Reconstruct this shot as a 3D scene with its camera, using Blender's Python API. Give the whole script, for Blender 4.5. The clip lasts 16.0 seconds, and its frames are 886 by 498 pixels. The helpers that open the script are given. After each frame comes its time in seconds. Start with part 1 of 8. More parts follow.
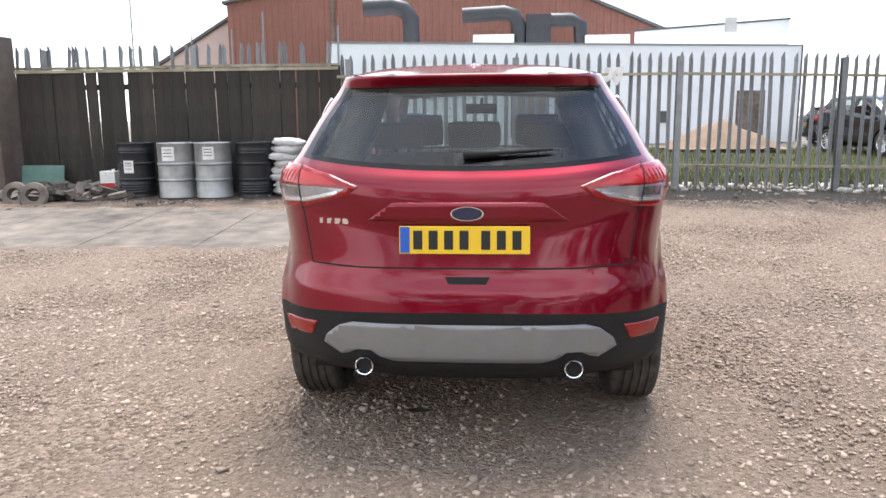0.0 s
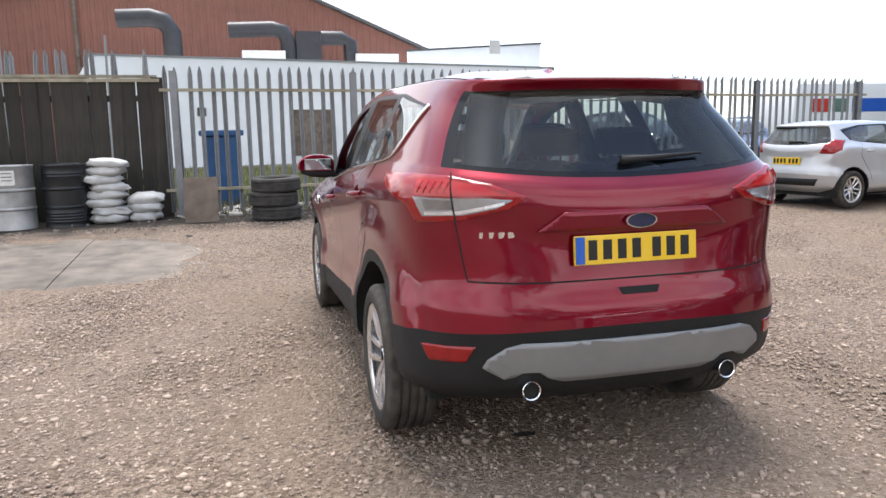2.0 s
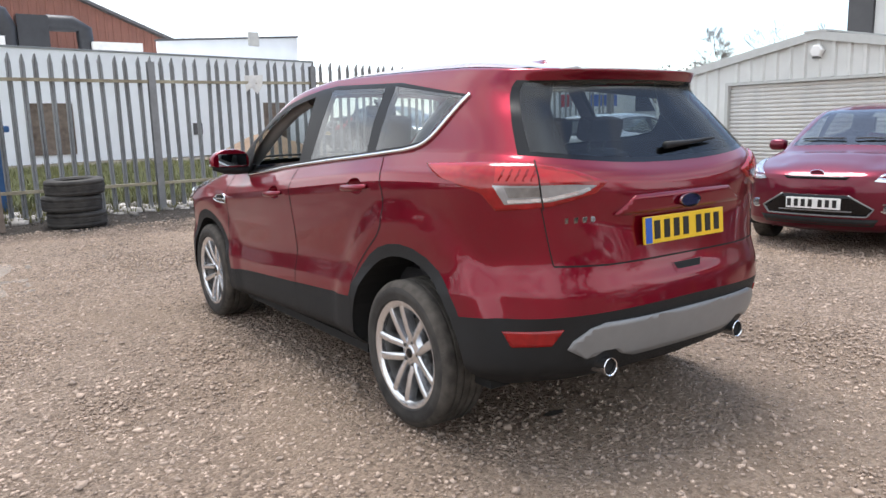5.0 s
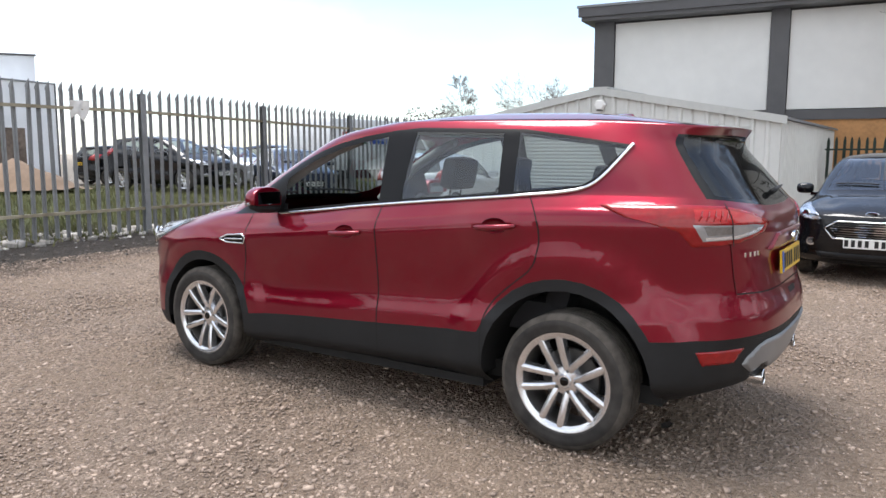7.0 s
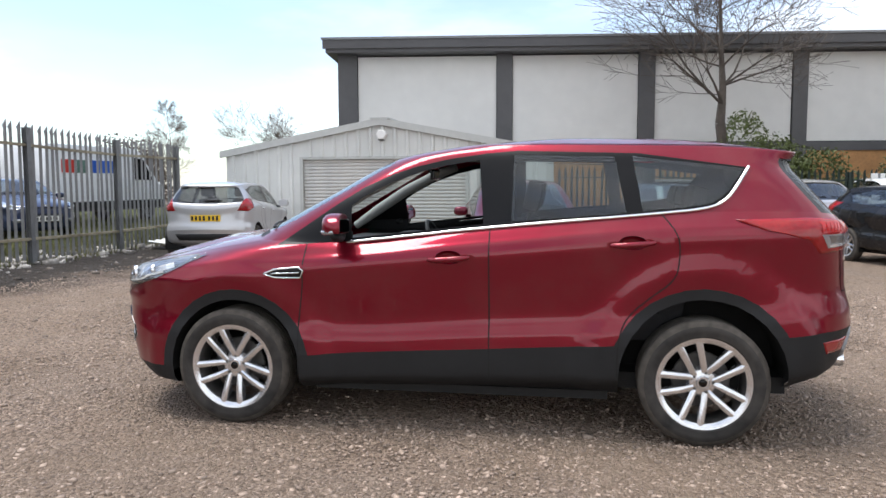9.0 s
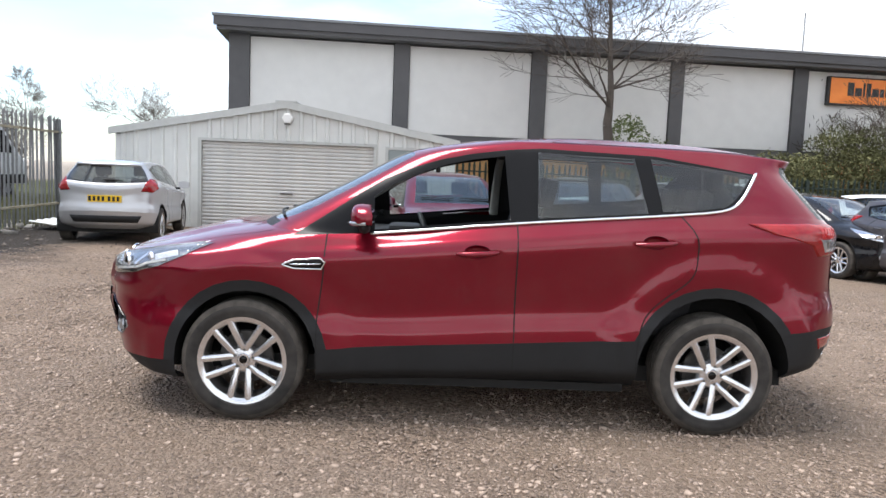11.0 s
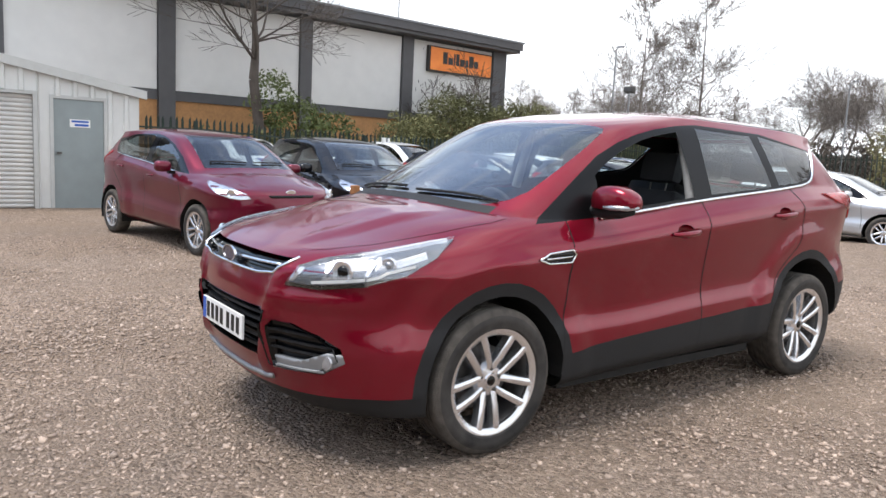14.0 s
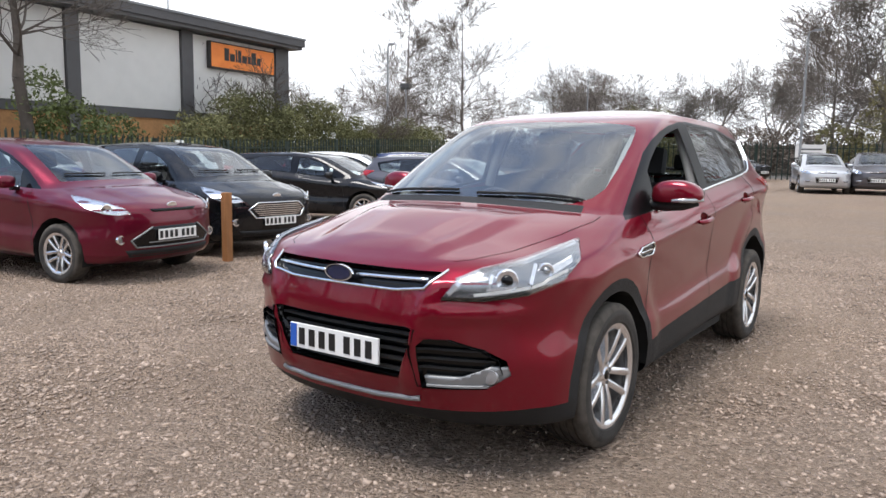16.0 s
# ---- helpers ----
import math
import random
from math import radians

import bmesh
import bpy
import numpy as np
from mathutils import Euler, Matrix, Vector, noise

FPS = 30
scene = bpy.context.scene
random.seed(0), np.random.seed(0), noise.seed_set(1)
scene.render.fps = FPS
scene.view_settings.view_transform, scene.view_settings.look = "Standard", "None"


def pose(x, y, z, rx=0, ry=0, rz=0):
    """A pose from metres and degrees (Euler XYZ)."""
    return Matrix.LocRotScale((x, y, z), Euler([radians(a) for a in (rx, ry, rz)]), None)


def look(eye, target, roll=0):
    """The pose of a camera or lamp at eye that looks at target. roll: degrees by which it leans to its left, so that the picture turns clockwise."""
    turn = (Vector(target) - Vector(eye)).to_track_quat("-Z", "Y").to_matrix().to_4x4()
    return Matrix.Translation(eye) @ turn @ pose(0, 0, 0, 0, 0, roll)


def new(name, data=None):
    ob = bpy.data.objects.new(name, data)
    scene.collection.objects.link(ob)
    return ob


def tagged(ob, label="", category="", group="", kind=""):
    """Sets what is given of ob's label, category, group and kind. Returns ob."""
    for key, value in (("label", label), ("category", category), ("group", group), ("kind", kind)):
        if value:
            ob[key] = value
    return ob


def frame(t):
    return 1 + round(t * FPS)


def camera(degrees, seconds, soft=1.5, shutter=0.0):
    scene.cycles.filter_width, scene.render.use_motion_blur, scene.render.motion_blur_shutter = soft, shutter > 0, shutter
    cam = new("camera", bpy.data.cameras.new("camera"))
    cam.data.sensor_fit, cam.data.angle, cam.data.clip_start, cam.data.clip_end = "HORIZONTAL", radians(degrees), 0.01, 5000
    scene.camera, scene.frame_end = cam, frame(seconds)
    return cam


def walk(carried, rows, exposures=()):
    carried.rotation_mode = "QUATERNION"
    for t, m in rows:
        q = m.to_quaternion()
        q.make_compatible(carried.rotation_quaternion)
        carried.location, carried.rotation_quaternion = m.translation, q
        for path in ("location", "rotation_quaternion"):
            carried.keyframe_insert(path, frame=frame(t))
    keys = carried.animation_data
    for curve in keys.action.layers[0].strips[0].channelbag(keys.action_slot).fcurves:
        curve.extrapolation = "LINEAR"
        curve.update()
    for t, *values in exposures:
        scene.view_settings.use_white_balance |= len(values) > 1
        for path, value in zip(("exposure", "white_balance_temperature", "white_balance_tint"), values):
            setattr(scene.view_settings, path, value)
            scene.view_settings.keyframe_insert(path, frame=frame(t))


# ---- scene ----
cam = camera(61.5, 16.0)
PATH = [
    (0, (0.123, -3.783, 1.421), (-0.025, -1.819, 1.075), -0.5),
    (0.5, (-0.095, -3.796, 1.411), (-0.142, -1.828, 1.058), -0.9),
    (1, (-0.552, -3.81, 1.417), (-0.399, -1.843, 1.087), -1.0),
    (1.5, (-0.967, -3.607, 1.411), (-0.642, -1.659, 1.096), -1.5),
    (2, (-1.469, -3.402, 1.391), (-0.953, -1.495, 1.084), -1.1),
    (2.5, (-1.879, -3.175, 1.389), (-1.142, -1.344, 1.071), -0.9),
    (3, (-2.264, -2.981, 1.39), (-1.304, -1.257, 1.067), 0.2),
    (3.2, (-2.397, -2.928, 1.411), (-1.377, -1.24, 1.078), -0.2),
    (5.3, (-2.741, -2.76, 1.394), (-1.573, -1.171, 1.062), -1.5),
    (5.5, (-2.908, -2.697, 1.4), (-1.699, -1.138, 1.071), -1.2),
    (6, (-3.339, -2.42, 1.412), (-2.005, -0.966, 1.091), -0.3),
    (6.5, (-3.73, -1.965, 1.445), (-2.232, -0.668, 1.175), 0.0),
    (7, (-4.166, -1.487, 1.462), (-2.517, -0.385, 1.209), 0.1),
    (7.5, (-4.432, -0.933, 1.462), (-2.663, -0.038, 1.198), -1.4),
    (8, (-4.762, -0.345, 1.447), (-2.892, 0.33, 1.237), -0.3),
    (8.5, (-4.868, 0.235, 1.419), (-2.937, 0.728, 1.25), 0.1),
    (9, (-4.983, 0.745, 1.422), (-3.016, 1.068, 1.248), -0.2),
    (9.2, (-5.035, 0.93, 1.448), (-3.061, 1.193, 1.26), -0.2),
    (11.3, (-5.031, 1.913, 1.423), (-3.046, 1.781, 1.219), 2.2),
    (11.5, (-4.932, 2.139, 1.412), (-2.955, 1.927, 1.198), 2.0),
    (12, (-4.721, 2.727, 1.404), (-2.783, 2.287, 1.171), 2.1),
    (12.5, (-4.468, 3.294, 1.408), (-2.595, 2.637, 1.159), 2.7),
    (13, (-4.137, 3.848, 1.422), (-2.346, 3.002, 1.145), 2.8),
    (13.5, (-3.813, 4.406, 1.408), (-2.12, 3.374, 1.146), 2.7),
    (14, (-3.396, 4.868, 1.392), (-1.799, 3.694, 1.128), 2.9),
    (14.5, (-2.983, 5.31, 1.38), (-1.522, 3.965, 1.141), 2.7),
    (15, (-2.542, 5.602, 1.353), (-1.205, 4.133, 1.116), 2.4),
    (15.5, (-2.294, 5.875, 1.364), (-1.076, 4.308, 1.117), 1.7),
    (16, (-2.201, 5.962, 1.374), (-1.058, 4.341, 1.122), 0.9),
]
walk(cam, [(t, look(eye, target, roll)) for t, eye, target, roll in PATH],
     exposures=[(0.0, 0.76), (2.5, 0.48), (5.5, 0.44), (7.5, 0.22), (9.0, 0.16), (12.5, 0.40), (14.5, 0.26), (16.0, 0.14)])

# ---- world and sun ----
SUN_DIR = Vector((0.06, 0.30, 1.0)).normalized()
world = bpy.data.worlds.new("world")
scene.world = world
world.use_nodes = True
wn, wl = world.node_tree.nodes, world.node_tree.links
wn.clear()
w_out = wn.new("ShaderNodeOutputWorld")
w_bg = wn.new("ShaderNodeBackground")
w_sky = wn.new("ShaderNodeTexSky")
w_sky.sky_type = "NISHITA"
w_sky.sun_disc = False
w_sky.sun_elevation = math.asin(SUN_DIR.z)
w_sky.sun_rotation = math.atan2(SUN_DIR.x, SUN_DIR.y)
w_sky.air_density, w_sky.dust_density, w_sky.ozone_density = 1.0, 0.8, 2.5
w_geo = wn.new("ShaderNodeTexCoord")
w_map = wn.new("ShaderNodeMapping")
w_map.inputs["Scale"].default_value = (1.0, 1.0, 3.2)
w_noise = wn.new("ShaderNodeTexNoise")
w_noise.inputs["Scale"].default_value = 1.7
w_noise.inputs["Detail"].default_value = 7.0
w_noise.inputs["Roughness"].default_value = 0.55
w_ramp = wn.new("ShaderNodeValToRGB")
w_ramp.color_ramp.elements[0].position, w_ramp.color_ramp.elements[1].position = 0.34, 0.60
w_ramp.color_ramp.elements[0].color = (0.16, 0.16, 0.16, 1)
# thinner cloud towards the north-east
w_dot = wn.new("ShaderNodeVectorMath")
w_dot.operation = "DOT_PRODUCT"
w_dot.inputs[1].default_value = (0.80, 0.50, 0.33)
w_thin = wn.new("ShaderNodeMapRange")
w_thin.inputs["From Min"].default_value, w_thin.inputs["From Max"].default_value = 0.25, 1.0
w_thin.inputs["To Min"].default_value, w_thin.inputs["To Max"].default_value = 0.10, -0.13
w_up = wn.new("ShaderNodeSeparateXYZ")
w_over = wn.new("ShaderNodeMapRange")
w_over.inputs["From Min"].default_value, w_over.inputs["From Max"].default_value = 0.28, 0.62
w_over.inputs["To Min"].default_value, w_over.inputs["To Max"].default_value = 0.03, -0.13
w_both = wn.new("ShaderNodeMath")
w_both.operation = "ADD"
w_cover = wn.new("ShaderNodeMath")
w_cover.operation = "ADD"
w_shade = wn.new("ShaderNodeTexNoise")
w_shade.inputs["Scale"].default_value, w_shade.inputs["Detail"].default_value = 2.6, 6.0
w_grey = wn.new("ShaderNodeMixRGB")
w_grey.inputs["Color1"].default_value, w_grey.inputs["Color2"].default_value = (5.6, 5.8, 6.2, 1), (11.0, 11.3, 11.8, 1)
w_grey_fac = wn.new("ShaderNodeMapRange")
w_grey_fac.inputs["From Min"].default_value, w_grey_fac.inputs["From Max"].default_value = 0.34, 0.66
w_lift = wn.new("ShaderNodeMixRGB")
w_lift.blend_type = "MULTIPLY"
w_lift.inputs["Fac"].default_value = 1.0
w_lift.inputs["Color2"].default_value = (1.55, 1.55, 1.55, 1)
w_cloud = wn.new("ShaderNodeMixRGB")
wl.new(w_geo.outputs["Generated"], w_map.inputs["Vector"])
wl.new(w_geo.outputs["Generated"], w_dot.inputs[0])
wl.new(w_map.outputs["Vector"], w_noise.inputs["Vector"])
wl.new(w_map.outputs["Vector"], w_shade.inputs["Vector"])
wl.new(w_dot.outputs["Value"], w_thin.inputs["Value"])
wl.new(w_noise.outputs["Fac"], w_cover.inputs[0])
wl.new(w_geo.outputs["Generated"], w_up.inputs[0])
wl.new(w_up.outputs["Z"], w_over.inputs["Value"])
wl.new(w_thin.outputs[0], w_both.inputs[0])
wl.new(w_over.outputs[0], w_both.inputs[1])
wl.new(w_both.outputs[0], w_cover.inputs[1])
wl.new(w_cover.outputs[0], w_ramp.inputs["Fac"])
wl.new(w_shade.outputs["Fac"], w_grey_fac.inputs["Value"])
wl.new(w_grey_fac.outputs[0], w_grey.inputs["Fac"])
wl.new(w_grey.outputs["Color"], w_cloud.inputs["Color2"])
wl.new(w_ramp.outputs["Color"], w_cloud.inputs["Fac"])
wl.new(w_sky.outputs["Color"], w_lift.inputs["Color1"])
wl.new(w_lift.outputs["Color"], w_cloud.inputs["Color1"])
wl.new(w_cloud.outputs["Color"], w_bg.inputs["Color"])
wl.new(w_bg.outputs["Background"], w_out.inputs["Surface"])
w_bg.inputs["Strength"].default_value = 0.15
sun = new("sun", bpy.data.lights.new("sun", "SUN"))
sun.data.energy, sun.data.angle, sun.data.color = 3.9, radians(30.0), (1.0, 0.965, 0.93)
sun.matrix_world = look(SUN_DIR * 50, (0, 0, 0))

# ---- building tools ----
def link_nodes(m):
    m.use_nodes = True
    return m.node_tree.nodes, m.node_tree.links, m.node_tree.nodes["Principled BSDF"]


def material(name, base, rough=0.6, metal=0.0, vary=0.15, scale=8.0, bump=0.0, bump_scale=60.0, coat=0.0, island=0.0, second=None, spec=0.5, stretch=(1, 1, 1)):
    """A surface with two scales of colour variation, wear in its gloss, and fine relief."""
    m = bpy.data.materials.new(name)
    n, l, b = link_nodes(m)
    co = n.new("ShaderNodeTexCoord")
    mp = n.new("ShaderNodeMapping")
    mp.inputs["Scale"].default_value = stretch
    l.new(co.outputs["Object"], mp.inputs["Vector"])
    big = n.new("ShaderNodeTexNoise")
    big.inputs["Scale"].default_value, big.inputs["Detail"].default_value = scale * 0.17, 5
    fine = n.new("ShaderNodeTexNoise")
    fine.inputs["Scale"].default_value, fine.inputs["Detail"].default_value = scale, 6
    for t in (big, fine):
        l.new(mp.outputs["Vector"], t.inputs["Vector"])
    add = n.new("ShaderNodeMath")
    add.operation = "ADD"
    l.new(big.outputs["Fac"], add.inputs[0])
    l.new(fine.outputs["Fac"], add.inputs[1])
    rng = n.new("ShaderNodeMapRange")
    rng.inputs["From Min"].default_value, rng.inputs["From Max"].default_value = 0.65, 1.35
    l.new(add.outputs[0], rng.inputs["Value"])
    mix = n.new("ShaderNodeMixRGB")
    dark = [c * (1 - vary) for c in base]
    light = [min(1, c * (1 + vary)) for c in (second or base)]
    mix.inputs["Color1"].default_value, mix.inputs["Color2"].default_value = (*dark, 1), (*light, 1)
    l.new(rng.outputs[0], mix.inputs["Fac"])
    col = mix.outputs["Color"]
    if island:
        src = n.new("ShaderNodeNewGeometry").outputs["Random Per Island"] if island > 0 else n.new("ShaderNodeObjectInfo").outputs["Random"]
        hsv = n.new("ShaderNodeHueSaturation")
        r2 = n.new("ShaderNodeMapRange")
        r2.inputs["To Min"].default_value, r2.inputs["To Max"].default_value = 1 - abs(island), 1 + abs(island)
        l.new(src, r2.inputs["Value"])
        l.new(r2.outputs[0], hsv.inputs["Value"])
        l.new(col, hsv.inputs["Color"])
        col = hsv.outputs["Color"]
    l.new(col, b.inputs["Base Color"])
    rr = n.new("ShaderNodeMapRange")
    rr.inputs["To Min"].default_value, rr.inputs["To Max"].default_value = max(0.02, rough * 0.85), min(1, rough * 1.15)
    l.new(fine.outputs["Fac"], rr.inputs["Value"])
    l.new(rr.outputs[0], b.inputs["Roughness"])
    b.inputs["Metallic"].default_value = metal
    b.inputs["Specular IOR Level"].default_value = spec
    b.inputs["Coat Weight"].default_value = coat
    b.inputs["Coat Roughness"].default_value = 0.03
    if bump:
        bn = n.new("ShaderNodeTexNoise")
        bn.inputs["Scale"].default_value, bn.inputs["Detail"].default_value = bump_scale, 4
        l.new(mp.outputs["Vector"], bn.inputs["Vector"])
        bp = n.new("ShaderNodeBump")
        bp.inputs["Strength"].default_value, bp.inputs["Distance"].default_value = min(1.0, bump), 0.01
        l.new(bn.outputs["Fac"], bp.inputs["Height"])
        l.new(bp.outputs["Normal"], b.inputs["Normal"])
    return m


def paint(name, base, metal=0.35, rough=0.32, coat=1.0):
    """Clear-coated metallic car paint with a fine flake and a little road dust."""
    m = bpy.data.materials.new(name)
    n, l, b = link_nodes(m)
    co = n.new("ShaderNodeTexCoord")
    fl = n.new("ShaderNodeTexNoise")
    fl.inputs["Scale"].default_value, fl.inputs["Detail"].default_value = 900, 2
    du = n.new("ShaderNodeTexNoise")
    du.inputs["Scale"].default_value, du.inputs["Detail"].default_value = 3.0, 8
    for t in (fl, du):
        l.new(co.outputs["Object"], t.inputs["Vector"])
    mix = n.new("ShaderNodeMixRGB")
    mix.inputs["Color1"].default_value = (*[c * 0.86 for c in base], 1)
    mix.inputs["Color2"].default_value = (*[min(1, c * 1.16) for c in base], 1)
    l.new(fl.outputs["Fac"], mix.inputs["Fac"])
    dust = n.new("ShaderNodeMixRGB")
    dust.inputs["Color2"].default_value = (0.30, 0.26, 0.22, 1)
    dr = n.new("ShaderNodeMapRange")
    dr.inputs["From Min"].default_value, dr.inputs["From Max"].default_value = 0.45, 0.8
    dr.inputs["To Max"].default_value = 0.05
    l.new(du.outputs["Fac"], dr.inputs["Value"])
    l.new(dr.outputs[0], dust.inputs["Fac"])
    l.new(mix.outputs["Color"], dust.inputs["Color1"])
    l.new(dust.outputs["Color"], b.inputs["Base Color"])
    b.inputs["Metallic"].default_value, b.inputs["Roughness"].default_value = metal, rough
    b.inputs["Specular IOR Level"].default_value = 0.05
    b.inputs["Coat Weight"].default_value = coat
    cr = n.new("ShaderNodeMapRange")
    cr.inputs["To Min"].default_value, cr.inputs["To Max"].default_value = 0.02, 0.07
    l.new(du.outputs["Fac"], cr.inputs["Value"])
    l.new(cr.outputs[0], b.inputs["Coat Roughness"])
    return m


def glass(name, tint, gloss=1.45, power=2.8):
    """A thin pane: tinted where one looks through it, mirror-like at grazing angles."""
    m = bpy.data.materials.new(name)
    m.use_nodes = True
    n, l = m.node_tree.nodes, m.node_tree.links
    n.clear()
    out = n.new("ShaderNodeOutputMaterial")
    tr = n.new("ShaderNodeBsdfTransparent")
    tr.inputs["Color"].default_value = (*tint, 1)
    gl = n.new("ShaderNodeBsdfGlossy")
    gl.inputs["Roughness"].default_value = 0.01
    lw = n.new("ShaderNodeLayerWeight")
    lw.inputs["Blend"].default_value = 0.5
    pw = n.new("ShaderNodeMath")
    pw.operation, pw.inputs[1].default_value = "POWER", power
    l.new(lw.outputs["Facing"], pw.inputs[0])
    fr = n.new("ShaderNodeMapRange")
    fr.inputs["To Min"].default_value = 2 * ((gloss - 1) / (gloss + 1)) ** 2
    fr.inputs["To Max"].default_value = 0.95
    l.new(pw.outputs[0], fr.inputs["Value"])
    mx = n.new("ShaderNodeMixShader")
    l.new(fr.outputs[0], mx.inputs[0])
    l.new(tr.outputs[0], mx.inputs[1])
    l.new(gl.outputs[0], mx.inputs[2])
    l.new(mx.outputs[0], out.inputs["Surface"])
    return m


def obj(name, verts, faces, mat, parent=None, smooth=False, label=""):
    me = bpy.data.meshes.new(name)
    me.from_pydata([tuple(v) for v in verts], [], [tuple(f) for f in faces])
    if smooth:
        me.polygons.foreach_set("use_smooth", [True] * len(me.polygons))
    me.materials.append(mat)
    me.update()
    ob = new(name, me)
    ob.parent = parent
    if label:
        ob["label"] = label
    return ob


def part(name, bm, mat, parent=None, label="", smooth=False, angle=None):
    me = bpy.data.meshes.new(name)
    bm.to_mesh(me)
    bm.free()
    me.materials.append(mat)
    if smooth:
        me.polygons.foreach_set("use_smooth", [True] * len(me.polygons))
        if angle:
            me.set_sharp_from_angle(angle=radians(angle))
    ob = new(name, me)
    ob.parent = parent
    if label:
        ob["label"] = label
    return ob


def empty(name, m, label, category, group=""):
    ob = new(name)
    ob.empty_display_size = 0.1
    ob.matrix_world = m
    return tagged(ob, label, category, group)


def add_box(bm, lo, hi, m=None, bevel=0.0):
    c = [(a + b) / 2 for a, b in zip(lo, hi)]
    s = [abs(b - a) for a, b in zip(lo, hi)]
    t = Matrix.Translation(c) @ Matrix.Diagonal((*s, 1))
    r = bmesh.ops.create_cube(bm, size=1.0, matrix=(m @ t) if m else t)
    if bevel:
        es = list({e for v in r["verts"] for e in v.link_edges})
        bmesh.ops.bevel(bm, geom=es, offset=bevel, segments=2, profile=0.7, affect="EDGES")
    return r


def box(name, lo, hi, mat, parent=None, label="", bevel=0.0, m=None):
    bm = bmesh.new()
    add_box(bm, lo, hi, m, bevel)
    return part(name, bm, mat, parent, label)


def add_tube(bm, pts, radii, sides=8, cap=True):
    """A tube through points; radii one number or one for each point."""
    pts = [Vector(p) for p in pts]
    if not hasattr(radii, "__len__"):
        radii = [radii] * len(pts)
    rings, prev = [], None
    for i, p in enumerate(pts):
        d = (pts[min(i + 1, len(pts) - 1)] - pts[max(i - 1, 0)]).normalized()
        ref = prev if prev is not None else (Vector((0, 0, 1)) if abs(d.z) < 0.9 else Vector((1, 0, 0)))
        u = (ref - d * ref.dot(d))
        u = u.normalized() if u.length > 1e-6 else d.orthogonal().normalized()
        prev = u
        v = d.cross(u)
        rings.append([bm.verts.new(p + (u * math.cos(2 * math.pi * k / sides) + v * math.sin(2 * math.pi * k / sides)) * radii[i]) for k in range(sides)])
    for a, b in zip(rings, rings[1:]):
        for k in range(sides):
            bm.faces.new((a[k], a[(k + 1) % sides], b[(k + 1) % sides], b[k]))
    if cap:
        bm.faces.new(rings[0][::-1])
        bm.faces.new(rings[-1])


def tube(name, pts, radii, mat, parent=None, label="", sides=8):
    bm = bmesh.new()
    add_tube(bm, pts, radii, sides)
    return part(name, bm, mat, parent, label, smooth=True, angle=50)


def add_lathe(bm, profile, segs=32, m=None, close=False):
    """Turns (radius, height) pairs round the z axis."""
    m = m or Matrix()
    rings = []
    for r, z in profile:
        if r < 1e-6:
            rings.append([bm.verts.new(m @ Vector((0, 0, z)))])
        else:
            rings.append([bm.verts.new(m @ Vector((r * math.cos(2 * math.pi * k / segs), r * math.sin(2 * math.pi * k / segs), z))) for k in range(segs)])
    pairs = list(zip(rings, rings[1:])) + ([(rings[-1], rings[0])] if close else [])
    for a, b in pairs:
        for k in range(segs):
            k2 = (k + 1) % segs
            if len(a) == 1 and len(b) == 1:
                continue
            if len(a) == 1:
                bm.faces.new((a[0], b[k2], b[k]))
            elif len(b) == 1:
                bm.faces.new((a[k], a[k2], b[0]))
            else:
                bm.faces.new((a[k], a[k2], b[k2], b[k]))


def lathe(name, profile, mat, parent=None, label="", segs=32, m=None, close=False, angle=35):
    bm = bmesh.new()
    add_lathe(bm, profile, segs, m, close)
    return part(name, bm, mat, parent, label, smooth=True, angle=angle)


def add_prism(bm, poly, lo, hi, m=None):
    """A polygon in x, y, stood up from z = lo to z = hi, then moved by m."""
    m = m or Matrix()
    a = [bm.verts.new(m @ Vector((x, y, lo))) for x, y in poly]
    b = [bm.verts.new(m @ Vector((x, y, hi))) for x, y in poly]
    k = len(poly)
    bm.faces.new(a[::-1])
    bm.faces.new(b)
    for i in range(k):
        bm.faces.new((a[i], a[(i + 1) % k], b[(i + 1) % k], b[i]))


def smoothstep(a, b, x):
    t = np.clip((np.asarray(x, float) - a) / (b - a), 0, 1)
    return t * t * (3 - 2 * t)


def ground_z(x, y):
    """The yard rises a little towards the fence and towards the shed."""
    x, y = np.asarray(x, float), np.asarray(y, float)
    z = 0.20 * smoothstep(3.6, 8.6, y) * (1 - 0.45 * smoothstep(3.0, 9.0, x)) + 0.22 * smoothstep(10, 32, y)
    z = z + 0.20 * smoothstep(-8, -26, y)
    z = z - 0.11 * smoothstep(2.5, 6.0, x) * smoothstep(-2.0, -4.5, y) * (1 - smoothstep(-11, -18, y))
    return z


def gz(x, y):
    return float(ground_z(x, y))

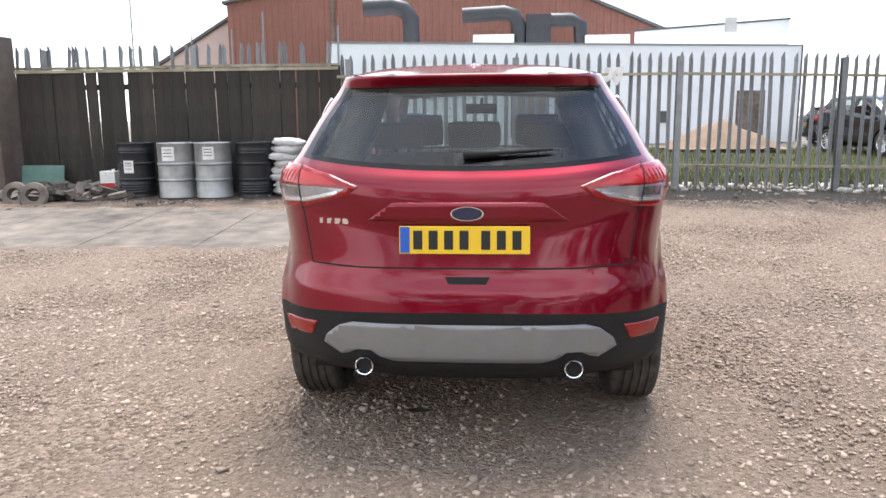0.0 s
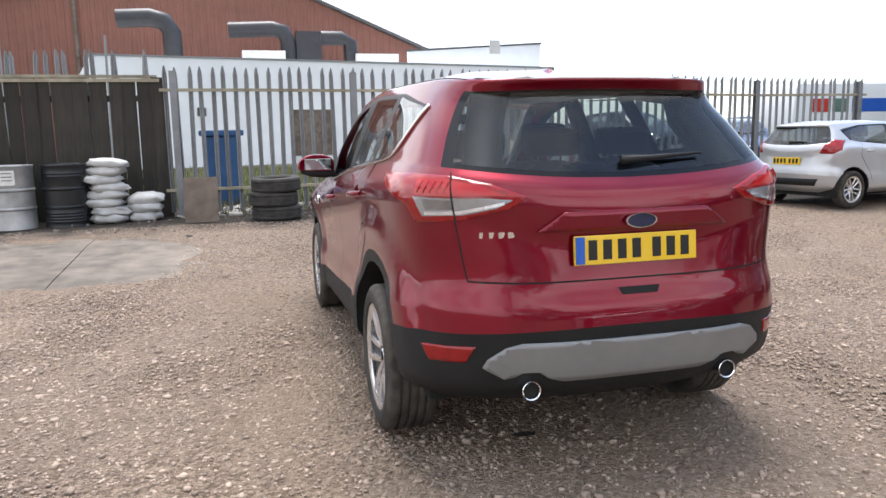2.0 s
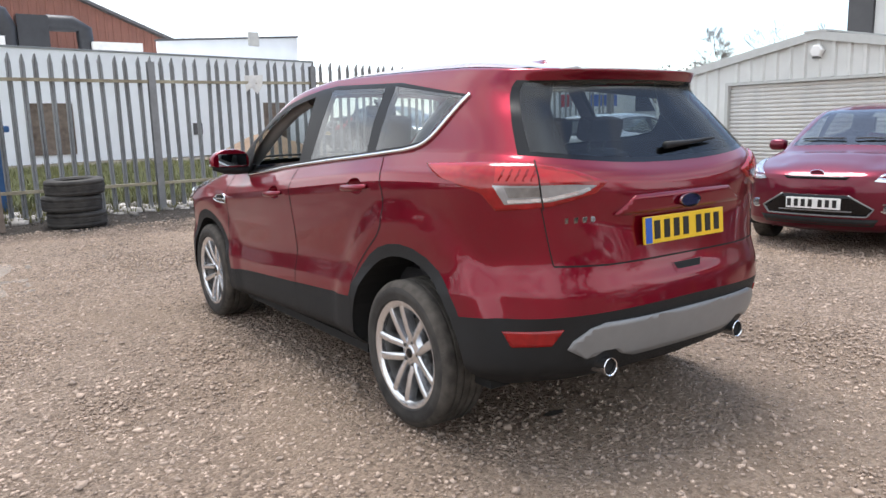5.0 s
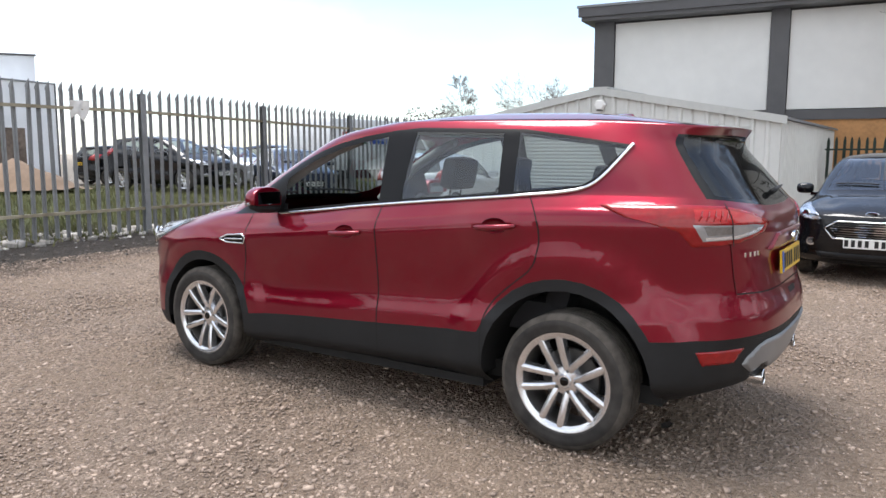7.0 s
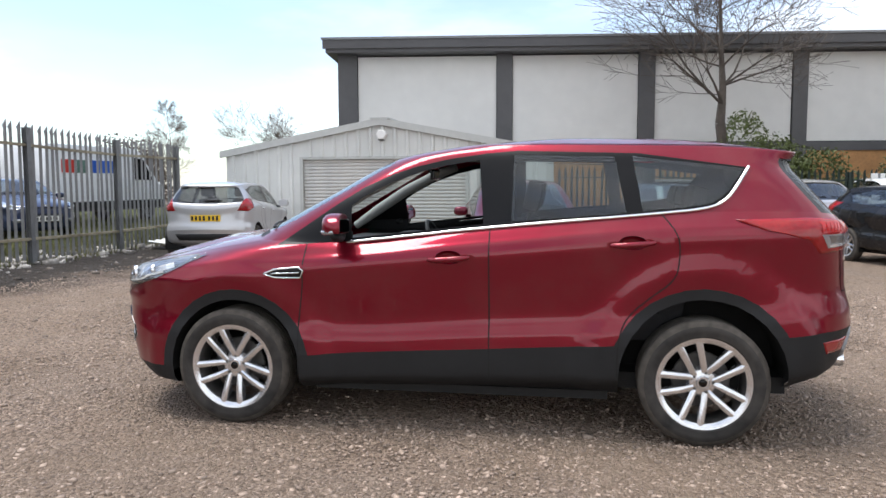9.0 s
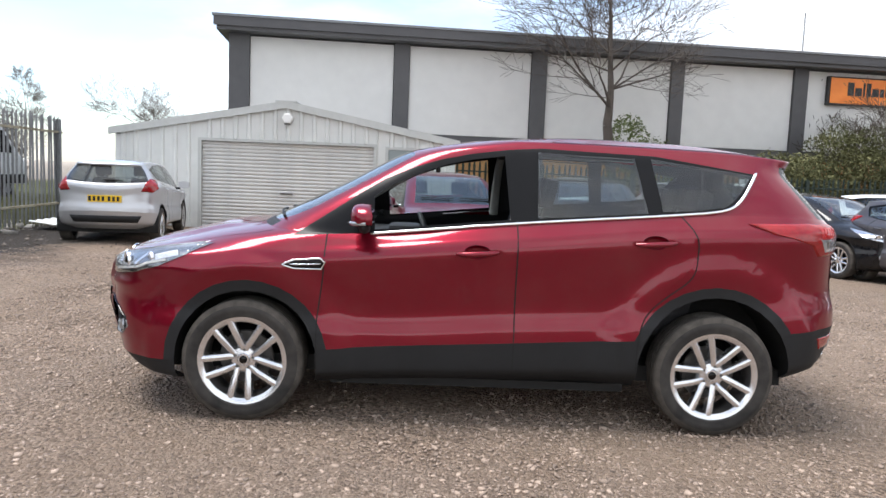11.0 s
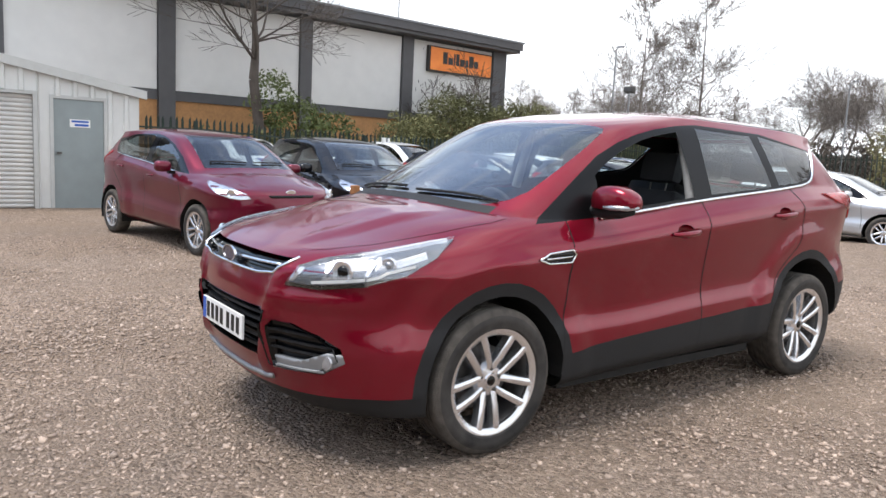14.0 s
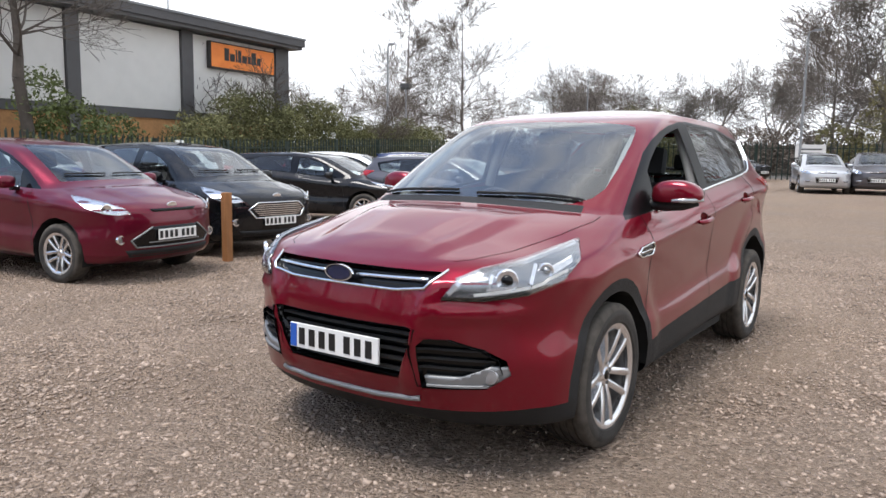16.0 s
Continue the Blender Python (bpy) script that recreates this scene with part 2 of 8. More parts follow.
# ---- materials ----
RUBY = paint("ruby_red_paint", (0.178, 0.0012, 0.0132), 0.58, 0.30, 0.9)
MAROON = paint("maroon_paint", (0.125, 0.0055, 0.020), 0.55, 0.30, 0.8)
BLACK_PAINT = paint("black_paint", (0.004, 0.0045, 0.006), 0.0, 0.45, 0.75)
SILVER = paint("silver_paint", (0.50, 0.51, 0.53), 0.6, 0.35)
GREY_PAINT = paint("grey_paint", (0.082, 0.078, 0.086), 0.5, 0.35)
WHITE_PAINT = paint("white_paint", (0.72, 0.74, 0.76), 0.0, 0.3)
RED_PAINT = paint("bright_red_paint", (0.42, 0.015, 0.015), 0.0, 0.3)
BLUE_PAINT = paint("dark_blue_paint", (0.02, 0.03, 0.07), 0.4, 0.3)
PLASTIC = material("dark_grey_plastic", (0.015, 0.0155, 0.0165), 0.62, spec=0.3, vary=0.2, scale=30, bump=0.15, bump_scale=900)
GLOSS_BLACK = material("gloss_black", (0.003, 0.003, 0.0035), 0.10, vary=0.1, spec=0.35)
WINDOW_BLACK = material("window_frame_black", (0.004, 0.004, 0.0045), 0.35, vary=0.15, spec=0.2)
GAP = material("panel_gap", (0.004, 0.004, 0.004), 0.8, vary=0.1)
RUBBER = material("tyre_rubber", (0.014, 0.0135, 0.013), 0.75, vary=0.3, scale=14, bump=0.2, bump_scale=300, spec=0.35, second=(0.048, 0.044, 0.040))
TREAD = material("dusty_tyre_tread", (0.050, 0.045, 0.040), 0.9, vary=0.35, scale=20, bump=0.6, bump_scale=160, spec=0.2, second=(0.085, 0.076, 0.066))
ALLOY = material("alloy_silver", (0.72, 0.73, 0.75), 0.22, metal=0.9, vary=0.06, scale=20)
CHROME = material("chrome", (0.82, 0.83, 0.85), 0.06, metal=1.0, vary=0.04)
SATIN = material("satin_silver", (0.24, 0.245, 0.25), 0.40, metal=0.35, vary=0.08, scale=20)
STEEL_DARK = material("brake_steel", (0.12, 0.115, 0.11), 0.5, metal=0.7, vary=0.3, scale=20)
TRIM = material("black_cabin_trim", (0.016, 0.016, 0.018), 0.6, vary=0.2, scale=20, bump=0.2, bump_scale=400)
SEAT_CLOTH = material("black_seat_cloth", (0.022, 0.022, 0.025), 0.8, vary=0.25, scale=40, bump=0.3, bump_scale=700)
MIRROR = material("door_mirror_glass", (0.42, 0.44, 0.46), 0.04, metal=1.0, vary=0.03)
HEADLINING = material("pale_headlining", (0.30, 0.295, 0.285), 0.9, vary=0.08, scale=20)
GLASS_CLEAR = glass("clear_glass", (0.88, 0.94, 0.93), 1.55, 2.3)
GLASS_TINT = glass("tinted_glass", (0.72, 0.78, 0.77), 1.50, 3.2)
GLASS_REAR = glass("rear_glass", (0.44, 0.48, 0.48), 1.45, 6.0)
GLASS_DARK = glass("dark_glass", (0.50, 0.55, 0.55), 1.52, 3.2)
LENS = glass("lamp_lens", (0.92, 0.94, 0.96), 1.45)
RED_LENS = material("red_lens", (0.21, 0.002, 0.004), 0.10, vary=0.12, scale=30, coat=0.3, second=(0.28, 0.004, 0.006))
BRIGHT_RED = material("bright_red_lens", (0.42, 0.007, 0.008), 0.12, vary=0.12, scale=40, coat=0.4)
LAMP_SILVER = material("lamp_reflector", (0.74, 0.75, 0.78), 0.16, metal=0.75, vary=0.12, scale=25)
LAMP_GREY = material("lamp_inside", (0.27, 0.275, 0.285), 0.18, metal=0.8, vary=0.3, scale=40)
LAMP_CLEAR = material("clear_lamp_plastic", (0.34, 0.345, 0.36), 0.14, metal=0.5, vary=0.12, scale=50, coat=0.8)
PLATE_YELLOW = material("yellow_plate", (0.78, 0.50, 0.02), 0.35, vary=0.05, coat=0.4)
PLATE_WHITE = material("white_plate", (0.80, 0.80, 0.78), 0.35, vary=0.05, coat=0.4)
PLATE_BLUE = material("blue_plate_band", (0.02, 0.10, 0.45), 0.35, vary=0.05)
PLATE_INK = material("plate_ink", (0.008, 0.008, 0.008), 0.5, vary=0.1)
EMBLEM_BLUE = material("emblem_blue", (0.006, 0.012, 0.050), 0.2, vary=0.1, coat=0.8)

GALV = material("galvanised_steel", (0.22, 0.225, 0.23), 0.5, metal=0.35, vary=0.22, scale=9, bump=0.1, bump_scale=90, island=-0.14)
GALV_RUST = material("rusty_rail", (0.24, 0.19, 0.12), 0.7, metal=0.1, vary=0.35, scale=6, second=(0.33, 0.30, 0.22))
TIMBER = material("weathered_boards", (0.022, 0.019, 0.0155), 0.9, vary=0.45, scale=5, bump=0.5, bump_scale=40, island=-0.25, second=(0.038, 0.033, 0.026), stretch=(4, 4, 0.5))
BRICK_PIER = material("brown_rendered_pier", (0.10, 0.075, 0.06), 0.9, vary=0.4, scale=6, bump=0.5, bump_scale=50)
CONCRETE = material("worn_concrete", (0.082, 0.069, 0.057), 0.92, vary=0.50, scale=4, bump=0.7, bump_scale=60, second=(0.155, 0.129, 0.105))
SHED_SHEET = material("pale_grey_sheet", (0.66, 0.67, 0.645), 0.45, vary=0.08, scale=3, bump=0.03)
SHED_TRIM = material("grey_flashing", (0.50, 0.51, 0.49), 0.4, vary=0.08)
SHUTTER = material("roller_shutter_slat", (0.60, 0.60, 0.585), 0.45, vary=0.12, scale=5, second=(0.60, 0.585, 0.55))
SHED_DOOR = material("grey_green_door", (0.26, 0.30, 0.30), 0.5, vary=0.1, scale=4)
DARK_CLAD = material("dark_grey_cladding", (0.085, 0.083, 0.086), 0.5, vary=0.15, scale=3)
WHITE_PANEL = material("off_white_panel", (0.70, 0.692, 0.662), 0.55, vary=0.05, scale=2.2, bump=0.05)
TAN_BRICK = material("tan_brickwork", (0.46, 0.24, 0.10), 0.85, vary=0.2, scale=12, bump=0.2, bump_scale=60)
ORANGE = material("orange_sign", (0.85, 0.19, 0.02), 0.4, vary=0.10, scale=2, second=(0.90, 0.28, 0.05))
SIGN_DARK = material("dark_sign_edge", (0.02, 0.018, 0.018), 0.5)
RED_SHEET = material("red_brown_sheet", (0.20, 0.082, 0.058), 0.6, vary=0.14, scale=2)
PINK_RENDER = material("pale_pink_render", (0.52, 0.40, 0.36), 0.85, vary=0.1, scale=2)
WHITE_WALL = material("white_painted_wall", (0.76, 0.78, 0.80), 0.8, vary=0.07, scale=1.2, bump=0.2, bump_scale=20)
DUCT = material("dark_duct", (0.035, 0.036, 0.04), 0.45, metal=0.3, vary=0.2, scale=5)
RUST = material("stained_rusty_panel", (0.105, 0.075, 0.055), 0.85, vary=0.35, scale=5, second=(0.165, 0.130, 0.105))
BARREL_BLACK = material("black_drum_paint", (0.010, 0.011, 0.013), 0.38, vary=0.3, scale=6)
BARREL_STEEL = material("bare_steel_drum", (0.25, 0.255, 0.255), 0.42, metal=0.5, vary=0.22, scale=5, second=(0.42, 0.42, 0.41))
PAPER = material("white_paper", (0.68, 0.67, 0.64), 0.8, vary=0.12, scale=20)
RED_PRINT = material("red_print", (0.45, 0.03, 0.02), 0.7, vary=0.15)
SACK = material("white_woven_sack", (0.48, 0.475, 0.465), 0.8, vary=0.18, scale=9, bump=0.6, bump_scale=45)
POST_WOOD = material("orange_brown_post", (0.30, 0.13, 0.045), 0.75, vary=0.25, scale=7, bump=0.3, bump_scale=40, stretch=(3, 3, 0.5))
JUNK = material("oily_scrap", (0.05, 0.042, 0.036), 0.8, vary=0.5, scale=8, bump=0.4, second=(0.12, 0.10, 0.085), island=0.4)
BLUE_BIN = material("blue_plastic", (0.03, 0.10, 0.24), 0.5, vary=0.15)
GREEN_SHEET = material("faded_green_sheet", (0.10, 0.18, 0.15), 0.7, vary=0.25)
BARK = material("grey_brown_bark", (0.085, 0.070, 0.058), 0.9, vary=0.3, scale=10, bump=0.4, bump_scale=30)
LEAF = material("hedge_leaf", (0.085, 0.098, 0.040), 0.8, vary=0.3, scale=3, island=0.28, second=(0.14, 0.135, 0.06), spec=0.3)
LEAF_SPRING = material("spring_leaf", (0.095, 0.120, 0.032), 0.6, vary=0.3, scale=3, island=0.35)
TWIG = material("far_twigs", (0.150, 0.130, 0.114), 0.9, vary=0.3, scale=2, island=0.25)
BROWN_TWIG = material("brown_thicket", (0.13, 0.105, 0.085), 0.9, vary=0.3, scale=2, island=0.3)
LEAF_OLIVE = material("yellow_green_leaf", (0.15, 0.155, 0.045), 0.7, vary=0.3, scale=3, island=0.35, second=(0.17, 0.145, 0.06))
GREEN_FENCE = material("dark_green_fence", (0.016, 0.030, 0.022), 0.6, vary=0.2)
LAMP_POST = material("grey_lamp_post", (0.25, 0.26, 0.27), 0.5, metal=0.3, vary=0.1)
STONE_WHITE = material("pale_rubble", (0.22, 0.205, 0.185), 0.9, vary=0.3, scale=20, island=0.6, second=(0.34, 0.32, 0.295))
PEBBLE = material("gravel_stone", (0.245, 0.188, 0.148), 0.88, vary=0.15, scale=30, island=0.34, second=(0.335, 0.260, 0.207))
SAND = material("heap_of_sand", (0.21, 0.145, 0.098), 0.95, vary=0.2, scale=6, bump=0.5, bump_scale=30)
ROOF_GREY = material("grey_roof_sheet", (0.22, 0.23, 0.24), 0.6, vary=0.1)
PURPLE_SIGN = material("blue_violet_sign", (0.03, 0.025, 0.20), 0.5, vary=0.1)


def ground_material():
    """Gravel yard, muddy at its edge, rough grass beyond the fence and a stony track past that."""
    m = bpy.data.materials.new("yard_ground")
    n, l, b = link_nodes(m)
    pos = n.new("ShaderNodeNewGeometry").outputs["Position"]

    def noise_at(scale, detail=5, rough=0.55):
        t = n.new("ShaderNodeTexNoise")
        t.inputs["Scale"].default_value, t.inputs["Detail"].default_value, t.inputs["Roughness"].default_value = scale, detail, rough
        l.new(pos, t.inputs["Vector"])
        return t.outputs["Fac"]

    def cells(scale):
        t = n.new("ShaderNodeTexVoronoi")
        t.inputs["Scale"].default_value = scale
        l.new(pos, t.inputs["Vector"])
        return t

    def mixed(fac, a, c):
        x = n.new("ShaderNodeMixRGB")
        l.new(fac, x.inputs["Fac"])
        for sock, v in (("Color1", a), ("Color2", c)):
            if isinstance(v, tuple):
                x.inputs[sock].default_value = (*v, 1)
            else:
                l.new(v, x.inputs[sock])
        return x.outputs["Color"]

    def ramp(src, a, c):
        x = n.new("ShaderNodeMapRange")
        x.inputs["From Min"].default_value, x.inputs["From Max"].default_value = a, c
        l.new(src, x.inputs["Value"])
        return x.outputs[0]

    def math2(op, a, c):
        x = n.new("ShaderNodeMath")
        x.operation = op
        for i, v in enumerate((a, c)):
            if isinstance(v, (int, float)):
                x.inputs[i].default_value = v
            else:
                l.new(v, x.inputs[i])
        return x.outputs[0]

    sep = n.new("ShaderNodeSeparateXYZ")
    l.new(pos, sep.inputs[0])
    y = sep.outputs["Y"]
    stones, grit = cells(50), cells(110)
    tone = n.new("ShaderNodeSeparateColor")
    l.new(stones.outputs["Color"], tone.inputs[0])
    gtone = n.new("ShaderNodeSeparateColor")
    l.new(grit.outputs["Color"], gtone.inputs[0])
    warm = mixed(tone.outputs[0], (0.150, 0.108, 0.079), (0.62, 0.468, 0.358))
    grey = mixed(tone.outputs[1], (0.135, 0.104, 0.083), (0.56, 0.444, 0.358))
    patch = ramp(noise_at(0.42, 6, 0.6), 0.42, 0.62)
    stone = mixed(patch, warm, grey)
    fines = mixed(gtone.outputs[0], (0.18, 0.129, 0.092), (0.50, 0.372, 0.272))
    worn = ramp(noise_at(0.8, 7, 0.65), 0.46, 0.62)
    gravel = mixed(math2("MULTIPLY", worn, 0.55), stone, fines)
    sandy = ramp(noise_at(0.20, 6, 0.62), 0.40, 0.60)
    gravel = mixed(math2("MULTIPLY", sandy, 0.45), gravel, (0.45, 0.335, 0.245))
    wob = math2("MULTIPLY", math2("SUBTRACT", noise_at(0.7, 6, 0.65), 0.5), 3.0)
    yy = math2("ADD", y, wob)
    mud = mixed(noise_at(9, 6), (0.030, 0.025, 0.022), (0.105, 0.088, 0.072))
    grass = mixed(noise_at(14, 8, 0.7), (0.060, 0.080, 0.022), (0.17, 0.17, 0.075))
    track = mixed(noise_at(6, 6), (0.30, 0.26, 0.215), (0.44, 0.39, 0.33))
    col = mixed(ramp(yy, 6.7, 7.6), gravel, mud)
    col = mixed(ramp(yy, 10.2, 12.0), col, grass)
    col = mixed(ramp(yy, 23.0, 25.0), col, track)
    far = mixed(noise_at(0.5, 6), (0.12, 0.115, 0.105), (0.21, 0.20, 0.185))
    col = mixed(ramp(yy, -40.0, -46.0), col, far)
    l.new(col, b.inputs["Base Color"])
    b.inputs["Roughness"].default_value = 0.92
    b.inputs["Specular IOR Level"].default_value = 0.25
    h = math2("ADD", math2("MULTIPLY", stones.outputs["Distance"], -1.7), math2("MULTIPLY", noise_at(46, 8, 0.8), 1.3))
    bp = n.new("ShaderNodeBump")
    bp.inputs["Strength"].default_value, bp.inputs["Distance"].default_value = 1.0, 0.036
    l.new(h, bp.inputs["Height"])
    l.new(bp.outputs["Normal"], b.inputs["Normal"])
    return m


GROUND = ground_material()

# ---- car bodies ----
# A body is a stack of plan outlines, from the sill up to the roof. Each list holds one value a level:
# 0 floor, 1 sill, 2 top of cladding, 3 lower door, 4 mid door, 5 crease, 6 shoulder and bonnet's front edge,
# 7 and 8 bonnet, 9 waist and foot of the windscreen, 10 mid glass, 11 top of glass, 12 roof edge, 13 roof, 14 spine.
SUV = dict(
    w=[0.76, 0.885, 0.896, 0.892, 0.870, 0.904, 0.885, 0.863, 0.840, 0.815, 0.735, 0.645, 0.598, 0.34, 0.0],
    yf=[3.30, 3.47, 3.575, 3.62, 3.635, 3.605, 3.50, 3.23, 2.94, 2.68, 2.22, 1.76, 1.44, 0.98, 0.80],
    zf=[0.19, 0.235, 0.315, 0.48, 0.68, 0.86, 0.925, 0.995, 1.072, 1.125, 1.36, 1.590, 1.650, 1.695, 1.705],
    af=[0.55, 0.62, 0.70, 0.74, 0.76, 0.78, 0.80, 0.80, 0.72, 0.62, 0.46, 0.42, 0.44, 0.4, 0.3],
    nf=[2.6, 2.7, 2.7, 2.7, 2.7, 2.7, 2.8, 3.0, 3.3, 3.6, 3.3, 3.6, 3.2, 2.2, 2.0],
    yr=[-0.62, -0.82, -0.905, -0.895, -0.865, -0.835, -0.845, -0.840, -0.825, -0.785, -0.655, -0.548, -0.585, -0.10, 0.0],
    zr=[0.28, 0.40, 0.655, 0.72, 0.80, 0.93, 1.075, 1.12, 1.165, 1.21, 1.375, 1.530, 1.600, 1.662, 1.675],
    ar=[0.45, 0.55, 0.62, 0.64, 0.64, 0.62, 0.62, 0.62, 0.62, 0.60, 0.55, 0.48, 0.50, 0.3, 0.2],
    nr=[3.0, 3.0, 3.0, 3.1, 3.2, 3.3, 3.4, 3.5, 3.6, 3.8, 4.0, 4.2, 4.5, 2.4, 2.0],
    z0=[0.30, 0.42, 0.625, 0.71, 0.86, 1.155, 1.200, 1.222, 1.245, 1.272, 1.40, 1.510, 1.590, 1.655, 1.675],
    z1=[0.26, 0.38, 0.575, 0.635, 0.76, 1.143, 1.185, 1.212, 1.240, 1.270, 1.43, 1.570, 1.630, 1.680, 1.69],
    z2=[0.24, 0.345, 0.500, 0.565, 0.69, 1.040, 1.085, 1.115, 1.145, 1.175, 1.39, 1.590, 1.648, 1.700, 1.712],
    z3=[0.22, 0.315, 0.452, 0.52, 0.64, 0.968, 1.005, 1.030, 1.058, 1.085, 1.36, 1.575, 1.640, 1.69, 1.70],
    z4=[0.20, 0.245, 0.335, 0.52, 0.66, 0.865, 0.930, 0.985, 1.040, 1.085, 1.34, 1.56, 1.630, 1.68, 1.69],
)
Z_NODES = [-0.6, 0.0, 1.2, 2.0, 2.95]
SPLITS = (2, 5, 9, 12)


def pchip(xs, ys, q):
    """Smooth interpolation that does not overshoot."""
    xs, ys, q = np.asarray(xs, float), np.asarray(ys, float), np.asarray(q, float)
    if len(xs) == 2:
        return ys[0] + (ys[1] - ys[0]) * (q - xs[0]) / (xs[1] - xs[0])
    h = np.diff(xs)
    d = np.diff(ys) / h
    m = np.zeros(len(xs))
    for i in range(1, len(xs) - 1):
        if d[i - 1] * d[i] > 0:
            a, b = 2 * h[i] + h[i - 1], h[i] + 2 * h[i - 1]
            m[i] = (a + b) / (a / d[i - 1] + b / d[i])
    m[0], m[-1] = d[0], d[-1]
    i = np.clip(np.searchsorted(xs, q) - 1, 0, len(xs) - 2)
    t = (q - xs[i]) / h[i]
    return ((2 * t ** 3 - 3 * t ** 2 + 1) * ys[i] + (t ** 3 - 2 * t ** 2 + t) * h[i] * m[i]
            + (-2 * t ** 3 + 3 * t ** 2) * ys[i + 1] + (t ** 3 - t ** 2) * h[i] * m[i + 1])


def level_curve(vals, q):
    """A value at level q; the curve may kink at the levels in SPLITS."""
    last = len(vals) - 1
    cuts = [0, *[s for s in SPLITS if s < last], last]
    out = np.zeros(len(q))
    for a, b in zip(cuts, cuts[1:]):
        sel = (q >= a) & (q <= b)
        out[sel] = pchip(np.arange(a, b + 1), vals[a:b + 1], q[sel])
    return out


def shell_grid(spec, step=8, rear=22, side=56, front=26, ribs=False):
    """The left half of a body as a grid of points: rows by level, columns from the rear's middle to the nose."""
    n = len(spec["w"])
    q = np.linspace(0, n - 1, (n - 1) * step + 1)
    c = {k: level_curve(spec[k], q) for k in spec}
    rows = []
    for r in range(len(q)):
        w, a, b = c["w"][r], c["ar"][r], c["af"][r]
        y0, y1 = c["yr"][r] + a, c["yf"][r] - b
        th = np.linspace(0, 1, rear + 1)[:-1] * math.pi / 2
        xr, yr_ = w * np.sin(th) ** (2 / c["nr"][r]), y0 - a * np.cos(th) ** (2 / c["nr"][r])
        ys = np.linspace(y0, y1, side + 1)
        xs = np.full(side + 1, w)
        th = np.linspace(0, 1, front + 1)[1:] * math.pi / 2
        xf, yf_ = w * np.cos(th) ** (2 / c["nf"][r]), y1 + b * np.sin(th) ** (2 / c["nf"][r])
        xf[-1] = 0
        x, y = np.concatenate([xr, xs, xf]), np.concatenate([yr_, ys, yf_])
        zs = pchip(Z_NODES, [c[k][r] for k in ("z0", "z1", "z2", "z3", "z4")], np.clip(y, -0.6, 2.95))
        f = (x / w) ** 2 if w > 1e-4 else np.zeros_like(x)
        end = np.where(np.arange(len(x)) <= rear, c["zr"][r], c["zf"][r])
        arc = (np.arange(len(x)) < rear) | (np.arange(len(x)) > rear + side)
        z = np.where(arc, end + (zs - end) * f, zs)
        if w < 1e-4:
            z = zs
        mid = (y - 1.35) / 2.2
        x = x * (1 - 0.022 * mid ** 2 - 0.040 * (np.clip(0.6 - y, 0, None) / 1.45) ** 2)
        flare = 0.023 * smoothstep(0.685, 0.615, np.hypot(y - 0.0, z - 0.355)) + 0.016 * smoothstep(0.625, 0.545, np.hypot(y - 2.68, z - 0.345))
        x = x + np.where((x > 0.6) & (z > 0.2), flare, 0)
        rise = min(1.0, max(0.0, (q[r] - 6.1) / 0.6)) * min(1.0, max(0.0, (8.7 - q[r]) / 0.7))
        if rise > 0:
            lean = 0.34 + 0.16 * (q[r] - 6) / 3
            fore = np.arange(len(x)) > rear + side
            z = z + np.where(fore, rise * (0.017 * (1 - smoothstep(lean - 0.022, lean + 0.022, x)) + 0.008 * (1 - smoothstep(lean - 0.21, lean - 0.15, x))), 0)
        if ribs:
            fore = np.arange(len(x)) > rear + side
            tall = smoothstep(0.33, 0.42, z) * (1 - smoothstep(0.80, 0.90, z))
            rib = 0.034 * np.exp(-((x - 0.368 - 0.21 * (z - 0.45)) / 0.030) ** 2) * tall
            rib = rib + 0.018 * np.exp(-((z - 0.735) / 0.026) ** 2) * smoothstep(0.40, 0.50, x) * (1 - smoothstep(0.74, 0.84, x))
            y = y + np.where(fore, rib, 0)
        rows.append(np.stack([-x, y, z], 1))
    return np.array(rows), q


def scaled_spec(length, width, height, base, nose=0.93, drop=0.0):
    """Another make's body: the same build, fitted to other sizes. The wheels stand at y = 0 and y = base."""
    k = height / 1.71
    kw = width / 1.84
    tail = length - nose - base
    s = {}
    fy = lambda v: v * base / 2.69 if 0 <= v <= 2.69 else (base + (v - 2.69) * nose / 0.945 if v > 2.69 else v * tail / 0.905)
    for key, vals in SUV.items():
        if key == "w":
            s[key] = [v * kw for v in vals]
        elif key in ("yf", "yr"):
            s[key] = [fy(v) for v in vals]
        elif key in ("af", "ar"):
            s[key] = [v * length / 4.54 for v in vals]
        elif key in ("nf", "nr"):
            s[key] = list(vals)
        else:
            s[key] = [0.02 + v * k - drop * max(0.0, v - 0.5) for v in vals]
    return s, fy, (lambda v: 0.02 + v * k - drop * max(0.0, v - 0.5)), kw


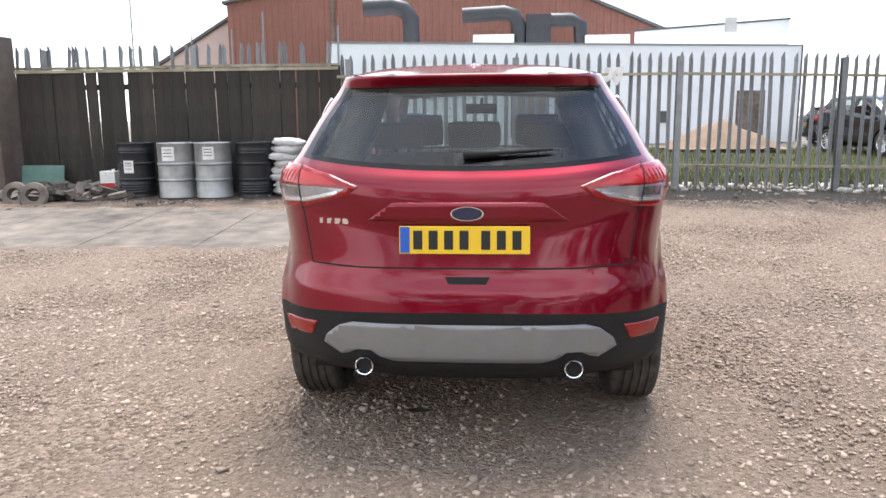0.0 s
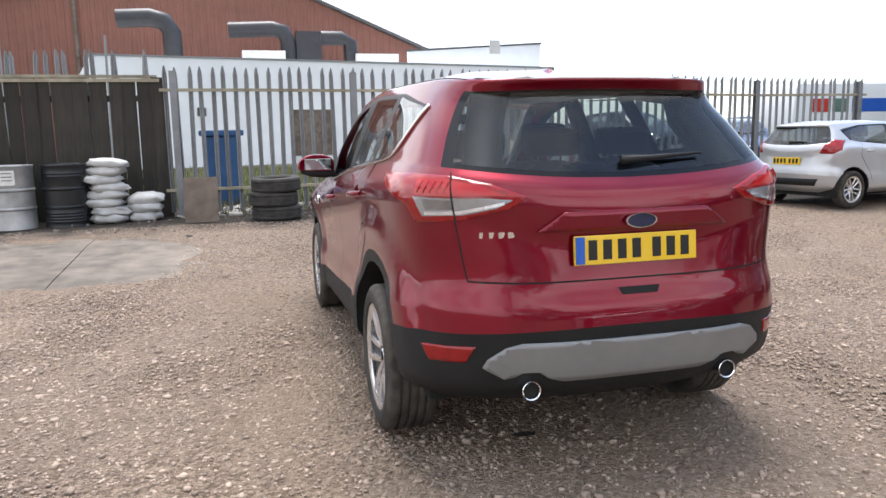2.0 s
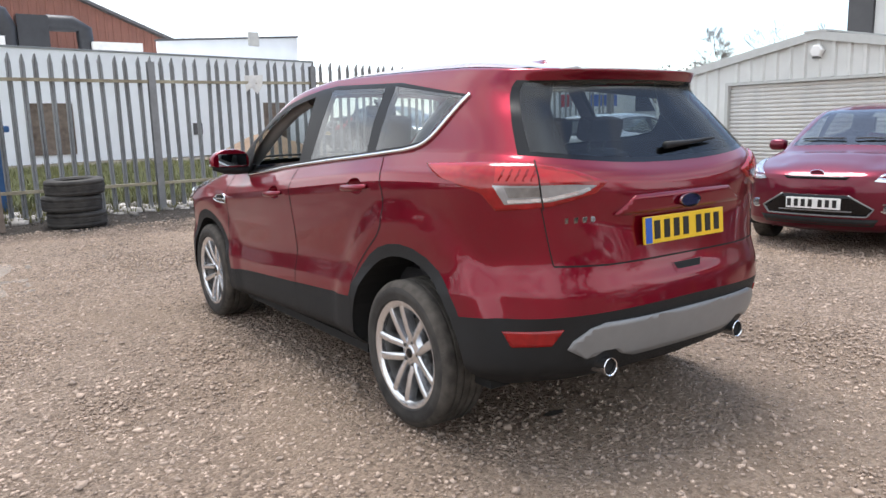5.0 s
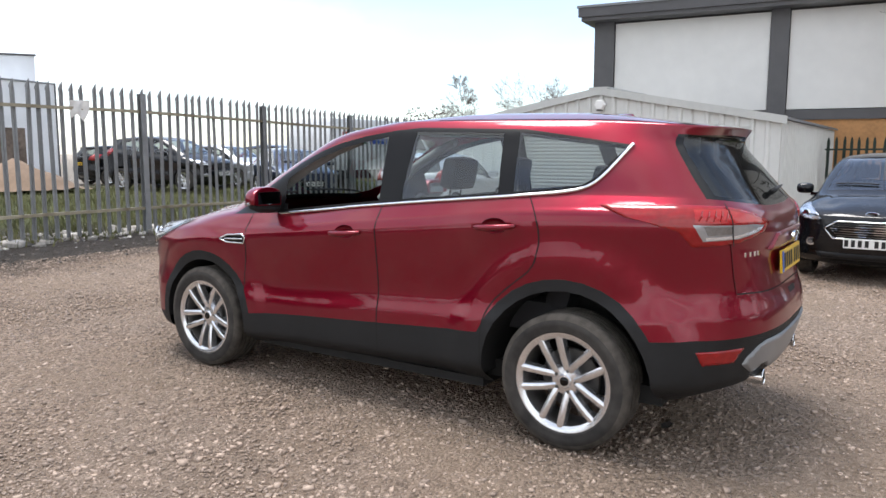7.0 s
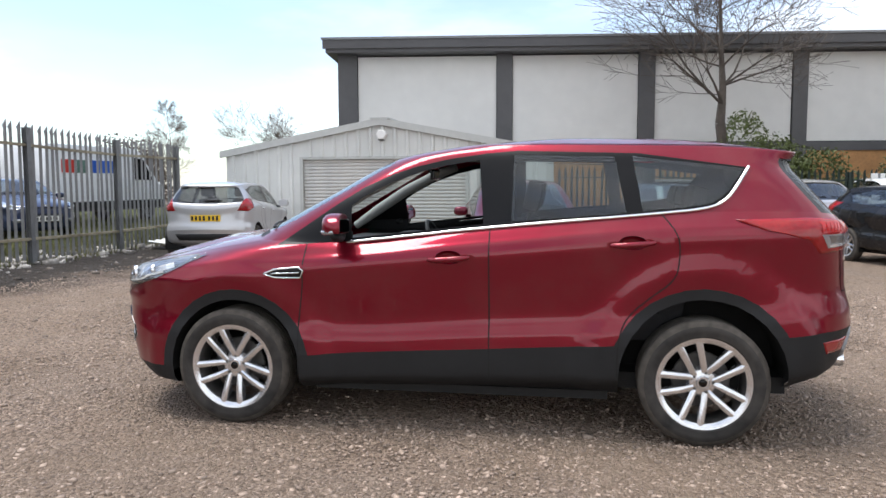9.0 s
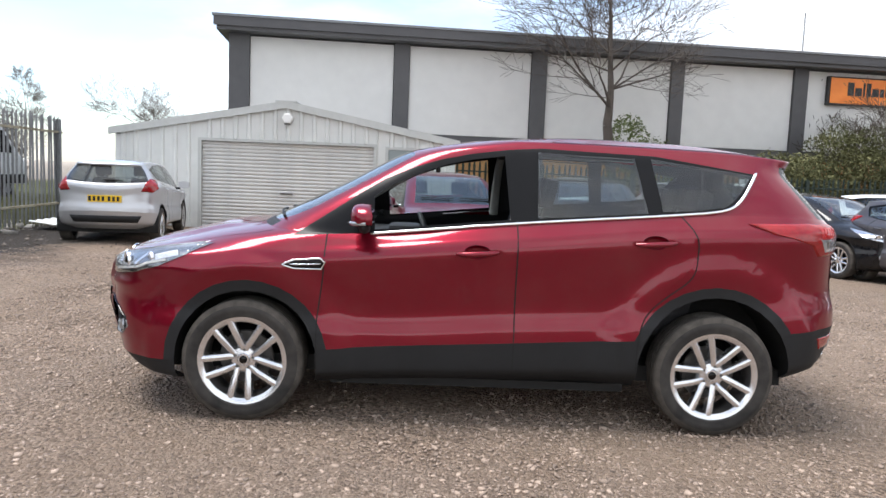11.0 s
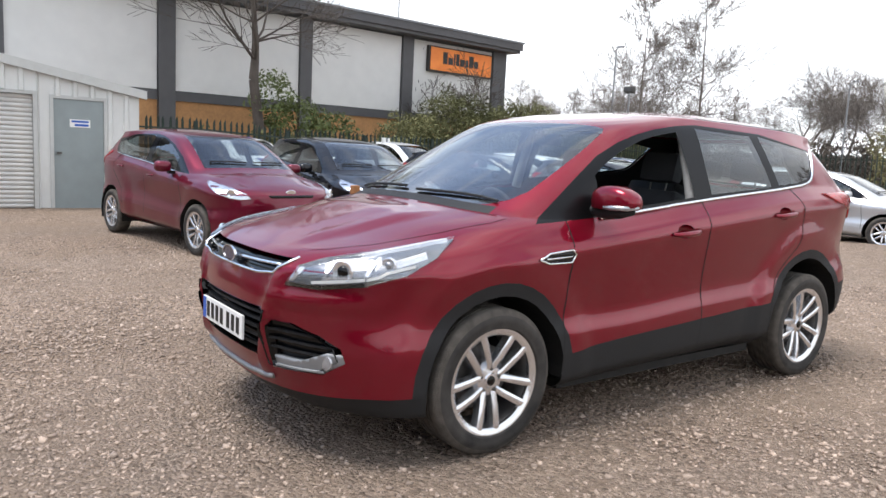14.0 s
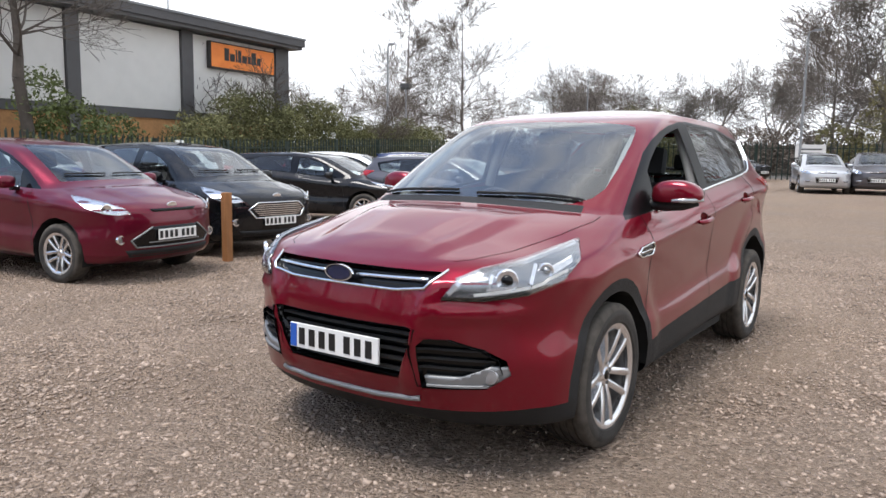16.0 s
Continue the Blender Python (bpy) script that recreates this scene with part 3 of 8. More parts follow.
class Shell:
    """The left half of a car's skin, cut along lines into regions (kept as material indices)."""
    PAINT, GONE, CLAD, SCREEN, REAR, WIN_F, WIN_R, WIN_Q, FRAME, DOOR_F, DOOR_R, BONNET, GATE, BUMP_R, RIM = range(15)

    def __init__(self, spec, step, rear, side, front, cowl=False):
        self.grid, self.q = shell_grid(spec, step, rear, side, front, cowl)
        self.rear, self.side, self.front = rear, side, front
        bm = self.bm = bmesh.new()
        rows = [[bm.verts.new(p) for p in row] for row in self.grid]
        for r in range(len(rows) - 1):
            lev = (self.q[r] + self.q[r + 1]) / 2
            for k in range(len(rows[0]) - 1):
                vs = [rows[r][k], rows[r][k + 1], rows[r + 1][k + 1], rows[r + 1][k]]
                if (vs[0].co - vs[2].co).length < 1e-6:
                    continue
                f = bm.faces.new(vs[::-1])
                f.smooth = True
                frac_f = (k - rear - side) / front
                frac_r = 1 - k / rear
                if lev < 2:
                    f.material_index = self.CLAD
                if cowl and 9.05 < lev < 9.16 and frac_f > 0.50:
                    f.material_index = self.BUMP_R
                if not cowl and 9.25 < lev < 11.3 and frac_f > 0.45:
                    f.material_index = self.SCREEN
                if 9.0 < lev < 11.4 and frac_r > 0.36:
                    f.material_index = self.REAR
                    if cowl and (frac_r < 0.45 or lev < 9.15 or lev > 11.2):
                        f.material_index = self.RIM
        bmesh.ops.remove_doubles(bm, verts=bm.verts, dist=1e-5)
        self.tree = None

    def cut(self, poly, a, b, to, take, low=(-9, -9, -9), high=(9, 9, 9)):
        """Cuts along a polygon drawn in the axes a and b, and gives its inside to a region."""
        bm = self.bm
        pa, pb = [p[0] for p in poly], [p[1] for p in poly]
        box4 = (min(pa) - 0.03, max(pa) + 0.03, min(pb) - 0.03, max(pb) + 0.03)

        def inside_box():
            out = []
            for f in bm.faces:
                if f.material_index not in take:
                    continue
                co = f.calc_center_median()
                if box4[0] < co[a] < box4[1] and box4[2] < co[b] < box4[3] and all(low[i] < co[i] < high[i] for i in range(3)):
                    out.append(f)
            return out

        for i in range(len(poly)):
            p, r = poly[i], poly[(i + 1) % len(poly)]
            d = (r[0] - p[0], r[1] - p[1])
            no, co = [0, 0, 0], [0, 0, 0]
            no[a], no[b] = d[1], -d[0]
            co[a], co[b] = p
            fs = inside_box()
            lo_e, hi_e = (min(p[0], r[0]) - 0.05, min(p[1], r[1]) - 0.05), (max(p[0], r[0]) + 0.05, max(p[1], r[1]) + 0.05)
            fs = [f for f in fs if any(lo_e[0] < v.co[a] < hi_e[0] and lo_e[1] < v.co[b] < hi_e[1] for v in f.verts)]
            if fs:
                geom = list({*fs, *[e for f in fs for e in f.edges], *[v for f in fs for v in f.verts]})
                bmesh.ops.bisect_plane(bm, geom=geom, dist=1e-5, plane_co=co, plane_no=no)
        for f in inside_box():
            co = f.calc_center_median()
            if in_poly(co[a], co[b], poly):
                f.material_index = to

    def region(self, kinds, mirror=False, both=False, inward=0.0):
        """A new bmesh of the faces of some regions, as they are, mirrored, or both halves joined."""
        out = bmesh.new()
        for flip in ((False, True) if both else (mirror,)):
            made = {}
            for f in self.bm.faces:
                if f.material_index in kinds:
                    vs = []
                    for v in f.verts:
                        if v not in made:
                            co = v.co - v.normal * inward
                            made[v] = out.verts.new((-co.x, co.y, co.z) if flip else co)
                        vs.append(made[v])
                    try:
                        out.faces.new(vs[::-1] if flip else vs).smooth = True
                    except ValueError:
                        pass
        bmesh.ops.remove_doubles(out, verts=out.verts, dist=2e-5)
        return out

    def ray(self):
        from mathutils.bvhtree import BVHTree
        if self.tree is None:
            full = self.region(range(15), both=True)
            full.normal_update()
            self.tree = BVHTree.FromBMesh(full)
            full.free()
        return self.tree

    def drop(self, origin, way, lift=0.0):
        """Where a line meets the skin, lifted along the skin's outward normal."""
        hit, no, _, _ = self.ray().ray_cast(Vector(origin), Vector(way).normalized())
        if hit is None:
            return None
        if no.dot(Vector(way)) > 0:
            no = -no
        return hit + no * lift


def in_poly(x, y, poly):
    odd = False
    for i in range(len(poly)):
        (x1, y1), (x2, y2) = poly[i], poly[i - 1]
        if (y1 > y) != (y2 > y) and x < (x2 - x1) * (y - y1) / (y2 - y1) + x1:
            odd = not odd
    return odd


def circle(y, z, r, n=28, a0=0.0, a1=2 * math.pi):
    return [(y + r * math.cos(a0 + (a1 - a0) * i / n), z + r * math.sin(a0 + (a1 - a0) * i / n)) for i in range(n)]


def flat_patch(poly, h=0.02):
    """A polygon in the plane, filled with a grid of small faces."""
    bm = bmesh.new()
    x0, x1 = min(p[0] for p in poly), max(p[0] for p in poly)
    y0, y1 = min(p[1] for p in poly), max(p[1] for p in poly)
    nx, ny = max(1, math.ceil((x1 - x0) / h)), max(1, math.ceil((y1 - y0) / h))
    vs = [[bm.verts.new((x0 + (x1 - x0) * i / nx, y0 + (y1 - y0) * j / ny, 0)) for j in range(ny + 1)] for i in range(nx + 1)]
    for i in range(nx):
        for j in range(ny):
            bm.faces.new((vs[i][j], vs[i + 1][j], vs[i + 1][j + 1], vs[i][j + 1]))
    for i in range(len(poly)):
        p, r = poly[i], poly[(i + 1) % len(poly)]
        bmesh.ops.bisect_plane(bm, geom=[*bm.verts, *bm.edges, *bm.faces], dist=1e-5, plane_co=(*p, 0), plane_no=(r[1] - p[1], p[0] - r[0], 0))
    gone = [f for f in bm.faces if not in_poly(f.calc_center_median().x, f.calc_center_median().y, poly)]
    bmesh.ops.delete(bm, geom=gone, context="FACES")
    return bm


def on_skin(shell, poly, way, lift=0.004, thick=0.012, h=0.02, sink=0.0):
    """A shaped piece laid on the body. poly: points in the plane that faces against way, as (across, z);
    across runs along way x up. The piece stands lift proud of the skin and has a rim of depth thick."""
    way = Vector(way).normalized()
    across = way.cross(Vector((0, 0, 1))).normalized()
    bm = flat_patch(poly, h)
    lost = []
    for v in bm.verts:
        o = across * v.co.x + Vector((0, 0, v.co.y)) + Vector((0, 1.35, 0)) - way * 4
        p = shell.drop(o, way, lift)
        if p is None:
            lost.append(v)
        else:
            v.co = p
    if lost:
        bmesh.ops.delete(bm, geom=lost, context="VERTS")
    bm.normal_update()
    if sum(f.normal.dot(way) * f.calc_area() for f in bm.faces) > 0:
        bmesh.ops.reverse_faces(bm, faces=bm.faces)
    for f in bm.faces:
        f.smooth = True
    if thick:
        rim = [e for e in bm.edges if e.is_boundary]
        r = bmesh.ops.extrude_edge_only(bm, edges=rim)
        for v in [g for g in r["geom"] if isinstance(g, bmesh.types.BMVert)]:
            v.co += way * thick
    return bm


def softened(pts, rounds=2):
    """A broken line with its corners cut off, ends kept."""
    for _ in range(rounds):
        out = [pts[0]]
        for a, b in zip(pts, pts[1:]):
            out += [tuple(u * 0.75 + w * 0.25 for u, w in zip(a, b)), tuple(u * 0.25 + w * 0.75 for u, w in zip(a, b))]
        pts = out + [pts[-1]]
    return pts


def across_of(p, way):
    """The (across, z) of a point for on_skin."""
    way = Vector(way).normalized()
    across = way.cross(Vector((0, 0, 1))).normalized()
    return ((Vector(p) - Vector((0, 1.35, 0))).dot(across), p[2])


def skin_line(shell, pts, way, lift, step=0.03):
    """A line drawn over the body through points (3D), dropped onto the skin along way."""
    out = []
    way = Vector(way).normalized()
    for a, b in zip(pts, pts[1:]):
        a, b = Vector(a), Vector(b)
        n = max(1, math.ceil((b - a).length / step))
        for i in range(n + (b is Vector(pts[-1]))):
            out.append(a.lerp(b, i / n))
    out.append(Vector(pts[-1]))
    res = []
    for p in out:
        h = shell.drop(p - way * 6, way, lift)
        if h is not None:
            res.append(h)
    return res


def add_ribbon(bm, pts, width, way, thick=0.0):
    """A flat strip along points, turned to face against way."""
    way = Vector(way).normalized()
    prev = None
    for i, p in enumerate(pts):
        d = (pts[min(i + 1, len(pts) - 1)] - pts[max(i - 1, 0)]).normalized()
        s = d.cross(way).normalized() * width / 2
        cur = [bm.verts.new(p - s + way * thick), bm.verts.new(p - s), bm.verts.new(p + s), bm.verts.new(p + s + way * thick)] if thick else [bm.verts.new(p - s), bm.verts.new(p + s)]
        if prev:
            for k in range(len(cur) - 1):
                bm.faces.new((prev[k], prev[k + 1], cur[k + 1], cur[k])).smooth = False
        prev = cur


def build_wheel(parent, at, outward, radius=0.345, width=0.235, rim=0.248, spokes=5, turn=0.0, alloy=None, detail=True):
    """A wheel under a car: barrel with tyre, rim, brake disc and cap. outward: -1 for the left side, 1 for the right."""
    alloy = alloy or ALLOY
    segs = 48 if detail else 24
    m = Matrix.Translation(at) @ Euler((0, radians(90 * outward), 0)).to_matrix().to_4x4() @ Matrix.Rotation(turn, 4, "Z")
    h = width / 2
    wheel = lathe("wheel", [(rim - 0.02, -h * 0.85), (rim - 0.035, -h * 0.3), (rim - 0.03, h * 0.5), (rim - 0.012, h * 0.78)], STEEL_DARK, parent, "", segs)
    R = radius
    prof = [(rim - 0.008, -h * 0.8), (rim + 0.012, -h * 0.98), (rim + 0.045, -h * 1.03), (R - 0.03, -h * 0.98), (R - 0.008, -h * 0.88), (R, -h * 0.76)]
    if detail:
        for c in (-0.48, -0.16, 0.16, 0.48):
            prof += [(R, h * (c - 0.055)), (R - 0.008, h * (c - 0.045)), (R - 0.008, h * (c + 0.045)), (R, h * (c + 0.055))]
    prof += [(R, h * 0.76), (R - 0.008, h * 0.88), (R - 0.03, h * 0.98), (rim + 0.045, h * 1.03), (rim + 0.034, h * 1.0), (rim + 0.012, h * 0.98), (rim - 0.008, h * 0.8)]
    ty = lathe("tyre", prof, RUBBER, wheel, "", segs + 16 if detail else segs, close=True, angle=40)
    ty.data.materials.append(TREAD)
    for f in ty.data.polygons:
        if math.hypot(f.center.x, f.center.y) > R - 0.022:
            f.material_index = 1
    bm = bmesh.new()
    add_lathe(bm, [(rim - 0.022, h * 0.55), (rim - 0.026, h * 0.80), (rim - 0.010, h * 0.90), (rim + 0.004, h * 0.92), (rim + 0.006, h * 0.84), (rim - 0.006, h * 0.70)], segs)
    zh, zr = h * 0.63, h * 0.86
    for k in range(spokes):
        for side in (-1, 1):
            a = 2 * math.pi * k / spokes
            r0, r1 = rim * 0.20, rim - 0.015
            t0, t1 = side * rim * 0.118, side * rim * 0.215
            w0, w1 = rim * 0.066, rim * 0.077
            secs = []
            for f in (0.0, 0.35, 0.75, 1.0):
                r, t, wd = r0 + (r1 - r0) * f, t0 + (t1 - t0) * f, w0 + (w1 - w0) * f
                z = zh + (zr - zh) * (1 - (1 - f) ** 2)
                pts = [(r, t - wd * 1.25, z - 0.045), (r, t - wd, z - 0.006), (r, t - wd * 0.45, z), (r, t + wd * 0.45, z), (r, t + wd, z - 0.006), (r, t + wd * 1.25, z - 0.045)]
                secs.append([bm.verts.new(Matrix.Rotation(a, 3, "Z") @ Vector(p)) for p in pts])
            for s0, s1 in zip(secs, secs[1:]):
                for i in range(5):
                    bm.faces.new((s0[i], s0[i + 1], s1[i + 1], s1[i]))
    add_lathe(bm, [(0, zh + 0.004), (rim * 0.13, zh + 0.004), (rim * 0.15, zh - 0.002), (rim * 0.28, zh - 0.008), (rim * 0.34, zh - 0.03), (rim * 0.34, zh - 0.06)], 30)
    part("rim", bm, alloy, wheel, smooth=True, angle=32)
    if detail:
        lathe("brake_disc", [(0.02, 0.0), (0.15, 0.0), (0.155, -0.004), (0.155, -0.02), (0.02, -0.02)], STEEL_DARK, wheel, segs=36)
        lathe("centre_cap", [(0, zh + 0.010), (rim * 0.075, zh + 0.009), (rim * 0.092, zh + 0.006), (rim * 0.092, zh - 0.004)], GLOSS_BLACK, wheel, "black centre cap", segs=20)
        for k in range(5):
            a = 2 * math.pi * (k + 0.5) / 5
            mm = Matrix.Translation((rim * 0.225 * math.cos(a), rim * 0.225 * math.sin(a), zh - 0.012))
            lathe("wheel_nut", [(0, 0.014), (0.007, 0.013), (0.010, 0.008), (0.010, 0.0)], STEEL_DARK, wheel, segs=8, m=mm)
    wheel.matrix_local = m
    return wheel


def plate(car, p, facing, mat, width=0.52, height=0.111, tilt=0.0, bars=7, band=True):
    """A number plate with plain bars in place of its characters. facing: -1 to the rear, 1 to the front."""
    m = Matrix.Translation(p) @ Matrix.Rotation(0 if facing < 0 else math.pi, 4, "Z") @ Matrix.Rotation(radians(tilt), 4, "X")
    bm = bmesh.new()
    add_box(bm, (-width / 2, -0.006, -height / 2), (width / 2, 0.006, height / 2), m, 0.003)
    pl = part("number_plate", bm, mat, car, "yellow number plate" if mat is PLATE_YELLOW else "white number plate")
    x0 = -width / 2
    if band:
        box("blue_band", (x0 + 0.004, -0.0085, -height / 2 + 0.004), (x0 + 0.042, -0.0065, height / 2 - 0.004), PLATE_BLUE, pl, m=m)
        x0 += 0.045
    cell = (width / 2 - x0 - 0.02) / (bars + 0.4)
    for k in range(bars):
        x = x0 + 0.012 + cell * (k + (0.4 if k >= 4 else 0))
        box("character_bar", (x, -0.0085, -height * 0.34), (x + cell * 0.58, -0.0065, height * 0.34), PLATE_INK, pl, m=m)
    return pl


def seat(car, x, y, z, mat, width=0.50, rear=False):
    s = new("seat")
    s.parent = car
    bm = bmesh.new()
    add_box(bm, (x - width / 2, y - 0.02, z), (x + width / 2, y + 0.50, z + 0.17), bevel=0.05)
    part("cushion", bm, mat, s, smooth=True, angle=60)
    bm = bmesh.new()
    t = Matrix.Translation((x, y, z + 0.12)) @ Matrix.Rotation(radians(13), 4, "X")
    add_box(bm, (-width / 2, -0.07, 0), (width / 2, 0.07, 0.60), t, 0.055)
    for v in bm.verts:
        lz = v.co.z - z - 0.12
        v.co.x = x + (v.co.x - x) * (1 - 0.22 * max(0, lz - 0.35) / 0.25)
    part("backrest", bm, mat, s, smooth=True, angle=60)
    bm = bmesh.new()
    t2 = t @ Matrix.Translation((0, -0.015, 0.655))
    add_box(bm, (-0.135, -0.05, 0), (0.135, 0.05, 0.19 if not rear else 0.13), t2, 0.045)
    part("headrest", bm, mat, s, smooth=True, angle=60)
    for dx in (-0.06, 0.06):
        tube("headrest_stem", [t @ Vector((dx, -0.01, 0.56)), t @ Vector((dx, -0.015, 0.70))], 0.006, STEEL_DARK, s)
    return s


def build_hero():
    car = empty("estate_car", Matrix(), "ruby red five-door family off-roader with alloy wheels, parked on gravel", "car")
    S = Shell
    sh = Shell(SUV, 8, 26, 60, 30, True)
    sh.ray()
    side = dict(low=(-2, -2, 0), high=(-0.5, 9, 3))
    AF, AR = (2.672, 0.345), (0.008, 0.355)
    sh.cut(circle(*AF, 0.465, 32), 1, 2, S.CLAD, (S.PAINT, S.CLAD), **side)
    sh.cut(circle(*AR, 0.505, 32), 1, 2, S.CLAD, (S.PAINT, S.CLAD), **side)
    sh.cut(circle(*AF, 0.402, 32), 1, 2, S.GONE, (S.CLAD,), **side)
    sh.cut(circle(*AR, 0.446, 32), 1, 2, S.GONE, (S.CLAD,), **side)
    dlo = [(2.43, 1.064), (1.98, 1.092), (1.13, 1.183), (0.24, 1.262), (0.04, 1.287), (-0.03, 1.305), (-0.075, 1.333), (-0.125, 1.385), (-0.215, 1.508), (0.36, 1.592),
           (1.02, 1.612), (1.20, 1.598), (1.42, 1.566), (1.60, 1.526), (1.75, 1.478), (1.92, 1.402), (2.07, 1.308), (2.28, 1.165)]
    tail = lambda pts: [(1.1 + (y - 1.1) * 1.022 if y < 1.1 else y, z) for y, z in pts]
    dlo = tail(dlo)
    sh.cut(dlo, 1, 2, S.FRAME, (S.PAINT,), **side)
    wf = [(1.97, 1.112), (1.20, 1.196), (1.235, 1.560), (1.42, 1.531), (1.56, 1.499), (1.75, 1.432), (1.90, 1.355), (1.98, 1.300)]
    wr = [(1.045, 1.21), (0.43, 1.262), (0.485, 1.572), (1.04, 1.588)]
    wq = [(0.345, 1.272), (0.12, 1.292), (-0.01, 1.315), (-0.06, 1.345), (-0.105, 1.392), (-0.192, 1.502), (0.39, 1.575)]
    wr, wq = tail(wr), tail(wq)
    sh.cut(wf, 1, 2, S.WIN_F, (S.FRAME,), **side)
    sh.cut(wr, 1, 2, S.WIN_R, (S.FRAME,), **side)
    sh.cut(wq, 1, 2, S.WIN_Q, (S.FRAME,), **side)
    df = [(2.235, 1.10), (2.245, 0.85), (2.275, 0.60), (2.275, 0.40), (1.165, 0.40), (1.165, 1.22)]
    dr = [(1.155, 1.22), (1.155, 0.40), (0.46, 0.40), (0.46, 0.56), (0.40, 0.70), (0.27, 0.86), (0.15, 1.0), (0.15, 1.13), (0.24, 1.28)]
    sh.cut(df, 1, 2, S.DOOR_F, (S.PAINT,), **side)
    sh.cut(dr, 1, 2, S.DOOR_R, (S.PAINT,), **side)
    bonnet = [(0.02, 3.51), (-0.20, 3.50), (-0.40, 3.455), (-0.53, 3.38), (-0.62, 3.22), (-0.70, 2.90), (-0.755, 2.55), (-0.77, 2.42), (-0.73, 2.552), (-0.6, 2.60), (0.02, 2.72)]
    sh.cut(bonnet, 0, 1, S.BONNET, (S.PAINT,), low=(-1, 1.9, 0.86), high=(0.1, 9, 3))
    screen = [(0.02, 1.128), (-0.45, 1.130), (-0.585, 1.140), (-0.645, 1.165), (-0.668, 1.21), (-0.658, 1.32), (-0.630, 1.45), (-0.603, 1.525), (-0.580, 1.548), (-0.53, 1.560), (-0.40, 1.572), (0.02, 1.582)]
    sh.cut(screen, 0, 2, S.SCREEN, (S.PAINT,), low=(-0.72, 1.45, 1.12), high=(0.1, 9, 3))
    gate = [(0.02, 0.828), (-0.655, 0.832), (-0.70, 1.10), (-0.675, 1.24), (-0.60, 1.575), (0.02, 1.625)]
    sh.cut(gate, 0, 2, S.GATE, (S.PAINT,), low=(-1, -2, 0.6), high=(0.1, -0.42, 3))

    nose = dict(low=(-1, 3.0, 0.3), high=(0.1, 9, 1))
    UPPER = [(-0.475, 0.897), (0.475, 0.897), (0.43, 0.832), (0.30, 0.818), (-0.30, 0.818), (-0.43, 0.832)]
    LOWER = [(-0.395, 0.672), (0.395, 0.672), (0.380, 0.60), (0.315, 0.445), (-0.315, 0.445), (-0.380, 0.60)]
    FOG = [(-0.415, 0.600), (-0.44, 0.628), (-0.54, 0.632), (-0.655, 0.594), (-0.725, 0.545), (-0.738, 0.485), (-0.66, 0.425), (-0.415, 0.412)]
    sh.cut([(0.02, 0.897), (-0.475, 0.897), (-0.43, 0.832), (-0.30, 0.818), (0.02, 0.818)], 0, 2, S.GONE, (S.PAINT, S.BONNET), **nose)
    sh.cut([(0.02, 0.672), (-0.395, 0.672), (-0.380, 0.60), (-0.315, 0.445), (0.02, 0.445)], 0, 2, S.GONE, (S.PAINT,), **nose)
    sh.cut(FOG, 0, 2, S.GONE, (S.PAINT,), **nose)
    for y, z in ((1.385, 1.012), (0.385, 1.102)):
        sh.cut([(y + 0.075 * math.cos(a), z + 0.040 * math.sin(a)) for a in np.linspace(0, 2 * math.pi, 21)[:-1]], 1, 2, S.GONE, (S.DOOR_F, S.DOOR_R), **side)
    part("body", sh.region((S.PAINT,), both=True), RUBY, car)
    part("cowl", sh.region((S.BUMP_R,), both=True), PLASTIC, car, "black windscreen cowl")
    part("bonnet", sh.region((S.BONNET,), both=True), RUBY, car)
    gate_ob = part("tailgate", sh.region((S.GATE,), both=True), RUBY, car)
    part("cladding", sh.region((S.CLAD,), both=True), PLASTIC, car, "dark grey plastic sill and arch cladding")
    part("windscreen", sh.region((S.SCREEN,), both=True), GLASS_CLEAR, car, "clear windscreen")
    part("window_border", sh.region((S.RIM,), both=True), GLOSS_BLACK, gate_ob, "black border of the rear window")
    part("rear_window", sh.region((S.REAR,), both=True), GLASS_REAR, gate_ob, "tinted rear window")
    for mir in (False, True):
        fd = part("front_door", sh.region((S.DOOR_F,), mir), RUBY, car)
        rd = part("rear_door", sh.region((S.DOOR_R,), mir), RUBY, car)
        part("window_frame", sh.region((S.FRAME,), mir), WINDOW_BLACK, car, "black window surround")
        if mir:
            part("door_glass", sh.region((S.WIN_F,), mir), GLASS_CLEAR, fd)
        part("door_glass", sh.region((S.WIN_R,), mir), GLASS_TINT, rd, "tinted glass")
        part("quarter_glass", sh.region((S.WIN_Q,), mir), GLASS_TINT, car, "tinted glass")
        sx = 1 if mir else -1
        X = lambda p: (p[0] * -sx, p[1], p[2])
        way = (-sx, 0, 0)
        # shut lines
        for pts in ([(2.235, 1.08), (2.245, 0.85), (2.275, 0.60), (2.275, 0.33)], [(1.16, 1.19), (1.16, 0.345)],
                    softened([(0.46, 0.37), (0.46, 0.56), (0.42, 0.69), (0.30, 0.80), (0.165, 0.90), (0.14, 1.0), (0.14, 1.11), (0.17, 1.18), (0.235, 1.26)])):
            bm = bmesh.new()
            add_ribbon(bm, skin_line(sh, [(0, y, z) for y, z in pts], way, 0.0012), 0.007, Vector(way))
            part("shut_line", bm, GAP, car)
        # chrome strip along the waist
        bm = bmesh.new()
        pts = [(1.99, 1.086), (1.13, 1.178), (0.24, 1.256), (0.04, 1.280), (-0.035, 1.30), (-0.080, 1.328), (-0.130, 1.382), (-0.215, 1.51)]
        add_tube(bm, skin_line(sh, [(0, y, z) for y, z in softened(tail(pts))], way, 0.006, 0.02), 0.0095, 8)
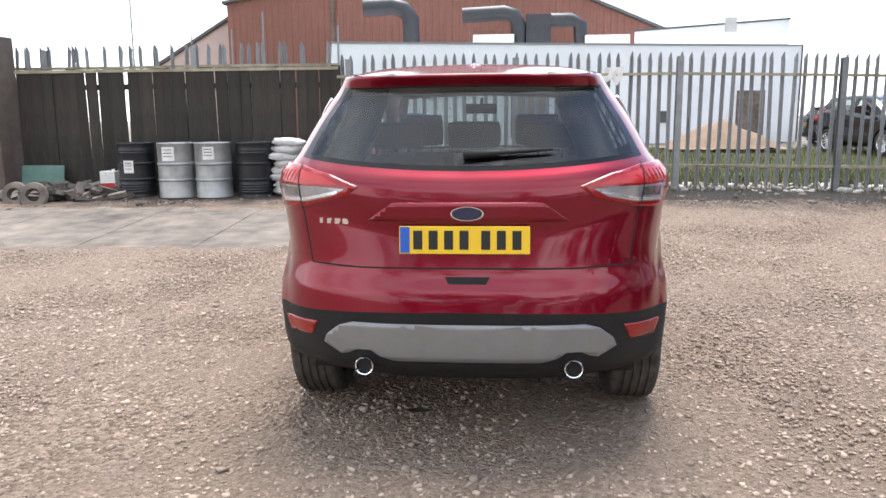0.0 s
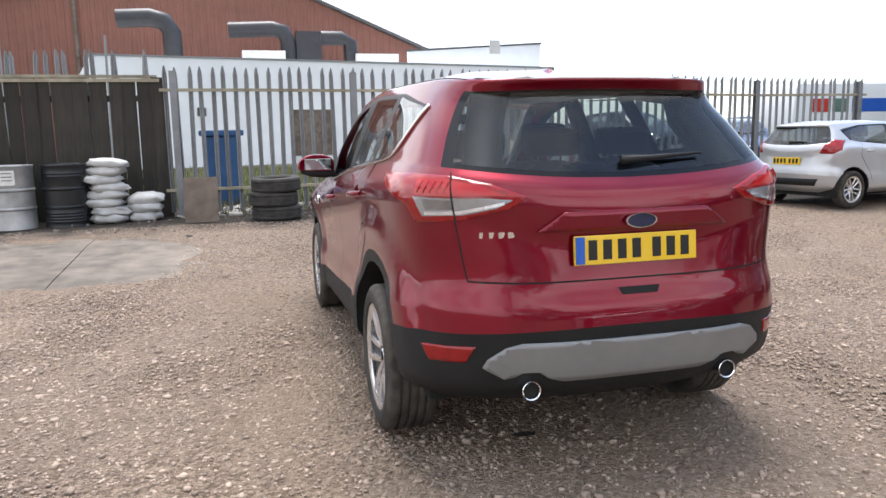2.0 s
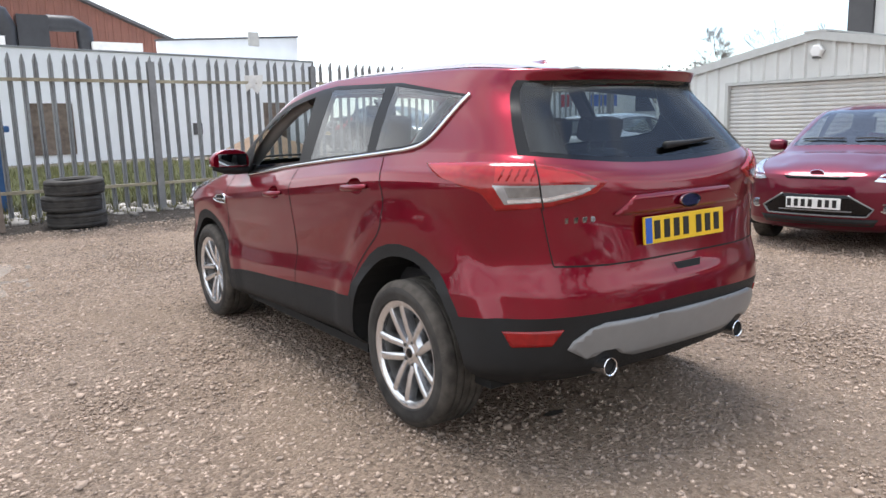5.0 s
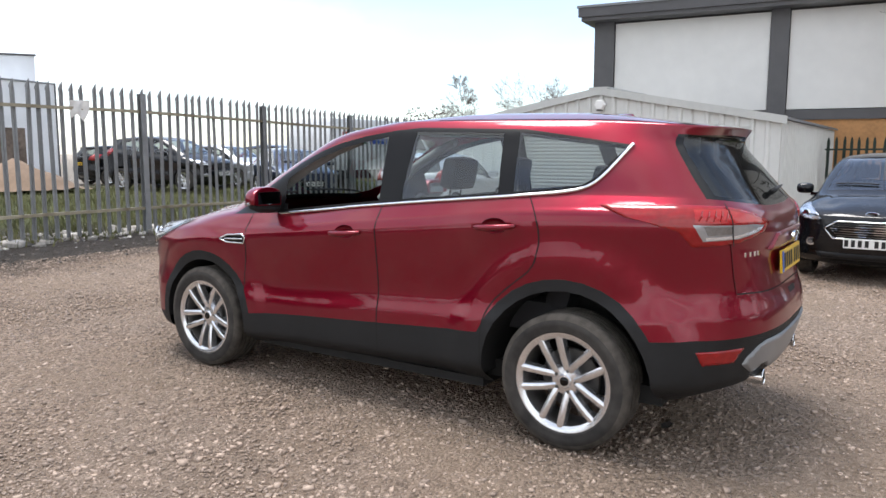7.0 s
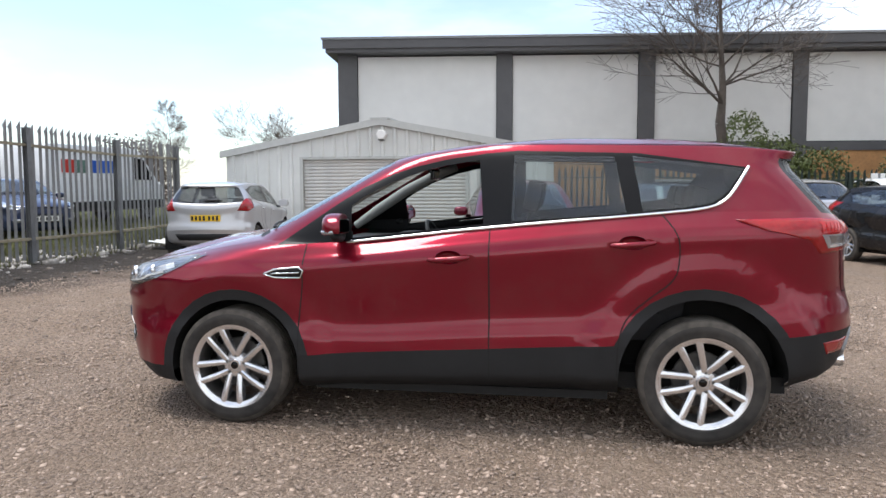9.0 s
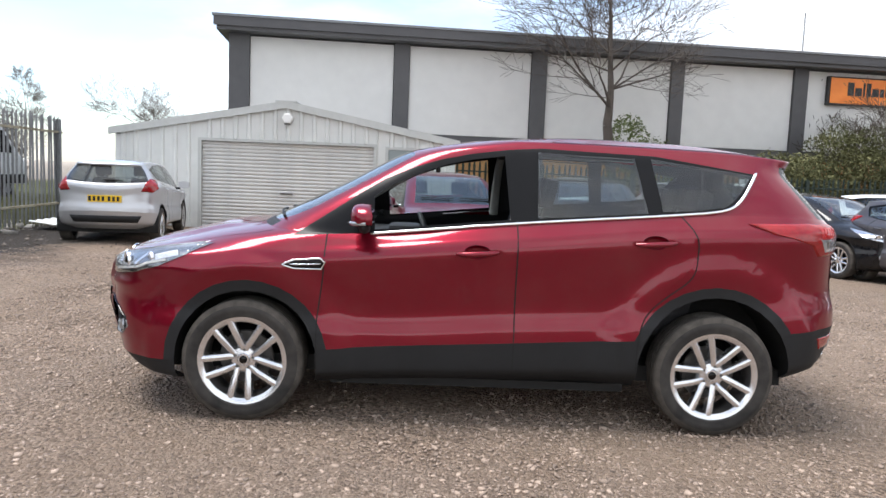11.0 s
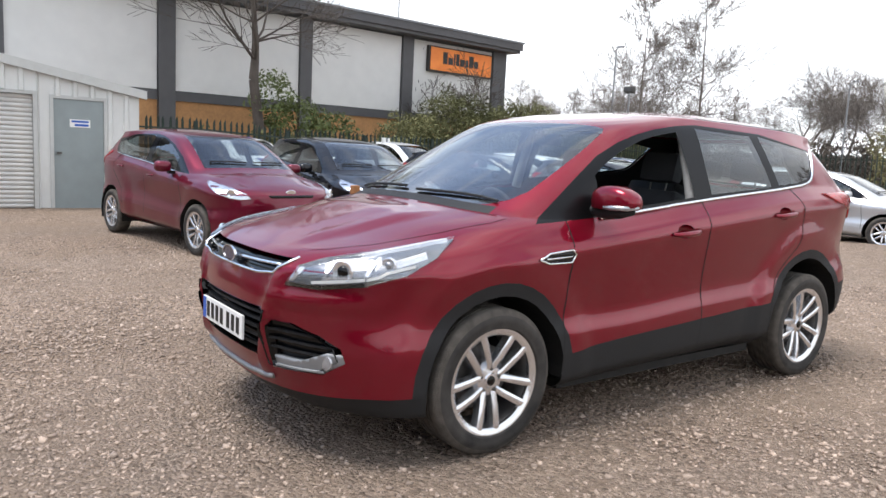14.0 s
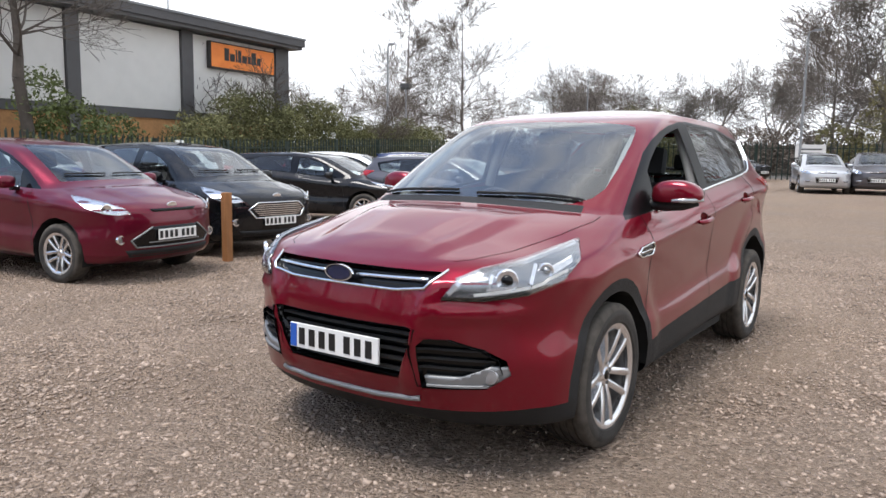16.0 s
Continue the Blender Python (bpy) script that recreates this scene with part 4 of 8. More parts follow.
        part("chrome_waist_strip", bm, CHROME, car, "chrome strip", smooth=True)
        # handles
        for (y, z), d in (((1.385, 1.008), fd), ((0.385, 1.098), rd)):
            base = sh.drop((sx * 3, y, z), way)
            bm = bmesh.new()
            pts = []
            for i in range(9):
                f = i / 8 * 2 - 1
                q = sh.drop((sx * 3, y - f * 0.115, z + f * 0.008), way, 0.004 + 0.030 * (1 - f ** 4))
                pts.append(q)
            add_tube(bm, pts, [0.010, 0.014, 0.016, 0.017, 0.017, 0.017, 0.016, 0.014, 0.010], 8)
            part("door_handle", bm, RUBY, d, smooth=True, angle=60)
            poly = [(across_of((0, y + 0.075 * math.cos(a), z + 0.004 + 0.040 * math.sin(a)), way)) for a in np.linspace(0, 2 * math.pi, 21)[:-1]]
            dish = on_skin(sh, poly, way, 0.0, 0.0, 0.012)
            for v in dish.verts:
                v.co.x -= sx * 0.045 * max(0.0, 1 - ((v.co.y - y) / 0.075) ** 2 - ((v.co.z - z - 0.004) / 0.040) ** 2) ** 0.5
            part("handle_recess", dish, RUBY, d)
        # mirror
        bm = bmesh.new()
        bmesh.ops.create_uvsphere(bm, u_segments=24, v_segments=14, radius=1.0)
        for v in bm.verts:
            p = Vector([math.copysign(abs(c) ** 0.66, c) for c in v.co])
            out = p.x * sx
            p.y = max(-0.55, p.y)
            low = p.z if p.z > -0.5 else -0.5
            v.co = Vector((sx * 0.935 + p.x * 0.132, 2.022 + p.y * 0.070 - 0.022 * max(0.0, out) ** 2, 1.178 + low * 0.070 * (1 - 0.30 * max(0.0, out) ** 2) + (0.012 * (1 - out * out) if p.z > 0 else 0)))
        mirror = part("door_mirror", bm, RUBY, car, "ruby mirror housing with a silver lamp strip", smooth=True, angle=50)
        bm = bmesh.new()
        add_box(bm, (sx * 1.03, 1.975, 1.150), (sx * 0.83, 1.981, 1.228), bevel=0.0025)
        part("mirror_glass", bm, MIRROR, mirror)
        bm = bmesh.new()
        add_tube(bm, [(sx * 1.045, 2.010, 1.140), (sx * 0.97, 2.016, 1.130), (sx * 0.87, 2.022, 1.124), (sx * 0.80, 2.03, 1.126), (sx * 0.74, 2.04, 1.130)], [0.014, 0.030, 0.034, 0.026, 0.022], 12)
        part("mirror_arm", bm, PLASTIC, mirror, "black mirror foot", smooth=True)
        bm = bmesh.new()
        add_tube(bm, [(sx * 1.064, 2.000, 1.158), (sx * 1.035, 2.058, 1.156), (sx * 0.975, 2.092, 1.154), (sx * 0.93, 2.098, 1.152)], [0.010, 0.014, 0.013, 0.008], 8)
        part("indicator", bm, LAMP_CLEAR, mirror, "clear indicator strip", smooth=True)
        # wing vent
        ring = [(2.475, 0.905), (2.41, 0.930), (2.26, 0.944), (2.235, 0.925), (2.255, 0.885), (2.41, 0.884)]
        poly = [across_of((0, y, z), way) for y, z in ring]
        vent = part("wing_vent", on_skin(sh, poly, way, 0.004, 0.008), GLOSS_BLACK, car, "chrome-framed wing vent")
        bm = bmesh.new()
        loop = skin_line(sh, [(0, y, z) for y, z in ring + ring[:1]], way, 0.006, 0.03)
        add_tube(bm, loop, 0.0055, 6)
        add_tube(bm, skin_line(sh, [(0, 2.43, 0.907), (0, 2.26, 0.915)], way, 0.006, 0.03), 0.005, 6)
        part("vent_frame", bm, CHROME, vent, smooth=True)
        # rear lamp
        wv = Vector((0.62 * -sx, 1, 0))
        P3 = [(-0.87, -0.215, 1.222), (-0.82, -0.55, 1.232), (-0.71, -0.71, 1.226), (-0.58, -0.79, 1.195), (-0.445, -0.818, 1.150), (-0.50, -0.812, 1.112), (-0.68, -0.753, 1.066),
              (-0.822, -0.610, 1.052), (-0.856, -0.565, 1.120), (-0.870, -0.45, 1.146), (-0.876, -0.31, 1.172), (-0.876, -0.255, 1.198)]
        lamp = part("rear_lamp", on_skin(sh, [across_of(X(p), wv) for p in P3], wv, 0.010, 0.02, 0.02), RED_LENS, car, "red and clear rear lamp")
        C3 = [(-0.820, -0.585, 1.150), (-0.70, -0.74, 1.150), (-0.60, -0.79, 1.148), (-0.50, -0.815, 1.140), (-0.555, -0.80, 1.112), (-0.68, -0.755, 1.086), (-0.80, -0.635, 1.078)]
        part("clear_strip", on_skin(sh, [across_of(X(p), wv) for p in C3], wv, 0.0118, 0.0, 0.02), LAMP_CLEAR, lamp, "clear reversing strip")
        D3 = [(-0.795, -0.625, 1.142), (-0.71, -0.735, 1.142), (-0.71, -0.735, 1.108), (-0.785, -0.64, 1.104)]
        part("reversing_chamber", on_skin(sh, [across_of(X(p), wv) for p in D3], wv, 0.0126, 0.0, 0.02), LAMP_GREY, lamp, "grey lamp chamber")
        bm = bmesh.new()
        add_ribbon(bm, skin_line(sh, [X((-0.79, -0.64, 1.089)), X((-0.69, -0.75, 1.096)), X((-0.60, -0.79, 1.115)), X((-0.53, -0.81, 1.130))], wv, 0.0130), 0.013, wv, 0.003)
        part("light_bar", bm, LAMP_SILVER, lamp, "white light bar")
        B3 = [(-0.805, -0.59, 1.212), (-0.72, -0.70, 1.213), (-0.60, -0.785, 1.186), (-0.52, -0.81, 1.155), (-0.70, -0.74, 1.158), (-0.815, -0.59, 1.158)]
        part("brake_light", on_skin(sh, [across_of(X(p), wv) for p in B3], wv, 0.0124, 0.0, 0.02), BRIGHT_RED, lamp, "bright red upper lens")
        for q in range(5):
            f = q / 4
            p0, p1 = Vector((-0.800 + 0.075 * f, -0.60 - 0.095 * f, 1.166)), Vector((-0.785 + 0.075 * f, -0.62 - 0.095 * f, 1.204))
            bm = bmesh.new()
            add_ribbon(bm, skin_line(sh, [X(p0), X(p1)], wv, 0.0132), 0.011, wv, 0.003)
            part("lens_rib", bm, RED_LENS, lamp)
        bm = bmesh.new()
        add_ribbon(bm, skin_line(sh, [X((-0.712, -0.71, 1.236)), X((-0.70, -0.74, 1.055))], wv, 0.0140), 0.006, wv)
        part("lamp_joint", bm, GAP, lamp)
        wv2 = Vector((0.5 * -sx, 1, 0))
        P3 = [(-0.815, -0.625, 0.574), (-0.640, -0.79, 0.586), (-0.672, -0.755, 0.518), (-0.790, -0.65, 0.510)]
        part("rear_reflector", on_skin(sh, [across_of(X(p), wv2) for p in P3], wv2, 0.006, 0.01), RED_LENS, car, "red bumper reflector")
        # exhaust
        bm = bmesh.new()
        mm = Matrix.Translation((sx * 0.433, -0.70, 0.405)) @ Matrix.Rotation(radians(90), 4, "X")
        add_lathe(bm, [(0.030, 0.0), (0.037, 0.02), (0.038, 0.135), (0.039, 0.14), (0.037, 0.143), (0.033, 0.140), (0.032, 0.03), (0.0, 0.03)], 28, mm)
        part("exhaust_tip", bm, CHROME, car, "chrome exhaust tip", smooth=True, angle=40)
        bm = bmesh.new()
        add_lathe(bm, [(0.0, 0.125), (0.0315, 0.125), (0.0315, 0.02)], 20, mm)
        part("exhaust_bore", bm, GAP, car)
        # head lamp
        wv3 = Vector((0.75 * -sx, -1, 0))
        P3 = [(-0.44, 3.48, 0.792), (-0.50, 3.46, 0.868), (-0.58, 3.40, 0.905), (-0.70, 3.22, 0.945), (-0.815, 2.935, 1.000), (-0.845, 3.02, 0.930), (-0.83, 3.14, 0.865), (-0.75, 3.30, 0.815), (-0.60, 3.42, 0.790)]
        poly = [across_of(X(p), wv3) for p in P3]
        hl = part("head_lamp", on_skin(sh, poly, wv3, 0.003, 0.0, 0.02), LAMP_GREY, car, "clear head lamp with bright reflectors")
        part("lens", on_skin(sh, poly, wv3, 0.016, 0.014, 0.03), LENS, hl)
        for p, r in (((-0.655, 3.325, 0.868), 0.044), ((-0.765, 3.19, 0.900), 0.030)):
            o = sh.drop(Vector(X(p)) - wv3 * 2, wv3, 0.006)
            no = -wv3.normalized()
            rot = no.to_track_quat("Z", "Y").to_matrix().to_4x4()
            lathe("reflector", [(0, -0.002), (r * 0.45, 0.002), (r * 0.5, 0.004), (r * 0.9, 0.008), (r, 0.010), (r * 1.08, 0.006), (r * 1.12, -0.006)], LAMP_SILVER, hl, segs=20, m=Matrix.Translation(o) @ rot)
            lathe("bulb_lens", [(0, 0.016), (r * 0.35, 0.013), (r * 0.55, 0.006), (r * 0.62, -0.002)], GLOSS_BLACK if r > 0.042 else LAMP_GREY, hl, segs=16, m=Matrix.Translation(o) @ rot)
        for pts, wd in (([(-0.505, 3.46, 0.862), (-0.58, 3.40, 0.897), (-0.70, 3.22, 0.935), (-0.805, 2.96, 0.988)], 0.024), ([(-0.62, 3.40, 0.828), (-0.70, 3.33, 0.842)], 0.030), ([(-0.79, 3.18, 0.900), (-0.825, 3.06, 0.935)], 0.034), ([(-0.60, 3.40, 0.812), (-0.625, 3.38, 0.888)], 0.014), ([(-0.715, 3.26, 0.838), (-0.735, 3.22, 0.925)], 0.016), ([(-0.47, 3.47, 0.815), (-0.52, 3.45, 0.868)], 0.020)):
            bm = bmesh.new()
            add_ribbon(bm, skin_line(sh, [X(p) for p in pts], wv3, 0.010), wd, wv3, 0.004)
            part("lamp_facet", bm, LAMP_SILVER, hl)
        bm = bmesh.new()
        add_ribbon(bm, skin_line(sh, [X((-0.445, 3.48, 0.797)), X((-0.60, 3.42, 0.797)), X((-0.75, 3.30, 0.822))], wv3, 0.012), 0.016, wv3, 0.004)
        part("lamp_base", bm, GLOSS_BLACK, hl)
        bm = bmesh.new()
        add_ribbon(bm, skin_line(sh, [X((-0.56, 3.42, 0.815)), X((-0.74, 3.27, 0.845)), X((-0.82, 3.10, 0.895))], wv3, 0.011), 0.012, wv3, 0.004)
        part("daylight_strip", bm, WHITE_PANEL, hl)
        # fog lamp grille
        wv4 = Vector((0.35 * -sx, -1, 0))
        fwd = (0, -1, 0)
        fg = part("fog_lamp_grille", on_skin(sh, [(-x if not mir else x, z) for x, z in FOG], fwd, -0.035, -0.05), GLOSS_BLACK, car, "black slatted grille with a fog lamp")
        for z in (0.585, 0.545, 0.505):
            bm = bmesh.new()
            add_ribbon(bm, skin_line(sh, [X((-0.42, 0, z)), X((-0.55, 0, z)), X((-0.69 - 0.02 * (0.6 - z), 0, z - 0.004))], fwd, -0.012), 0.008, Vector(fwd), 0.02)
            part("slat", bm, PLASTIC, fg)
        P3 = [(-0.42, 3.54, 0.468), (-0.56, 3.48, 0.470), (-0.66, 3.40, 0.520), (-0.728, 3.32, 0.515), (-0.735, 3.31, 0.470), (-0.66, 3.40, 0.432), (-0.43, 3.54, 0.420)]
        part("fog_lamp", on_skin(sh, [across_of(X(p), wv4) for p in P3], wv4, -0.006, 0.03), SATIN, fg, "smoky grey fog lamp")
        o = sh.drop(Vector(X((-0.655, 3.40, 0.477))) - wv4 * 3, wv4, 0.0)
        rot = (-wv4).normalized().to_track_quat("Z", "Y").to_matrix().to_4x4()
        lathe("fog_reflector", [(0, -0.001), (0.018, -0.002), (0.030, -0.004), (0.034, -0.012)], LAMP_CLEAR, fg, "round bright fog lamp", segs=20, m=Matrix.Translation(o) @ rot)
        bm = bmesh.new()
        add_tube(bm, skin_line(sh, [X((-0.43, 3.54, 0.428)), X((-0.56, 3.48, 0.432)), X((-0.65, 3.40, 0.436))], wv4, -0.002), 0.007, 6)
        part("trim_strip", bm, SATIN, fg)
        # arch liner
        for (y, z), r in ((AF, 0.410), (AR, 0.452)):
            bm = bmesh.new()
            prev = None
            for i in range(25):
                a = math.pi * (-0.03 + 1.06 * i / 24)
                yy, zz = y + r * math.cos(a), z + r * math.sin(a)
                o = sh.drop((sx * 3, y + (r + 0.01) * math.cos(a), max(0.26, z + (r + 0.01) * math.sin(a))), way, -0.004)
                xo = o.x if o is not None else sx * 0.88
                cur = [bm.verts.new((xo, yy, zz)), bm.verts.new((sx * 0.52, yy, zz)), bm.verts.new((sx * 0.52, y, z))]
                if prev:
                    bm.faces.new((prev[0], prev[1], cur[1], cur[0]))
                    bm.faces.new((prev[1], prev[2], cur[1]))
                    bm.faces.new((prev[2], cur[2], cur[1]))
                prev = cur
            part("arch_liner", bm, GAP, car)
        for y, lab in ((0.0, 0), (2.69, 1)):
            build_wheel(car, (sx * 0.782, y, 0.345), sx, turn=0.35 + lab * 0.2)

    # middle pieces of the tail
    rear = (0, 1, 0)
    front = (0, -1, 0)
    part("garnish", on_skin(sh, [(-0.405, 1.018), (0.405, 1.018), (0.30, 1.09), (-0.30, 1.09)], rear, 0.016, 0.02), RUBY, gate_ob)
    for pts in ([(-0.655, 0, 0.832), (-0.70, 0, 1.10)], [(0.655, 0, 0.832), (0.70, 0, 1.10)], [(-0.655, 0, 0.832), (-0.45, 0, 0.826), (0.45, 0, 0.826), (0.655, 0, 0.832)]):
        bm = bmesh.new()
        add_ribbon(bm, skin_line(sh, pts, rear, 0.0012), 0.007, Vector(rear))
        part("shut_line", bm, GAP, car)
    part("tailgate_grip", on_skin(sh, [(-0.10, 0.795), (0.10, 0.795), (0.08, 0.750), (-0.08, 0.750)], rear, 0.002, 0), RUBY, gate_ob)
    # no hole cut: a flat near-black patch paints the shade inside the grip
    part("grip_opening", on_skin(sh, [(-0.09, 0.793), (0.09, 0.793), (0.075, 0.765), (-0.075, 0.765)], rear, 0.003, 0), GAP, gate_ob)
    skid = [(-0.605, 0.500), (-0.59, 0.535), (-0.53, 0.585), (-0.47, 0.604), (0.47, 0.604), (0.53, 0.585), (0.59, 0.535), (0.605, 0.500), (0.53, 0.455), (0.495, 0.462), (0.46, 0.482), (0.40, 0.482), (0.365, 0.455), (0.30, 0.436), (-0.30, 0.436), (-0.365, 0.455), (-0.40, 0.482), (-0.46, 0.482), (-0.495, 0.462), (-0.53, 0.455)]
    part("skid_panel", on_skin(sh, skid, rear, 0.014, 0.02, 0.025), SATIN, car, "satin silver rear skid panel")
    plate(car, (-0.012, -0.862, 0.943), -1, PLATE_YELLOW, tilt=-4)
    em = lathe("rear_emblem", [(0, 0.006), (0.055, 0.006), (0.062, 0.0)], EMBLEM_BLUE, gate_ob, "blue oval emblem", segs=28, m=Matrix.Translation((0, -0.873, 1.05)) @ Matrix.Rotation(radians(90), 4, "X") @ Matrix.Diagonal((1, 0.42, 1, 1)))
    lathe("rim_ring", [(0.060, 0.0), (0.060, 0.009), (0.066, 0.009), (0.066, 0.0)], CHROME, em, segs=28, m=Matrix.Translation((0, -0.873, 1.05)) @ Matrix.Rotation(radians(90), 4, "X") @ Matrix.Diagonal((1, 0.43, 1, 1)))
    for k in range(4):
        x = -0.615 + 0.034 * k
        o = sh.drop((x, -3, 1.008), rear)
        box("badge_bar", (x, o.y - 0.006, 0.998), (x + 0.026, o.y + 0.006, 1.020), CHROME, gate_ob)
    bm = bmesh.new()
    arm = [sh.drop((x, -3, z), rear, 0.02) for x, z in ((-0.02, 1.262), (0.10, 1.268), (0.34, 1.282))]
    add_tube(bm, arm, [0.017, 0.012, 0.005], 8)
    part("rear_wiper", bm, PLASTIC, gate_ob, "black rear wiper", smooth=True)
    # middle pieces of the nose
    gr = part("upper_grille", on_skin(sh, UPPER, front, -0.022, -0.025), GLOSS_BLACK, car, "black upper grille with chrome bars")
    bm = bmesh.new()
    add_tube(bm, skin_line(sh, [(-0.485, 0, 0.902), (-0.435, 0, 0.834), (-0.30, 0, 0.818), (0.30, 0, 0.818), (0.435, 0, 0.834), (0.485, 0, 0.902)], front, 0.004), 0.0065, 8)
    part("grille_frame", bm, CHROME, gr, smooth=True)
    for s in (-1, 1):
        bm = bmesh.new()
        add_tube(bm, skin_line(sh, [(s * 0.085, 0, 0.864), (s * 0.43, 0, 0.870)], front, -0.004), 0.0080, 8)
        part("grille_bar", bm, CHROME, gr, smooth=True)
    lg = part("lower_grille", on_skin(sh, LOWER, front, -0.045, -0.05), GLOSS_BLACK, car, "black lower grille")
    for z in (0.64, 0.605, 0.565, 0.525, 0.48):
        bm = bmesh.new()
        add_ribbon(bm, skin_line(sh, [(-0.33 - (z - 0.475) * 0.2, 0, z), (0.33 + (z - 0.475) * 0.2, 0, z)], front, -0.015), 0.012, Vector(front), 0.02)
        part("grille_slat", bm, PLASTIC, lg)
    yn = sh.drop((0, 6, 0.555), front).y
    plate(car, (0.012, yn + 0.016, 0.555), 1, PLATE_WHITE, tilt=0)
    ye = sh.drop((0, 6, 0.862), front).y
    em = lathe("front_emblem", [(0, 0.008), (0.066, 0.008), (0.074, 0.0)], EMBLEM_BLUE, car, "blue oval emblem", segs=28, m=Matrix.Translation((0, ye + 0.012, 0.862)) @ Matrix.Rotation(radians(-90), 4, "X") @ Matrix.Diagonal((1, 0.45, 1, 1)))
    lathe("rim_ring", [(0.072, 0.0), (0.072, 0.011), (0.079, 0.011), (0.079, 0.0)], CHROME, em, segs=28, m=Matrix.Translation((0, ye + 0.012, 0.862)) @ Matrix.Rotation(radians(-90), 4, "X") @ Matrix.Diagonal((1, 0.46, 1, 1)))
    bm = bmesh.new()
    add_tube(bm, skin_line(sh, [(-0.40, 0, 0.366), (-0.2, 0, 0.352), (0.2, 0, 0.352), (0.40, 0, 0.366)], front, 0.004, 0.05), 0.012, 8)
    part("front_skid_bar", bm, SATIN, car, "satin silver bumper lip", smooth=True)
    for s in (-1, 1):
        bm = bmesh.new()
        add_ribbon(bm, skin_line(sh, [(s * 0.735, 2.555, 0), (s * 0.74, 2.65, 0), (s * 0.70, 2.90, 0), (s * 0.62, 3.22, 0), (s * 0.53, 3.38, 0), (s * 0.47, 3.43, 0)], (0, 0, -1), 0.0012), 0.0035, Vector((0, 0, -1)))
        part("shut_line", bm, GAP, car)
    for s, x0, x1 in ((1, 0.62, 0.08), (-1, -0.05, -0.62)):
        bm = bmesh.new()
        pts = [sh.drop((x0 + (x1 - x0) * f, 2.60 - 0.22 * abs(x0 + (x1 - x0) * f) ** 2.4 - 0.02 * f, 3), (0, 0, -1), 0.012) for f in np.linspace(0, 1, 7)]
        add_tube(bm, pts, 0.008, 6)
        part("windscreen_wiper", bm, PLASTIC, car, "black wiper blade")
    # roof seams
    for s in (-1, 1):
        bm = bmesh.new()
        add_ribbon(bm, skin_line(sh, [(s * 0.545, -0.40, 0), (s * 0.565, 0.3, 0), (s * 0.57, 0.95, 0)], (0, 0, -1), 0.002, 0.05), 0.016, Vector((0, 0, -1)))
        part("roof_seam", bm, PLASTIC, car)
    # floor, lining, cabin
    box("floor_pan", (-0.74, -0.45, 0.27), (0.74, 3.20, 0.36), GAP, car)
    box("underbody", (-0.80, 0.50, 0.215), (0.80, 2.20, 0.262), GAP, car)
    for kinds, name, mat, test in (((S.PAINT, S.FRAME, S.DOOR_F, S.DOOR_R, S.GATE), "cabin_lining", TRIM, lambda c: 0.40 < c.z <= 1.57 and not (c.y > 1.15 and c.z > 1.14)), ((S.PAINT, S.GATE), "headlining", HEADLINING, lambda c: c.z > 1.585 and c.y < 1.6)):
        bm = sh.region(kinds, both=True, inward=0.03)
        gone = [f for f in bm.faces if not (test(f.calc_center_median()) and -0.80 < f.calc_center_median().y < 2.30)]
        bmesh.ops.delete(bm, geom=gone, context="FACES")
        part(name, bm, mat, car)
    for s in (-1, 1):
        tube("pillar_trim", [(s * 0.655, 2.36, 1.10), (s * 0.645, 2.17, 1.23), (s * 0.615, 1.94, 1.375), (s * 0.575, 1.72, 1.485), (s * 0.54, 1.55, 1.545)], [0.030, 0.038, 0.038, 0.034, 0.03], HEADLINING, car, "pale inner pillar trim")
    for s in (-1, 1):
        pts = [sh.drop((s * x, -3, z), (0, 1, 0), -0.105) for x, z in ((0.60, 1.20), (0.575, 1.30), (0.545, 1.40), (0.515, 1.50), (0.49, 1.56))]
        tube("tail_pillar_trim", [tuple(p) for p in pts if p is not None], [0.095, 0.085, 0.080, 0.080, 0.085], TRIM, car, "black inner tail pillar trim")
    for s in (-1, 1):
        tube("belt_pillar_trim", [(s * 0.765, 1.165, 1.15), (s * 0.715, 1.16, 1.33), (s * 0.655, 1.15, 1.50), (s * 0.62, 1.14, 1.575)], [0.034, 0.032, 0.030, 0.028], HEADLINING, car, "pale inner pillar trim")
    bm = bmesh.new()
    add_box(bm, (-0.74, 1.78, 0.70), (0.74, 2.36, 1.045), bevel=0.06)
    add_box(bm, (0.18, 1.72, 0.90), (0.54, 1.95, 1.075), bevel=0.04)
    add_box(bm, (-0.12, 1.62, 0.62), (0.12, 1.9, 1.03), bevel=0.03)
    part("dashboard", bm, TRIM, car, "black dashboard", smooth=True, angle=60)
    bm = bmesh.new()
    mm = Matrix.Translation((0.36, 1.66, 0.985)) @ Matrix.Rotation(radians(66), 4, "X")
    add_lathe(bm, [(0.182 + 0.016 * math.cos(a), 0.016 * math.sin(a)) for a in np.linspace(0, 2 * math.pi, 9)[:-1]], 28, mm, close=True)
    add_box(bm, (-0.18, -0.03, -0.01), (0.18, 0.03, 0.01), mm)
    add_box(bm, (-0.03, -0.18, -0.01), (0.03, 0.0, 0.01), mm)
    add_lathe(bm, [(0, 0.03), (0.06, 0.02), (0.07, 0.0), (0.06, -0.05)], 16, mm)
    part("steering_wheel", bm, TRIM, car, "black steering wheel", smooth=True, angle=50)
    for x in (-0.36, 0.36):
        seat(car, x, 1.12, 0.50, SEAT_CLOTH)
